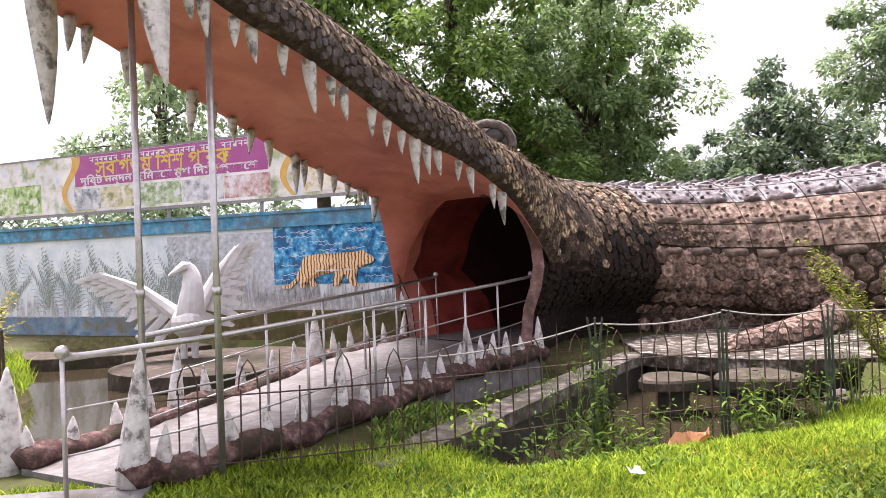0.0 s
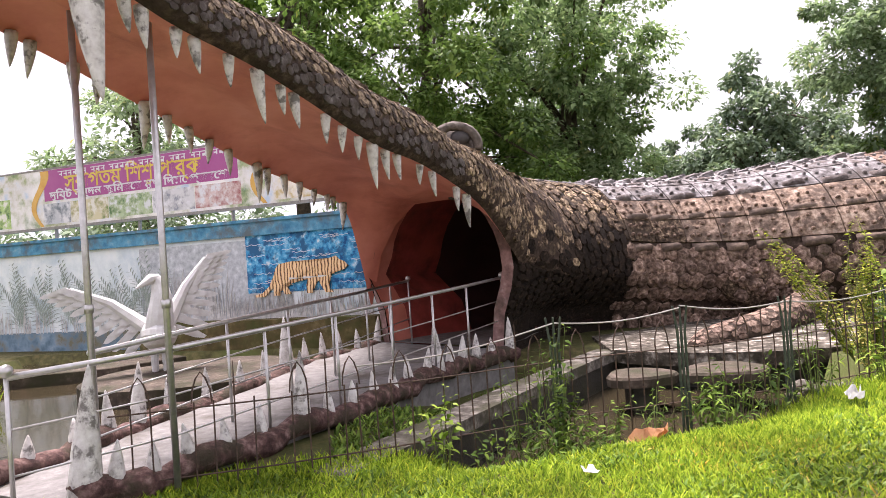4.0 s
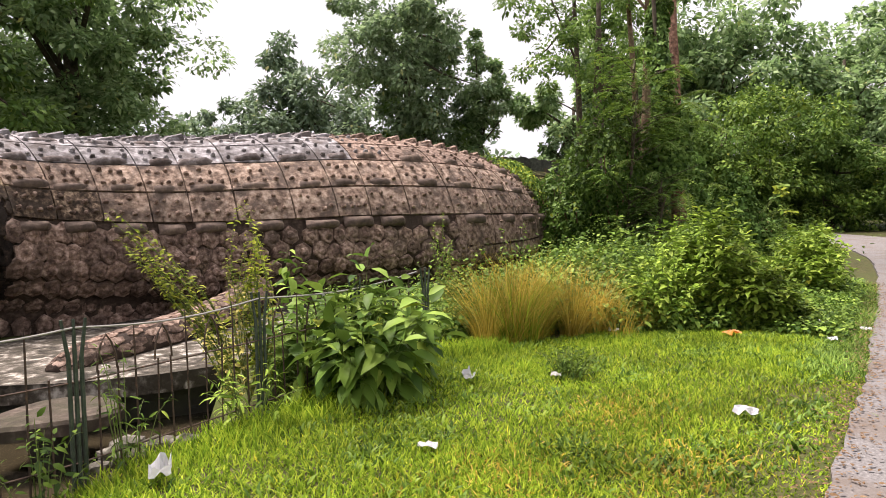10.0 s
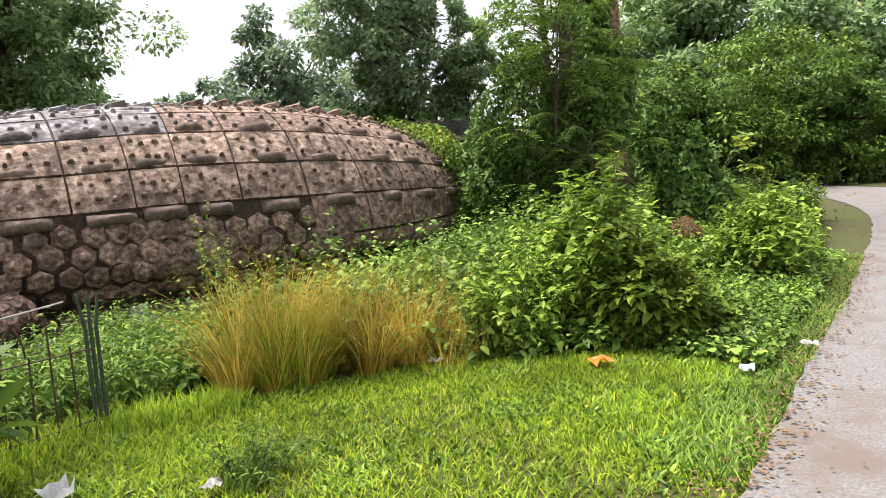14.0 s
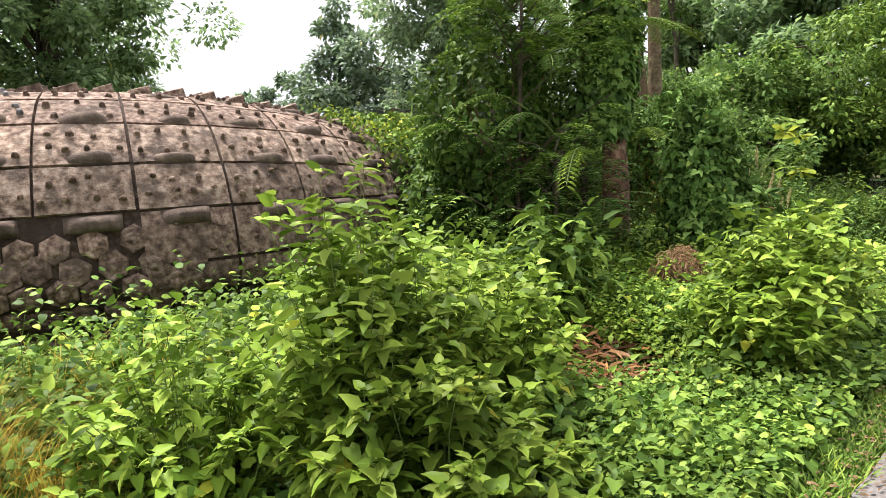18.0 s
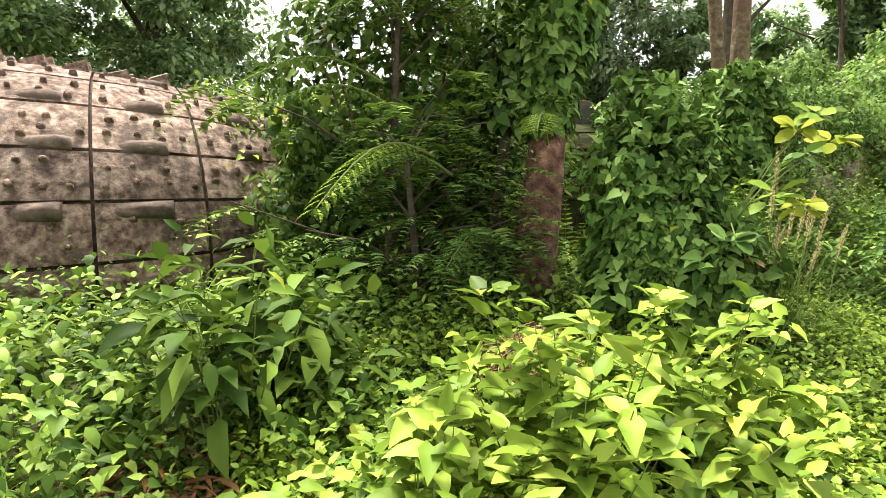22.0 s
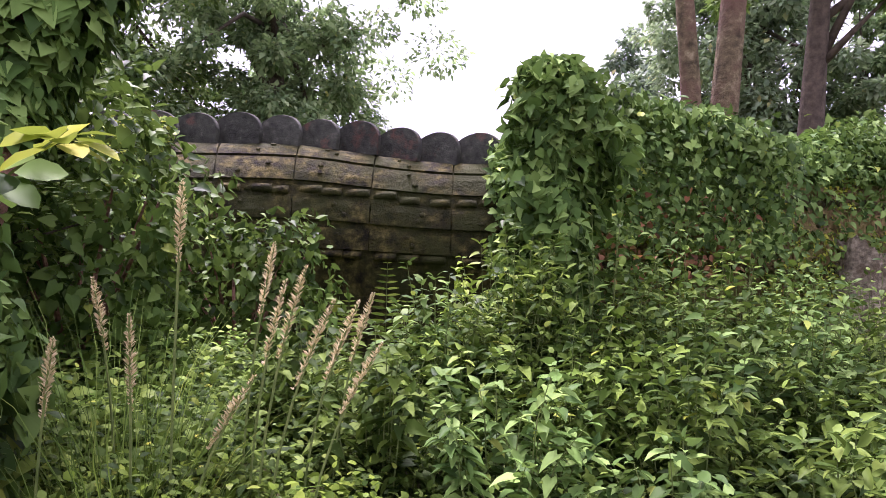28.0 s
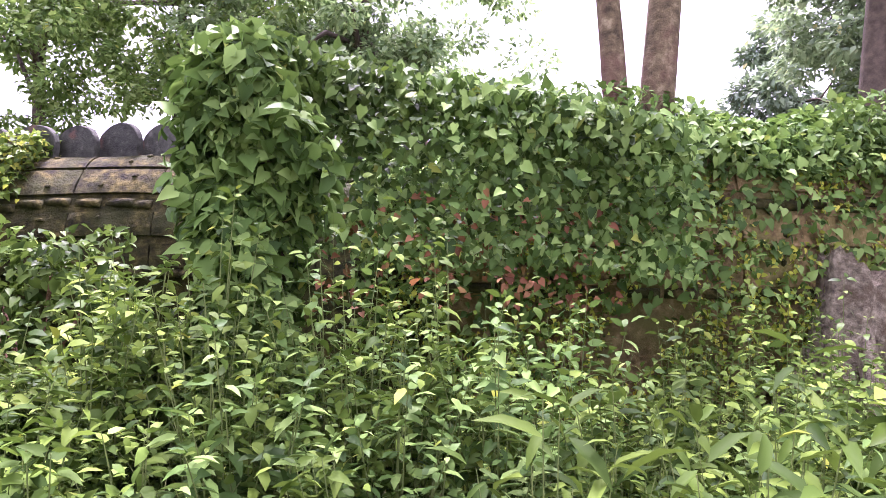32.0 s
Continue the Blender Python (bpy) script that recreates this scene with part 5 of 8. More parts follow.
# printed photographs along the foot of the banner
for k, (d0, d1, z0, z1, dark, mid, pale) in enumerate(((9.35, 10.85, 2.84, 3.5, (0.08, 0.20, 0.05), (0.40, 0.58, 0.18), (0.85, 0.84, 0.74)), (7.5, 8.3, 2.84, 3.3, (0.16, 0.20, 0.22), (0.50, 0.52, 0.54), (0.80, 0.80, 0.80)),
                                                       (6.4, 7.48, 2.84, 3.3, (0.20, 0.28, 0.08), (0.60, 0.55, 0.34), (0.82, 0.80, 0.70)), (5.2, 6.38, 2.84, 3.3, (0.10, 0.22, 0.07), (0.42, 0.52, 0.30), (0.76, 0.78, 0.78)),
                                                       (4.1, 5.18, 2.84, 3.3, (0.22, 0.24, 0.30), (0.62, 0.62, 0.62), (0.82, 0.82, 0.84)), (2.95, 4.08, 2.84, 3.3, (0.40, 0.12, 0.12), (0.66, 0.50, 0.46), (0.80, 0.80, 0.82)), (0.75, 2.2, 2.84, 4.0, (0.62, 0.48, 0.20), (0.80, 0.74, 0.60), (0.84, 0.82, 0.80)))):
    M["photo"] = rough_mat("printed_photograph", [(0.36, dark), (0.5, mid), (0.6, pale)], 5.5, stain=mid, stain_scale=3.0, stain_at=(0.5, 0.6), roughness=0.5, bump=0.0)
    wall_box("printed_picture", d0, d1, z0, z1, -0.03, -0.026, M["photo"], ban, "faded printed park photograph")


def letter_row(d0, d1, z, h, words, material, name):
    """Lettering too coarse to read: a head bar with short strokes below, word by word."""
    bm = bmesh.new()
    rr = random.Random(int(z * 1000))
    d = d0
    tot = sum(words) + 0.8 * (len(words) - 1)
    u_ = (d1 - d0) / tot

    def quad(a, b, za, zb):
        bm.faces.new([bm.verts.new(on_wall(x, y, -0.0185)) for x, y in ((a, za), (b, za), (b, zb), (a, zb))])
    for wlen in words:
        a, b = d, d + wlen * u_
        quad(a, b, z + h * 0.80, z + h * 0.95)
        x = a
        while x < b - 0.4 * u_:
            quad(x + 0.1 * u_, x + 0.3 * u_, z, z + h * 0.8)
            quad(x + 0.3 * u_, x + 0.75 * u_, z + h * rr.uniform(0.05, 0.4), z + h * rr.uniform(0.45, 0.62))
            x += u_
        d = b + 0.8 * u_
    part(name, bm, material, ban)


def text_line(body_text, d_left, z, size, material, width):
    """A line of lettering flat on the banner."""
    cu = bpy.data.curves.new("lettering", "FONT")
    cu.body, cu.size = body_text, size
    cu.extrude = 0.002
    cu.offset = 0.006
    cu.materials.append(material)
    ob = new("lettering", cu)
    m = Matrix(((-wd.x, 0, wn_.x), (-wd.y, 0, wn_.y), (0, 1, 0))).to_4x4()
    bpy.context.view_layer.update()
    k = width / max(0.1, ob.dimensions.x)
    ob.matrix_world = Matrix.Translation(on_wall(d_left, z, -0.021)) @ m @ Matrix.Diagonal((k, 1, 1, 1))
    w = ob.matrix_world.copy()
    ob.parent = ban
    ob.matrix_parent_inverse = Matrix.Translation(ban.location).inverted()
    return ob


letter_row(3.3, 7.8, 3.88, 0.12, (6, 3, 5, 5, 3, 6), M["white_ink"], "lettering")
text_line("\u09b8\u09cd\u09ac\u09be\u0997\u09a4\u09ae \u09bf\u09b6\u09b6\u09c1 \u09aa\u09be\u09b0\u09cd\u0995", 7.62, 3.58, 0.46, M["yellow_ink"], 3.75)
text_line("\u09a6\u09c3\u09bf\u09b7\u09cd\u099f \u09a8\u09a8\u09cd\u09a6\u09a8 \u0995\u09c1\u09bf\u09ae\u09b0\u09c7\u09b0 \u09ae\u09c1\u0996 \u09bf\u09a6\u09df\u09c7 \u09aa\u09cd\u09b0\u09ac\u09c7\u09b6", 8.08, 3.40, 0.23, M["white_ink"], 4.85)

# ---- plants ----
def stuff(ob, label, category):
    return tagged(ob, label, category, kind="stuff")


def edge_y(x):
    return np.interp(x, [p[0] for p in PATH_EDGE], [p[1] for p in PATH_EDGE])


def gz(x, y):
    return np.array([ground_z(a, b) for a, b in zip(x, y)])


def blades(rng, x, y, z, h, w, lean, shape=BLADE):
    n = len(x)
    a = rng.uniform(0, 2 * np.pi, n)
    D = np.stack([np.cos(a) * lean, np.sin(a) * lean, np.ones(n)], 1)
    b = a + rng.normal(size=n) * 0.5
    U = np.stack([-np.cos(b), -np.sin(b), 0.3 * np.ones(n)], 1)
    return leaf_arrays(np.stack([x, y, z], 1), D, U, h, w, shape)


LAWN_TOP_X = [-6, 0.0, 2.5, 5.2, 7.2, 8.2, 9.6, 10.7, 12.4, 13.5, 16, 30]
LAWN_TOP_Y = [5.0, 5.38, 5.50, 6.05, 6.85, 6.7, 6.2, 5.3, 4.6, 4.7, 5.3, 9.6]
rng = np.random.default_rng(101)
N = 330000
x = rng.uniform(-4.5, 16.5, N)
lo, hi = edge_y(x), np.interp(x, LAWN_TOP_X, LAWN_TOP_Y)
y = lo - 0.05 + (hi - lo + 0.05) * rng.random(N)
keep = rng.random(N) < np.clip((hi - lo) / 3.7, 0.05, 1)
x, y = x[keep], y[keep]
nz = np.array([noise.noise(Vector((a * 0.55, b * 0.55, 3.0))) for a, b in zip(x, y)])
keep = rng.random(len(x)) < np.clip(0.9 + nz * 1.0, 0.4, 1)
x, y, nz = x[keep], y[keep], nz[keep]
dist = y - edge_y(x)
h = (0.028 + 0.040 * rng.random(len(x)) + 0.035 * np.clip(nz, 0, 1)) * np.clip(0.6 + dist, 0.6, 1.25)
stuff(npmesh("lawn_grass", *blades(rng, x, y, gz(x, y) - 0.005, h, 0.006 + 0.007 * rng.random(len(x)), rng.uniform(0.2, 1.5, len(x))), L_["grass"]), "short bright green lawn grass with bare patches", "grass")
# darker clover-like tufts scattered in the lawn
tx, ty = rng.uniform(-2, 14, 260), rng.random(260)
ty = edge_y(tx) + 0.2 + ty * (np.interp(tx, LAWN_TOP_X, LAWN_TOP_Y) - edge_y(tx) - 0.3)
k_ = rng.integers(0, 260, 13000)
x, y = tx[k_] + rng.normal(size=13000) * 0.13, ty[k_] + rng.normal(size=13000) * 0.10
stuff(npmesh("lawn_weeds", *blades(rng, x, y, gz(x, y) - 0.005, 0.05 + 0.05 * rng.random(13000), 0.014 + 0.012 * rng.random(13000), rng.uniform(0.4, 1.6, 13000), OVAL), L_["bush"]), "small darker broad-leaved tufts in the lawn", "weeds")
# worn dry patches
N = 4500
k_ = rng.integers(0, 7, N)
px_, py_ = np.array([4.4, 4.65, 5.4, 2.3, 3.1, 7.0, 6.2]), np.array([4.0, 3.35, 4.2, 4.6, 3.4, 4.3, 3.5])
x, y = px_[k_] + rng.normal(size=N) * 0.32, py_[k_] + rng.normal(size=N) * 0.20
stuff(npmesh("dry_grass", *blades(rng, x, y, gz(x, y), 0.04 + 0.05 * rng.random(N), 0.006 + 0.008 * rng.random(N), rng.uniform(0.6, 2.2, N)), L_["gold"]), "straw-coloured worn patches in the lawn", "grass")
# grass on the far left and behind the wall side
N = 26000
x, y = rng.uniform(-11, -3.6, N), rng.uniform(2.5, 13, N)
ok = np.array([not in_poly(a, b, POND_B) for a, b in zip(x, y)])
x, y = x[ok], y[ok]
stuff(npmesh("lawn_grass", *blades(rng, x, y, gz(x, y), 0.10 + 0.14 * rng.random(len(x)), 0.012 + 0.008 * rng.random(len(x)), rng.uniform(0.2, 0.9, len(x))), L_["grass"]), "rough bright green grass beside the pond", "grass")
# longer tufts along the fence foot and the path edge
N = 16000
x = rng.uniform(-2.2, 8.2, N)
y = np.interp(x, LAWN_TOP_X, LAWN_TOP_Y) + rng.normal(size=N) * 0.16
stuff(npmesh("fence_grass", *blades(rng, x, y, gz(x, y), np.interp(x, [0, 4.2, 5.5], [0.05, 0.06, 0.1]) * (0.6 + 1.4 * rng.random(N)), 0.007 + 0.006 * rng.random(N), rng.uniform(0.15, 0.8, N)), L_["grass"]), "long uncut grass along the fence foot", "grass")
N = 9000
x = rng.uniform(9, 17, N)
y = edge_y(x) + np.abs(rng.normal(size=N)) * 0.35
stuff(npmesh("verge_grass", *blades(rng, x, y, gz(x, y), 0.05 + 0.09 * rng.random(N), 0.007 + 0.005 * rng.random(N), rng.uniform(0.3, 1.2, N)), L_["bush"]), "green grass verge along the path", "grass")
# weedy mud strip between the lower jaw and the ledge
STRIP = [(-0.5, 5.3), (0.15, 6.2), (1.3, 7.55), (2.4, 8.8), (3.0, 9.6), (2.3, 9.7), (1.0, 8.4), (-0.5, 6.5)]
x, y = rng.uniform(-0.5, 3.0, 9000), rng.uniform(5.3, 9.7, 9000)
ok = np.array([in_poly(p, q, STRIP) and noise.noise(Vector((p * 2, q * 2, 1.0))) > -0.25 for p, q in zip(x, y)])
x, y = x[ok], y[ok]
stuff(npmesh("strip_grass", *blades(rng, x, y, gz(x, y), 0.05 + 0.10 * rng.random(len(x)), 0.012 + 0.02 * rng.random(len(x)), rng.uniform(0.4, 1.4, len(x)), OVAL), L_["bush"]), "small dark weeds along the pond ledge", "weeds")
# leaf litter along the path edge
N = 2600
x = rng.uniform(2, 17, N)
y = edge_y(x) + rng.normal(size=N) * 0.12
a = rng.uniform(0, 6.28, N)
v, f = leaf_arrays(np.stack([x, y, np.full(N, 0.055) + 0.01 * rng.random(N)], 1), np.stack([np.cos(a), np.sin(a), 0 * a + 0.1], 1), np.stack([rng.normal(size=N) * 0.2, rng.normal(size=N) * 0.2, np.ones(N)], 1), rng.uniform(0.015, 0.05, N), rng.uniform(0.008, 0.025, N), OVAL)
stuff(npmesh("leaf_litter", v, f, M["litter"]), "brown leaf litter along the path edge", "leaf litter")


def stems(rng, x, y, z0, h, per, leaf, shape, lean=0.15, aspect=0.7, start=0.2, droop=0.35):
    """Leafy stems: leaves in turning pairs that shrink towards the tip. Returns leaf arrays and stem strips."""
    n = len(x)
    a = rng.uniform(0, 6.28, n)
    lx, ly = np.cos(a) * lean * h * rng.random(n), np.sin(a) * lean * h * rng.random(n)
    f = start + (1 - start) * np.linspace(0, 1, per)[None, :] ** 0.9 + rng.normal(size=(n, per)) * 0.02
    f = np.clip(f, 0.01, 1.0)
    P = np.stack([x[:, None] + lx[:, None] * f ** 1.6, y[:, None] + ly[:, None] * f ** 1.6, z0[:, None] + h[:, None] * f], -1)
    ang = a[:, None] + np.arange(per)[None, :] * 2.4 + rng.normal(size=(n, per)) * 0.35
    el = rng.normal(size=(n, per)) * 0.42 - 0.3 - droop * 0.5 * (1 - f) + 0.55 * (f > 0.9)
    D = np.stack([np.cos(ang), np.sin(ang), el], -1)
    U = np.stack([np.cos(ang) * 0.6, np.sin(ang) * 0.6, np.ones_like(el)], -1) + rng.normal(size=P.shape) * 0.35
    s = leaf * (1.05 - 0.5 * np.clip(f, 0, 1) ** 3) * rng.uniform(0.6, 1.25, (n, per))
    P = P + D * (s * 0.25)[..., None]
    L = leaf_arrays(P.reshape(-1, 3), D.reshape(-1, 3), U.reshape(-1, 3), s.ravel(), (s * aspect * rng.uniform(0.85, 1.15, s.shape)).ravel(), shape)
    b0 = np.stack([x, y, z0], 1)
    tip = np.stack([x + lx, y + ly, z0 + h], 1)
    S = leaf_arrays(b0, tip - b0, np.stack([np.cos(a + 1.5), np.sin(a + 1.5), 0 * a], 1), h * 0.9, np.full(n, 0.004), BLADE)
    return L, S


WEEDS = [(8.0, 7.3), (9.4, 6.35), (10.4, 5.4), (11.4, 4.8), (12.6, 4.62), (14.0, 4.85), (15.4, 5.3), (16.8, 5.7), (18.6, 6.3), (20.3, 7.0), (22.0, 7.5), (24.5, 8.4), (28, 10.5), (30, 15), (27.5, 15.0), (25.2, 13.3), (22.4, 12.2), (19.0, 12.6), (16.3, 12.3), (14.0, 10.7), (12.0, 10.2), (10.2, 10.4), (8.6, 9.0)]
HUMPS = [(12.2, 5.9, 0.6, 0.35), (12.5, 7.15, 0.45, 0.7), (13.0, 6.8, 0.35, 0.5), (11.6, 5.7, 0.6, 0.25), (15.1, 5.9, 0.7, 0.5), (14.8, 5.5, 0.6, 0.3), (16.5, 9.0, 2.5, 0.15), (10.3, 7.3, 1.1, 0.8), (9.2, 8.1, 0.7, 0.55), (12.6, 8.0, 1.4, 0.5), (13.75, 6.6, 0.5, -0.7), (13.35, 6.1, 0.4, -0.6), (15.4, 6.7, 0.5, -0.4), (15.5, 7.1, 0.5, -0.4), (15.6, 6.9, 0.7, -0.35), (17.2, 5.9, 1.2, -0.35),
         (20.2, 9.6, 0.9, 1.3), (19.4, 9.6, 0.5, 0.7), (21.2, 10.0, 0.8, 1.2), (22.3, 10.6, 0.8, 0.6), (21.4, 8.4, 0.6, 0.5), (18.3, 8.6, 0.9, 0.0), (23.0, 10.5, 1.0, 0.4), (18.3, 11.5, 0.9, 0.1), (13.0, 4.9, 0.6, 0.0), (24.5, 11.0, 1.5, 0.35), (23.4, 11.4, 0.8, 0.5), (24.3, 11.8, 0.7, 0.45), (25.3, 12.6, 0.8, 0.4)]


def weed_h(x, y):
    h = np.full(len(x), 0.38)
    for hx, hy, r, k in HUMPS:
        h += k * np.exp(-((x - hx) ** 2 + (y - hy) ** 2) / (r * r))
    nn = np.array([1.5 * noise.noise(Vector((p * 0.95, q * 0.95, 9.0))) + 0.5 * noise.noise(Vector((p * 3.1, q * 3.1, 2.0))) for p, q in zip(x, y)])
    return np.maximum(h * (1 + 0.5 * nn), 0.06)


def sample_weeds(rng, n, test):
    x, y = rng.uniform(8, 30, n), rng.uniform(4.6, 15, n)
    ok = np.array([in_poly(a, b, WEEDS) and test(a, b) for a, b in zip(x, y)])
    return x[ok], y[ok]


def near_path(a, b):
    return b - float(edge_y(a)) < (2.0 if a < 13 else 2.9) and a < 17.5


def weed_patch(seed, n, test, material, leaf, shape, per, label, aspect=0.7, hk=1.0, name="weeds"):
    r = np.random.default_rng(seed)
    x, y = sample_weeds(r, n, test)
    h = weed_h(x, y) * r.uniform(0.45, 1.0, len(x)) * hk
    L, S = stems(r, x, y, gz(x, y) - 0.02, h, per, leaf, shape, 0.7, aspect)
    ob = stuff(npmesh(name, *L, L_[material]), label, "weeds")
    npmesh("stems", *S, M["stem"], ob)
    return ob


weed_patch(201, 17000, near_path, "bush", 0.10, HEART, 11, "bright green broad-leaved weeds beside the path")
weed_patch(202, 17000, lambda a, b: not near_path(a, b) and a < 17.5, "bush", 0.115, OVAL, 12, "dense green weeds on the bank below the tail", 0.62)
weed_patch(203, 22000, lambda a, b: a >= 17.0 and a < 24, "rank", 0.085, OVAL, 14, "dense leafy weeds in front of the mossy tail", 0.55, 0.78)
weed_patch(204, 16000, lambda a, b: a >= 23.5, "bush", 0.07, OVAL, 9, "bright green low weeds beside the stumps", 0.5, 0.95)
weed_patch(205, 5000, lambda a, b: a >= 17.0 and b - float(edge_y(a)) < 2.2, "rank", 0.12, LONG, 10, "light green long-leaved weeds at the path side", 0.3, 0.85)
# low ground cover over the whole bank
r_ = np.random.default_rng(206)
x, y = sample_weeds(r_, 42000, lambda a, b: b - float(edge_y(a)) < 4.0 and math.hypot((a - 13.6) / 0.45, (b - 6.5) / 0.6) > 1)
h = 0.08 + 0.2 * r_.random(len(x))
L, S = stems(r_, x, y, gz(x, y) - 0.01, h, 4, 0.06, OVAL, 0.5, 0.7)
stuff(npmesh("ground_cover", *L, L_["bush"]), "low green ground cover under the weeds", "weeds")


x, y = r_.uniform(13.9, 18.6, 9000), r_.uniform(5.0, 8.0, 9000)
ok = np.array([in_poly(p, q, WEEDS) and math.hypot((p - 15.5) / 0.3, (q - 7.1) / 0.3) > 1 for p, q in zip(x, y)])
x, y = x[ok], y[ok]
L, S = stems(r_, x, y, gz(x, y) - 0.01, 0.08 + 0.22 * r_.random(len(x)), 5, 0.08, OVAL, 0.6, 0.65)
stuff(npmesh("ground_cover", *L, L_["weed"]), "bright low creepers around the dead stems", "weeds")

x = r_.uniform(10.9, 16.5, 5200)
y = edge_y(x) + 0.28 + np.abs(r_.normal(size=5200)) * 0.42
L, S = stems(r_, x, y, gz(x, y) - 0.01, 0.06 + 0.16 * r_.random(len(x)), 4, 0.085, HEART, 0.7, 0.85)
stuff(npmesh("ground_cover", *L, L_["bush"]), "low broad-leaved creepers beside the path", "weeds")


def shrub(name, x, y, h, r, n, per, leaf, shape, m, label, seed, aspect=0.6, z0=None, lean=0.5, droop=0.35, start=0.2, spread=0.35):
    """A shrub of leafy stems that fan out from one foot."""
    g = np.random.default_rng(seed)
    base = ground_z(x, y) if z0 is None else z0
    t = thing(name, label, "shrub", at=(x, y, base))
    a = g.uniform(0, 6.28, n)
    q = r * np.sqrt(g.random(n))
    X, Y = x + np.cos(a) * q * spread, y + np.sin(a) * q * spread
    H = h * (1 - 0.45 * (q / r) ** 2) * g.uniform(0.6, 1.08, n)
    per_ = per
    f = start + (1 - start) * np.linspace(0, 1, per_)[None, :] + g.normal(size=(n, per_)) * 0.02
    ox, oy = np.cos(a) * q * (1 - spread), np.sin(a) * q * (1 - spread)
    f = np.clip(f, 0.01, 1.0)
    P = np.stack([X[:, None] + ox[:, None] * f ** 1.3, Y[:, None] + oy[:, None] * f ** 1.3, base + H[:, None] * np.sin(f * 1.45) / math.sin(1.45)], -1)
    ang = a[:, None] + np.arange(per_)[None, :] * 2.4 + g.normal(size=(n, per_)) * 0.4
    el = g.normal(size=(n, per_)) * 0.35 - 0.12 - droop * (1 - f) + 0.45 * (f > 0.88)
    D = np.stack([np.cos(ang), np.sin(ang), el], -1)
    U = np.stack([np.cos(ang) * 0.5, np.sin(ang) * 0.5, np.ones_like(el)], -1) + g.normal(size=P.shape) * 0.3
    s = leaf * (1.1 - 0.45 * np.clip(f, 0, 1) ** 3) * g.uniform(0.6, 1.2, (n, per_))
    L = leaf_arrays((P + D * (s * 0.2)[..., None]).reshape(-1, 3), D.reshape(-1, 3), U.reshape(-1, 3), s.ravel(), (s * aspect).ravel(), shape)
    npmesh("foliage", *L, L_[m], t)
    for k in range(n):
        bm = bmesh.new()
        pts = [(X[k], Y[k], base - 0.03)] + [tuple(P[k, j]) for j in (0, per_ // 2, per_ - 1)]
        tube(bm, pts, [0.006, 0.0045, 0.003, 0.0015], 4)
        part("stem", bm, M["stem"], t)
    return t


shrub("broad_leaf_shrub", 5.95, 6.2, 1.1, 0.8, 62, 10, 0.27, LONG, "bush", "lush broad-leaved green shrub at the fence", 301, 0.5, droop=0.5)
shrub("broad_leaf_shrub", 6.0, 7.3, 1.38, 0.28, 7, 12, 0.20, LONG, "bush", "tall broad-leaved shoot behind the fence", 302, 0.45)


def leafy_shoots(foot, tip, n, per, leaf, spread, m, label, seed):
    """A slender shrub: several shoots that rise together from one foot towards a tip."""
    g = np.random.default_rng(seed)
    t = thing("spindly_shrub", label, "shrub", at=foot)
    a, e = np.array(foot, float), np.array(tip, float)
    ch = []
    for k in range(n):
        end = a + (e - a) * g.uniform(0.55, 1.0) + g.normal(size=3) * np.array([spread, spread, spread * 0.5])
        f = np.linspace(0.08, 1, per)
        bow = (g.normal(size=3) * np.array([0.08, 0.08, 0]))[None]
        P = a + (end - a)[None] * f[:, None] + bow * np.sin(math.pi * f)[:, None] + np.array([0, 0, 0.12]) * np.sin(math.pi * f)[:, None]
        an = np.arange(per) * 2.4 + g.uniform(0, 6)
        D = np.stack([np.cos(an), np.sin(an), g.normal(size=per) * 0.3 - 0.05], 1)
        sz = leaf * (1.15 - 0.5 * f) * g.uniform(0.6, 1.25, per)
        ch.append(leaf_arrays(P, D, np.stack([D[:, 0] * 0.4, D[:, 1] * 0.4, np.ones(per)], 1) + g.normal(size=(per, 3)) * 0.3, sz, sz * 0.42, OVAL))
        bm = bmesh.new()
        tube(bm, [tuple(a)] + [tuple(P[q]) for q in (per // 4, per // 2, 3 * per // 4, per - 1)], [0.007, 0.006, 0.005, 0.003, 0.0015], 4)
        part("stem", bm, M["stem"], t)
    npmesh("foliage", *joined(ch), L_[m], t)


leafy_shoots((5.45, 6.95, 0.0), (5.36, 7.0, 1.66), 16, 46, 0.085, 0.09, "yellow", "spindly yellow-green shrub growing behind the fence", 303)
leafy_shoots((5.2, 6.75, 0.0), (5.25, 7.0, 1.25), 8, 34, 0.075, 0.12, "amber", "spindly yellowing shrub behind the fence", 307)
leafy_shoots((5.42, 7.3, 0.0), (4.38, 7.3, 1.58), 15, 44, 0.085, 0.07, "yellow", "spindly light green shrub leaning over the pond", 304)
leafy_shoots((5.0, 6.55, 0.0), (4.8, 6.7, 0.8), 9, 26, 0.07, 0.14, "amber", "low yellowing shrub at the pond edge", 308)
shrub("spindly_shrub", 8.75, 8.1, 1.7, 0.3, 9, 40, 0.05, OVAL, "weed", "thin upright weed against the body", 305, 0.5)
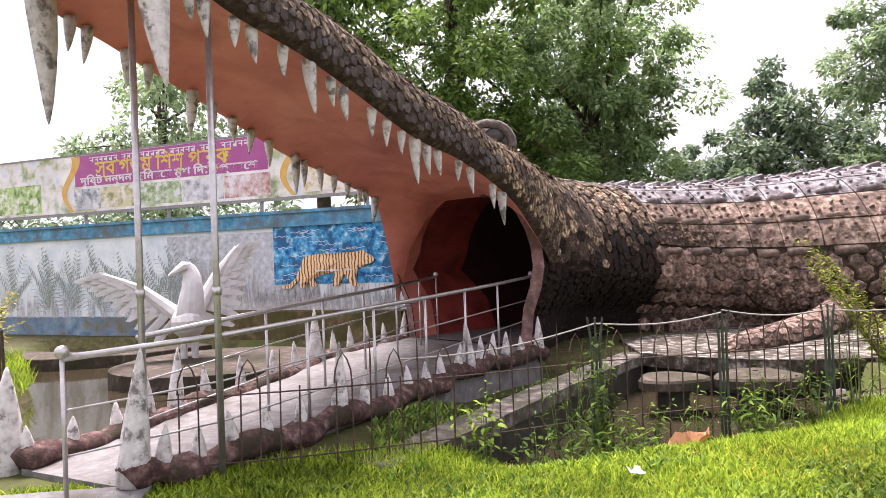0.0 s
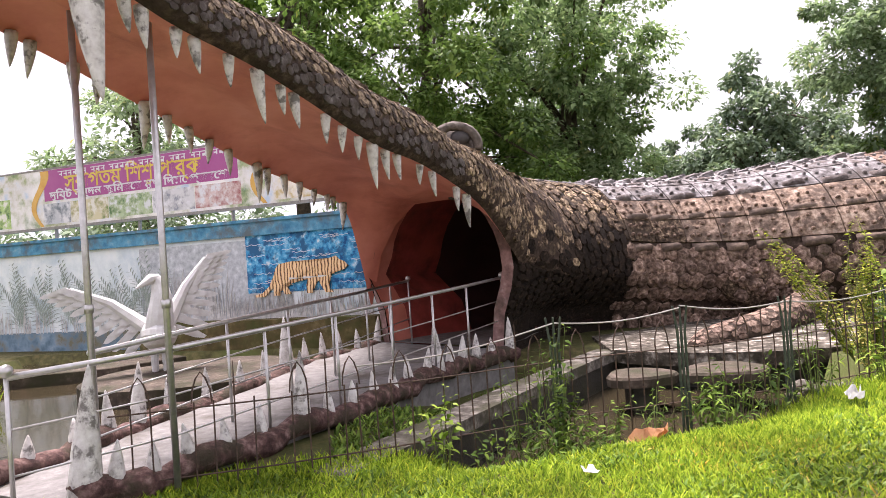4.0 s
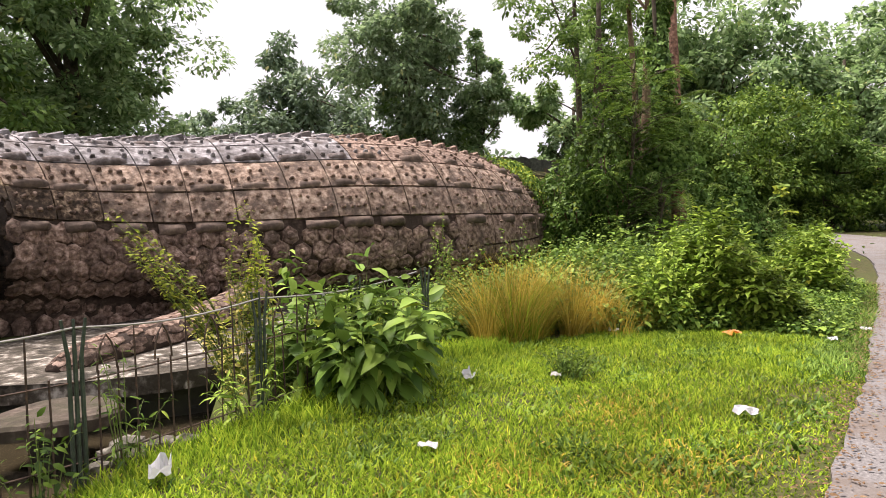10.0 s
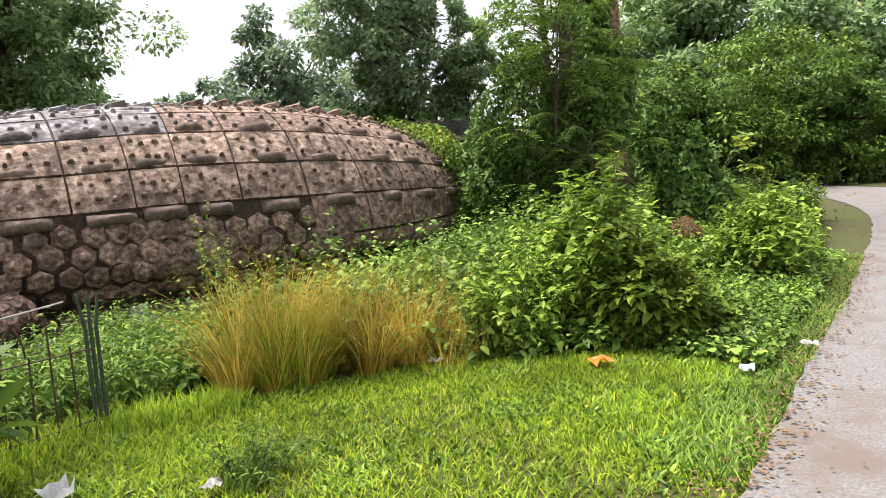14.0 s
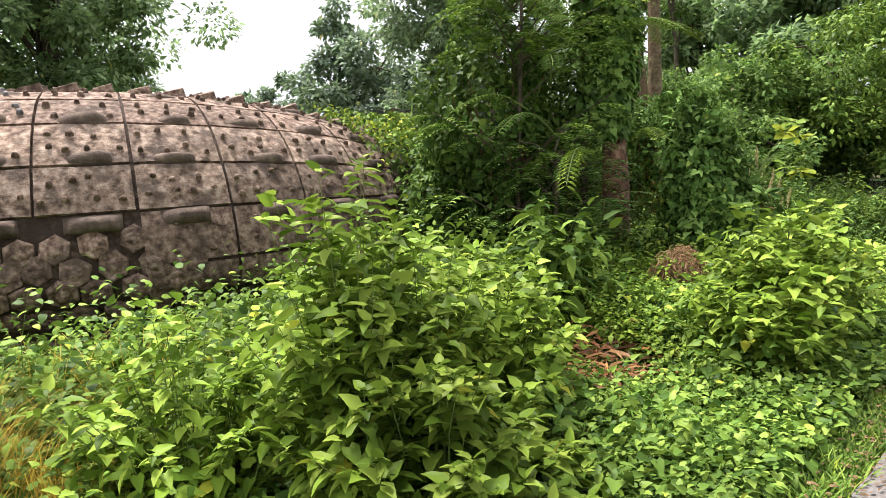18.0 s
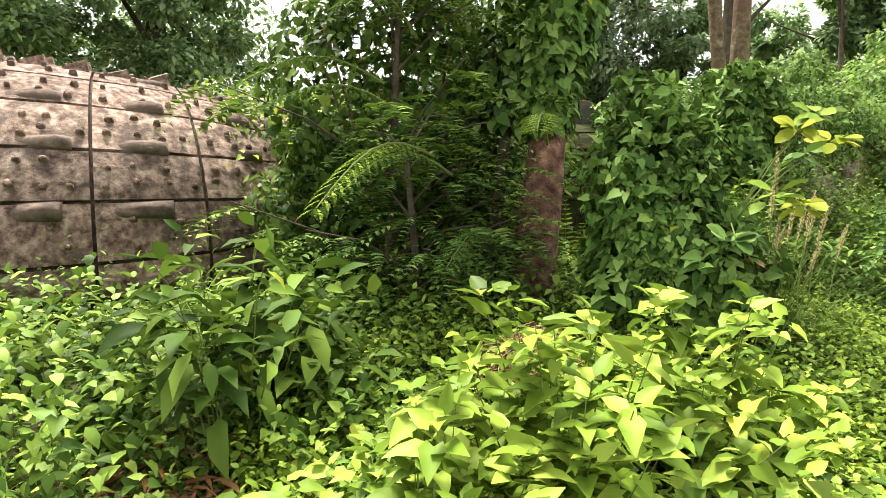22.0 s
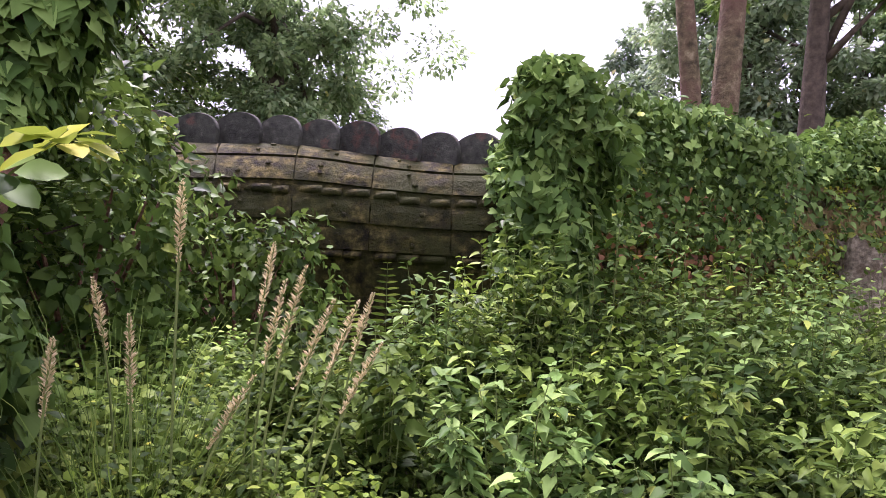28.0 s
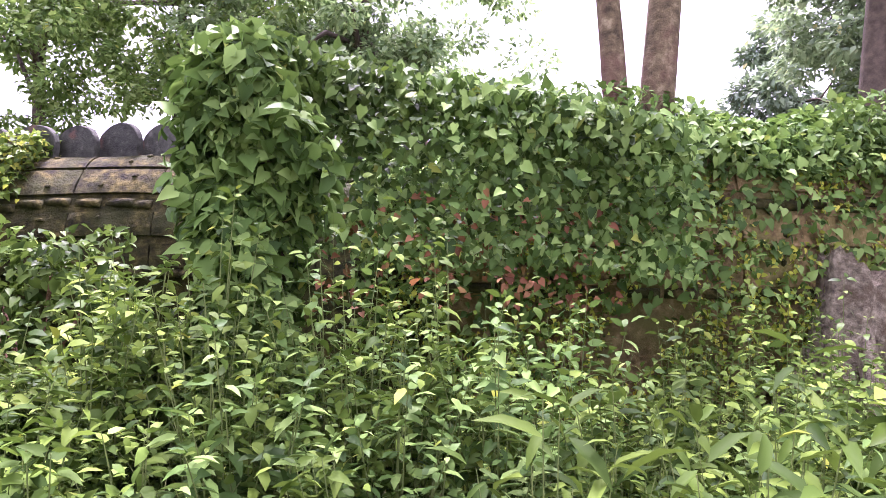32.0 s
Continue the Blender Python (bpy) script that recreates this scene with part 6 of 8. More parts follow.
for k, (wx, wy, wh, wr, wl, lab) in enumerate(((11.15, 5.5, 1.68, 0.42, 0.12, "tall light green weed on the bank"), (11.3, 5.95, 1.3, 0.36, 0.125, "tall light green weed on the bank"), (11.2, 5.0, 0.85, 0.42, 0.115, "leafy light green weed beside the path"), (11.1, 5.25, 1.05, 0.36, 0.115, "leafy light green weed beside the path"), (11.65, 4.9, 0.4, 0.3, 0.11, "low leafy light green weed beside the path"),
                                             (10.5, 5.95, 1.15, 0.5, 0.10, "leafy green weed on the bank"), (14.9, 5.7, 1.25, 0.55, 0.13, "leafy light green weed beside the path"), (15.5, 5.85, 1.15, 0.5, 0.12, "leafy light green weed beside the path"), (14.3, 5.45, 0.95, 0.5, 0.13, "leafy light green weed beside the path"), (12.05, 5.75, 1.1, 0.5, 0.115, "leafy green weed on the bank"), (12.6, 6.25, 1.05, 0.45, 0.11, "leafy green weed on the bank"), (11.65, 5.75, 1.45, 0.45, 0.12, "tall light green weed on the bank"), (11.75, 6.3, 1.4, 0.5, 0.115, "tall light green weed on the bank"), (12.35, 6.5, 1.25, 0.45, 0.115, "leafy green weed on the bank"))):
    shrub("tall_weed", wx, wy, wh, wr * 1.3, 52, 28, wl * 0.98, HEART, "weed", lab, 400 + k, 0.66, start=0.05, spread=0.4, droop=0.12)
shrub("tall_weed", 9.7, 7.6, 1.35, 0.5, 14, 18, 0.08, OVAL, "bush", "leafy creeper-covered weed below the body", 310, 0.6, start=0.04, spread=0.6)
shrub("rosette_shrub", 13.95, 7.35, 1.15, 0.7, 26, 11, 0.25, LONG, "rank", "dark glossy long-leaved shrub on the bank", 311, 0.42, start=0.3)
shrub("path_weed", 20.9, 7.7, 0.95, 0.55, 18, 14, 0.17, LONG, "bush", "light green long-leaved weed by the path", 314, 0.3)
shrub("path_weed", 21.6, 8.0, 1.05, 0.6, 18, 14, 0.17, LONG, "bush", "light green long-leaved weed by the path", 315, 0.3)
shrub("path_weed", 22.6, 8.8, 1.2, 0.55, 14, 12, 0.14, HEART, "weed", "pale heart-leaved weed by the path", 316, 0.8)
for k, (wx, wy, wh) in enumerate(((21.15, 7.75, 0.95), (21.9, 7.95, 1.2), (22.1, 8.9, 1.25), (23.0, 9.4, 1.2), (22.9, 8.5, 1.05), (23.7, 9.9, 1.1), (20.6, 7.6, 0.75), (24.3, 9.8, 0.9), (21.4, 8.4, 1.2))):
    shrub("path_weed", wx, wy, wh, 0.55, 20, 13, 0.19, LONG, "rank", "light green long-leaved weed by the path", 340 + k, 0.3, start=0.1, spread=0.6)
for k, (wx, wy, wh) in enumerate(((19.9, 9.35, 1.55), (20.45, 9.45, 1.6), (20.95, 9.6, 1.5), (21.5, 9.9, 1.4), (19.35, 9.3, 1.2), (18.9, 9.2, 1.0), (20.2, 8.95, 1.2), (20.8, 9.1, 1.15), (22.1, 10.3, 1.3))):
    shrub("leafy_weed", wx, wy, wh, 0.45, 26, 22, 0.095, OVAL, "vine" if k % 2 else "rank", "tall leafy green weed before the vine curtain", 360 + k, 0.5, start=0.08, spread=0.5, droop=0.15)
for k, (wx, wy, wh, m_) in enumerate(((18.6, 8.3, 0.75, "rank"), (19.1, 8.0, 0.8, "vine"), (19.5, 8.6, 1.0, "rank"), (19.0, 9.0, 0.95, "bush"), (19.45, 9.45, 1.35, "bush"), (19.25, 9.75, 1.3, "weed"), (20.0, 8.2, 0.85, "rank"), (20.35, 8.75, 1.1, "vine"), (20.85, 8.5, 0.95, "rank"),
                                       (20.6, 9.3, 1.45, "rank"), (21.2, 9.3, 1.4, "vine"), (21.7, 9.2, 1.25, "rank"), (21.1, 8.0, 0.85, "vine"), (21.8, 8.6, 1.0, "rank"), (22.3, 9.3, 1.15, "vine"), (22.6, 9.9, 1.2, "bush"), (18.2, 8.9, 0.7, "rank"), (19.7, 7.6, 0.6, "vine"), (20.5, 7.9, 0.75, "bush"), (22.9, 10.2, 1.1, "rank"))):
    shrub("leafy_weed", wx, wy, wh, 0.42, 24, 22, 0.098, HEART, m_, "leafy upright weed in front of the tail", 830 + k, 0.58, start=0.08, spread=0.5, droop=0.2)
for k, (wx, wy, wh) in enumerate(((23.5, 11.9, 1.45), (24.4, 12.25, 1.35), (25.2, 12.8, 1.35), (22.9, 11.2, 1.4), (26.0, 13.0, 1.3), (23.3, 12.5, 1.45), (24.6, 12.7, 1.3), (22.7, 12.1, 1.5))):
    shrub("leafy_weed", wx, wy, wh, 0.5, 24, 18, 0.10, OVAL, "bush", "leafy green weed before the stumps", 380 + k, 0.5, start=0.08, spread=0.8)
shrub("path_weed", 22.75, 8.0, 1.25, 0.4, 12, 10, 0.15, HEART, "weed", "pale heart-leaved weed by the path", 372, 0.85, start=0.2)
shrub("path_weed", 20.1, 8.5, 0.8, 0.6, 20, 14, 0.10, OVAL, "bush", "leafy weed before the tail", 317, 0.5)
shrub("golden_shrub", -5.5, 9.3, 1.9, 0.75, 46, 46, 0.085, OVAL, "amber", "yellow-green feathery shrub beside the pond", 318, 0.45)
shrub("golden_shrub", -6.7, 10.6, 1.4, 0.9, 40, 38, 0.085, OVAL, "amber", "yellow-green shrub beside the pond", 319, 0.45)
shrub("fence_weed", 1.35, 5.62, 1.3, 0.3, 14, 18, 0.08, OVAL, "rank", "climbing weed on the fence", 320, 0.5)
shrub("fence_weed", 1.3, 5.3, 0.5, 0.45, 18, 12, 0.12, LONG, "rank", "ferny weed at the fence foot", 321, 0.28)
shrub("fence_weed", 2.75, 5.62, 0.65, 0.4, 18, 12, 0.12, LONG, "rank", "ferny weed at the fence foot", 322, 0.25)
shrub("fence_weed", 0.1, 5.6, 0.35, 0.35, 9, 8, 0.10, OVAL, "yellow", "small yellow-green weed on the jaw", 323, 0.5)
shrub("fence_weed", 4.9, 6.18, 0.6, 0.5, 14, 10, 0.10, LONG, "weed", "pale ferny weed behind the fence", 324, 0.25)
for k, (wx, wy, wh, m_) in enumerate(((1.1, 5.6, 0.95, "rank"), (0.8, 5.48, 0.5, "rank"), (3.05, 5.8, 0.75, "rank"), (3.45, 5.86, 0.6, "rank"), (2.2, 5.66, 0.4, "rank"), (0.35, 5.38, 0.5, "weed"), (3.95, 5.95, 0.8, "rank"), (1.75, 5.68, 0.55, "rank"))):
    shrub("fence_weed", wx, wy, wh + (0.2 if wx < 3 else 0), 0.3, 9, 12, 0.085, OVAL if k % 2 else LONG, m_, "leafy weed at the fence foot", 326 + k, 0.45 if k % 2 else 0.25, start=0.1)
# rough weeds behind the fence beyond the pond
r_ = np.random.default_rng(207)
NOOK = [(5.5, 6.75), (8.3, 7.35), (8.9, 8.6), (8.3, 10.0), (7.2, 8.9), (6.6, 8.1), (5.8, 7.8)]
x, y = r_.uniform(5.4, 9.0, 4200), r_.uniform(6.7, 10.0, 4200)
ok = np.array([in_poly(p, q, NOOK) for p, q in zip(x, y)])
x, y = x[ok], y[ok]
L, S = stems(r_, x, y, gz(x, y) - 0.02, r_.uniform(0.15, 0.6, len(x)), 10, 0.10, LONG, 0.35, 0.3)
ob = stuff(npmesh("weeds", *L, L_["bush"]), "ferny green weeds behind the fence", "weeds")
npmesh("stems", *S, M["stem"], ob)
shrub("dry_weed", 7.6, 5.3, 0.3, 0.38, 40, 10, 0.07, LONG, "rank", "small grey-green weed tuft on the lawn", 325, 0.25)


def grass_tuft(name, x, y, h, r, n, m, label, seed, width=0.0045):
    g = np.random.default_rng(seed)
    a, q = g.uniform(0, 6.28, n), r * np.sqrt(g.random(n))
    X, Y = x + np.cos(a) * q * 0.8, y + np.sin(a) * q * 0.8
    D = np.stack([np.cos(a) * q / r * 0.3, np.sin(a) * q / r * 0.3, np.ones(n)], 1) + g.normal(size=(n, 3)) * 0.2 + np.array([g.normal() * 0.15, g.normal() * 0.1, 0])
    U = np.stack([-np.cos(a), -np.sin(a), 0.3 + 0 * a], 1)
    t = thing(name, label, "grass tuft", at=(x, y, ground_z(x, y)))
    v, f = leaf_arrays(np.stack([X, Y, gz(X, Y)], 1), D, U, h * g.uniform(0.35, 1.1, n), np.full(n, width) * g.uniform(0.6, 1.2, n), ARCH)
    npmesh("foliage", v, f, L_[m], t)
    return t


for k, (tx_, ty_, th_) in enumerate(((8.45, 7.05, 1.0), (8.62, 6.9, 1.08), (8.8, 7.0, 0.9), (9.0, 6.82, 0.95), (9.15, 6.75, 1.0), (8.3, 6.95, 0.75), (8.75, 6.65, 0.8), (9.35, 6.5, 0.95), (9.55, 6.35, 0.85), (9.75, 6.4, 0.6), (9.2, 6.4, 0.7), (10.0, 6.3, 0.5), (8.55, 6.75, 1.15))):
    grass_tuft("golden_grass", tx_, ty_, th_ * 1.02, 0.18, 250, "gold", "golden dry grass clump at the lawn edge", 410 + k, 0.006)
for k, (tx_, ty_, th_) in enumerate(((9.9, 6.35, 0.6), (10.2, 6.75, 0.7), (9.6, 6.0, 0.5), (10.45, 7.2, 0.85), (9.95, 7.3, 0.9), (10.1, 6.05, 0.5), (11.0, 7.4, 0.75), (9.55, 6.6, 0.8))):
    grass_tuft("golden_grass", tx_, ty_, th_, 0.28, 90, "gold", "golden dry grass straggling through the weeds", 440 + k, 0.006)
grass_tuft("green_tuft", 8.75, 6.85, 0.8, 0.45, 900, "grass", "long green grass among the golden clump", 406, 0.006)
grass_tuft("green_tuft", 16.3, 6.35, 0.4, 0.35, 500, "grass", "arching green grass tuft among the weeds", 404, 0.006)
grass_tuft("green_tuft", 17.7, 7.6, 0.9, 0.5, 320, "bush", "tall thin grass below the seed heads", 405, 0.0045)


def seed_grass(x, y, z, h, lean, seed):
    """A grass stalk with a fluffy seed head."""
    g = np.random.default_rng(seed)
    t = thing("seed_stalk", "dry pinkish-tan grass seed head on a thin stalk", "grass", "seed grass", at=(x, y, ground_z(x, y)))
    bm = bmesh.new()
    pts = [Vector((x + lean[0] * f * f, y + lean[1] * f * f, ground_z(x, y) + z * f)) for f in np.linspace(0, 1, 6)]
    tube(bm, pts, [0.005] * 5 + [0.003], 4)
    part("stalk", bm, M["stem"], t)
    n = 190
    f = g.random(n)
    d = (pts[-1] - pts[-2]).normalized()
    c = np.array(pts[-1])[None] - np.array(d)[None] * (h * (1 - f))[:, None]
    a = g.uniform(0, 6.28, n)
    R = np.stack([np.cos(a), np.sin(a), 0.9 + 0 * a], 1)
    v, fc = leaf_arrays(c, R, g.normal(size=(n, 3)), 0.024 * np.sin(np.pi * np.clip(f, 0.1, 0.97)) + 0.010, np.full(n, 0.006), OVAL)
    npmesh("seed_head", v, fc, L_["seed"], t)


for k, (x, y, z, h, lx, ly) in enumerate([(17.85, 7.75, 1.72, 0.30, 0.02, 0.0), (17.75, 7.65, 1.25, 0.34, 0.0, -0.05), (18.15, 7.8, 1.42, 0.36, 0.16, 0.0), (18.2, 7.75, 1.3, 0.36, 0.22, 0.02), (18.1, 7.9, 1.36, 0.34, 0.12, 0.0), (18.3, 7.95, 1.28, 0.34, 0.2, 0.0), (17.95, 7.6, 1.05, 0.3, 0.22, 0.0), (17.5, 7.5, 1.2, 0.28, 0.1, -0.1), (18.35, 7.7, 1.15, 0.3, 0.25, 0.05), (18.05, 8.0, 1.5, 0.3, 0.1, 0.05), (17.6, 7.9, 1.35, 0.28, -0.1, 0.0), (18.4, 8.1, 1.3, 0.3, 0.15, 0.0), (15.95, 6.0, 0.0, 0.0, 0, 0)][:12]):
    seed_grass(x, y, z - ground_z(x, y), h, (lx, ly), 500 + k)


def leaf_spray(name, centre, d, n, leaf, m, label, seed, stem_from):
    """A twig with a whorl of big leaves at its tip."""
    g = np.random.default_rng(seed)
    c = np.array(centre)
    t = thing(name, label, "shrub branch", at=stem_from)
    bm = bmesh.new()
    tube(bm, [stem_from, tuple((np.array(stem_from) + c) / 2 + np.array([0, 0, 0.06])), tuple(c)], [0.007, 0.005, 0.003], 5)
    part("twig", bm, M["stem"], t)
    a = np.arange(n) * 2.4 + g.normal(size=n) * 0.2
    D = np.stack([np.cos(a), np.sin(a), g.uniform(-0.7, 0.5, n)], 1) + np.array(d) * 0.5
    s = leaf * g.uniform(0.7, 1.15, n)
    v, f = leaf_arrays(c + unit(D) * 0.03 - np.array(d) * g.random(n)[:, None] * 0.15, D, np.stack([0 * a, 0 * a - 0.5, 1 + 0 * a], 1) + g.normal(size=(n, 3)) * 0.3, s, s * 0.62, ROUND)
    npmesh("foliage", v, f, L_[m], t)


for k, (c, n, m) in enumerate([((17.76, 7.12, 1.80), 10, "yellow"), ((17.45, 7.0, 1.95), 11, "weed"), ((17.3, 7.0, 1.85), 9, "yellow"), ((17.0, 6.68, 1.40), 11, "yellow"), ((16.85, 6.75, 1.45), 8, "weed"), ((17.55, 7.2, 1.7), 9, "vine"), ((16.7, 6.9, 1.2), 8, "vine")]):
    leaf_spray("leaf_spray", c, (0.3, -0.2, 0.3), n + 3, 0.135, m, "branch tip with large yellow-green leaves", 520 + k, (17.05, 7.35, 1.2))
leaf_spray("leaf_spray", (17.05, 7.12, 1.0), (0, -0.3, -0.4), 4, 0.08, "red", "dry red-brown hanging leaves", 530, (17.05, 7.3, 1.1))


# feathery compound leaves
def frond(g, p, d, length, pairs=11, leaf=0.10, droop=0.5):
    d = np.array(d, float)
    d /= np.linalg.norm(d)
    f = np.linspace(0.15, 1, pairs)
    side = np.cross([0, 0, 1.0], d)
    side /= max(1e-6, np.linalg.norm(side))
    pts = np.array(p) + d[None] * (f * length)[:, None] - np.array([0, 0, 1.0])[None] * (droop * length * f ** 2)[:, None]
    P = np.repeat(pts, 2, axis=0)
    sg = np.tile([1, -1], pairs)
    D = side[None] * sg[:, None] + d[None] * 0.45 + g.normal(size=(2 * pairs, 3)) * 0.07
    s = np.repeat(leaf * np.sin(np.clip(f, 0.15, 0.93) * np.pi * 0.9 + 0.2), 2)
    return leaf_arrays(P, D, np.tile([0, 0, 1.0], (2 * pairs, 1)) + g.normal(size=(2 * pairs, 3)) * 0.1, s, s * 0.28, OVAL)


def feathery_tree(name, x, y, h, r, z0, n, label, seed, m="bush", trunk=0.04, leaf=0.11, flen=0.5, lean=(0, 0)):
    g = np.random.default_rng(seed)
    t = thing(name, label, "tree", at=(x, y, ground_z(x, y)))
    ch, bm = [], bmesh.new()
    base = Vector((x, y, ground_z(x, y) - 0.05))
    tube(bm, [base, (x + lean[0] * 0.4, y + lean[1] * 0.4, h * 0.4), (x + lean[0], y + lean[1], h * 0.85)], [trunk, trunk * 0.8, trunk * 0.4], 7)
    part("trunk", bm, M["bark_far"], t, smooth=True)
    bl = bmesh.new()
    for k in range(max(6, n // 9)):
        a = g.uniform(0, 6.28)
        zz = z0 + (h - z0) * g.random()
        rr = r * math.sqrt(g.random()) * (1.1 - 0.4 * (zz - z0) / (h - z0))
        e = Vector((x + lean[0] * zz / h + math.cos(a) * rr, y + lean[1] * zz / h + math.sin(a) * rr, zz))
        s = Vector((x + lean[0] * zz / h * 0.7, y + lean[1] * zz / h * 0.7, max(0.3, zz - 0.5 * rr)))
        tube(bl, [s, s.lerp(e, 0.5) + Vector((0, 0, 0.1)), e], [trunk * 0.35, trunk * 0.22, 0.006], 4)
        for q in range(9):
            b = a + g.normal() * 1.1
            o = s.lerp(e, g.uniform(0.35, 1.0))
            ch.append(frond(g, o, (math.cos(b), math.sin(b), g.uniform(-0.15, 0.45)), flen * g.uniform(0.6, 1.2), 11, leaf * g.uniform(0.8, 1.1)))
    part("branch", bl, M["bark_far"], t)
    npmesh("crown", *joined(ch), L_[m], t)
    return t


feathery_tree("feathery_tree", 15.3, 9.4, 4.7, 1.5, 1.3, 400, "young feathery-leaved tree beside the vine trunk", 601, "bush", leaf=0.14, flen=0.65, lean=(0.2, -0.2))
feathery_tree("feathery_tree", 15.5, 9.0, 2.1, 0.9, 0.8, 130, "low feathery-leaved sapling in the shade", 602, "vine", 0.04, 0.12, 0.6, (-0.3, -0.6))


def big_frond(base, tip, m, seed, leaf=0.055, pin=0.26):
    """One twice-feathered leaf: paired feathers along an arched midrib."""
    g = np.random.default_rng(seed)
    b, e = np.array(base, float), np.array(tip, float)
    t = thing("feather_leaf", "large twice-feathered leaf arching over the weeds", "leaf", "feather leaves", at=base)
    d = e - b
    L = np.linalg.norm(d)
    side = np.cross([0, 0, 1.0], d / L)
    pts = [tuple(b + d * f + np.array([0, 0, 0.18 * L * math.sin(math.pi * f)])) for f in np.linspace(0, 1, 8)]
    for f in np.linspace(0.2, 1, 17):
        o = b + d * f + np.array([0, 0, 0.18 * L * math.sin(math.pi * f)])
        for sg in (-1, 1):
            ob = npmesh("pinna", *frond(g, o, side * sg + d / L * 0.7 + np.array([0, 0, -0.08]), pin * (1.2 - 0.6 * f) * g.uniform(0.9, 1.1), 19, leaf, 0.35), L_[m], t)
            ob["kind"] = "stuff"
    bm = bmesh.new()
    tube(bm, pts, list(np.linspace(0.012, 0.004, 8)), 5)
    part("midrib", bm, M["stem"], t)


for k, (b, e, m) in enumerate((((15.3, 8.1, 1.72), (14.41, 7.5, 1.42), "weed"), ((15.5, 8.3, 1.6), (14.6, 7.75, 1.5), "vine"), ((16.2, 8.2, 1.8), (15.75, 7.5, 1.85), "weed"), ((15.3, 8.6, 2.0), (14.2, 8.2, 2.0), "vine"), ((15.2, 8.9, 2.3), (14.2, 8.9, 2.3), "bush"), ((15.4, 8.7, 2.6), (14.7, 7.9, 2.6), "vine"), ((15.4, 9.0, 3.0), (15.0, 8.0, 3.1), "tree2"), ((16.0, 8.5, 1.1), (15.3, 7.9, 1.0), "vine"))):
    big_frond(b, e, m, 690 + k, 0.032, 0.20)
for k, (b, e, m) in enumerate((((16.7, 8.95, 3.25), (17.45, 8.25, 3.15), "weed"), ((16.75, 9.0, 3.4), (17.7, 8.9, 3.2), "bush"), ((16.6, 8.9, 3.5), (15.9, 8.0, 3.45), "weed"), ((16.6, 8.9, 3.2), (16.6, 7.9, 3.1), "bush"), ((16.4, 9.0, 4.0), (15.5, 8.3, 4.1), "bush"), ((15.6, 9.2, 3.5), (14.5, 8.7, 3.4), "weed"), ((16.7, 9.0, 3.8), (17.2, 8.2, 3.9), "bush"))):
    big_frond(b, e, m, 710 + k, 0.045, 0.30)

# the leaning trunk with its vine sleeve
vt = thing("vine_tree", "leaning reddish-brown tree trunk sleeved in heart-leaved vine", "tree", at=(16.3, 8.6, 0.3))
tp = [Vector((16.08 + 0.27 * z + 0.03 * math.sin(2 * z), 8.55 + 0.17 * z, z)) for z in (0.1, 0.5, 0.9, 1.4, 1.9, 2.6, 3.4, 4.4, 5.6, 7.2, 9.0, 11.0)]
bm = bmesh.new()
tube(bm, tp, [0.26, 0.20, 0.175, 0.16, 0.145, 0.125, 0.105, 0.10, 0.095, 0.09, 0.08, 0.05], 14)
for v in bm.verts:
    v.co += Vector((noise.noise(v.co * 6), noise.noise(v.co * 6 + Vector((5, 0, 0))), 0)) * 0.02
part("trunk", bm, M["bark"], vt, smooth=True)
bm = bmesh.new()
tube(bm, [(16.0, 9.0, 0.1), (16.15, 9.05, 1.0), (16.35, 9.15, 2.2), (16.55, 9.3, 4.0), (16.7, 9.5, 6.0), (16.7, 9.7, 9.0)], [0.06, 0.055, 0.05, 0.05, 0.045, 0.03], 9)
part("second_trunk", bm, M["bark_far"], vt, "darker second trunk", smooth=True)
g = np.random.default_rng(611)
n = 3600
z = 1.95 + 1.75 * g.random(n) ** 0.9
a = g.uniform(0, 6.28, n)
rr = (0.17 + 0.25 * np.exp(-((z - 3.2) / 1.1) ** 2)) * np.sqrt(0.35 + 0.65 * g.random(n))
P = np.stack([16.02 + 0.26 * z + np.cos(a) * rr, 8.6 + 0.17 * z + np.sin(a) * rr, z], 1)
D = np.stack([np.cos(a) * 0.5, np.sin(a) * 0.5, -0.8 + 0 * a], 1) + g.normal(size=(n, 3)) * 0.5
U = np.stack([np.cos(a), np.sin(a), 0.5 + 0 * a], 1) + g.normal(size=(n, 3)) * 0.2
s = 0.112 * g.uniform(0.6, 1.25, n)
npmesh("vine", *leaf_arrays(P, D, U, s, s * 0.85, HEART), L_["vine"], vt, "heart-leaved climbing vine")
n = 5200
z = 2.0 + 6.0 * g.random(n)
a = g.uniform(0, 6.28, n)
rr = (0.10 + 0.16 * g.random(n)) * (1 + 0.5 * np.sin(z * 2.3 + a))
two = (g.random(n) < 0.55) | (z > 3.6)
P = np.stack([np.where(two, 16.0 + 0.155 * z, 16.02 + 0.26 * z) + np.cos(a) * rr, np.where(two, 8.95 + 0.09 * z, 8.6 + 0.17 * z) + np.sin(a) * rr, z], 1)
D = np.stack([np.cos(a) * 0.5, np.sin(a) * 0.5, -0.8 + 0 * a], 1) + g.normal(size=(n, 3)) * 0.5
U = np.stack([np.cos(a), np.sin(a), 0.5 + 0 * a], 1) + g.normal(size=(n, 3)) * 0.2
s = 0.11 * g.uniform(0.6, 1.25, n)
npmesh("vine", *leaf_arrays(P, D, U, s, s * 0.85, HEART), L_["vine"], vt, "heart-leaved climbing vine on both trunks")
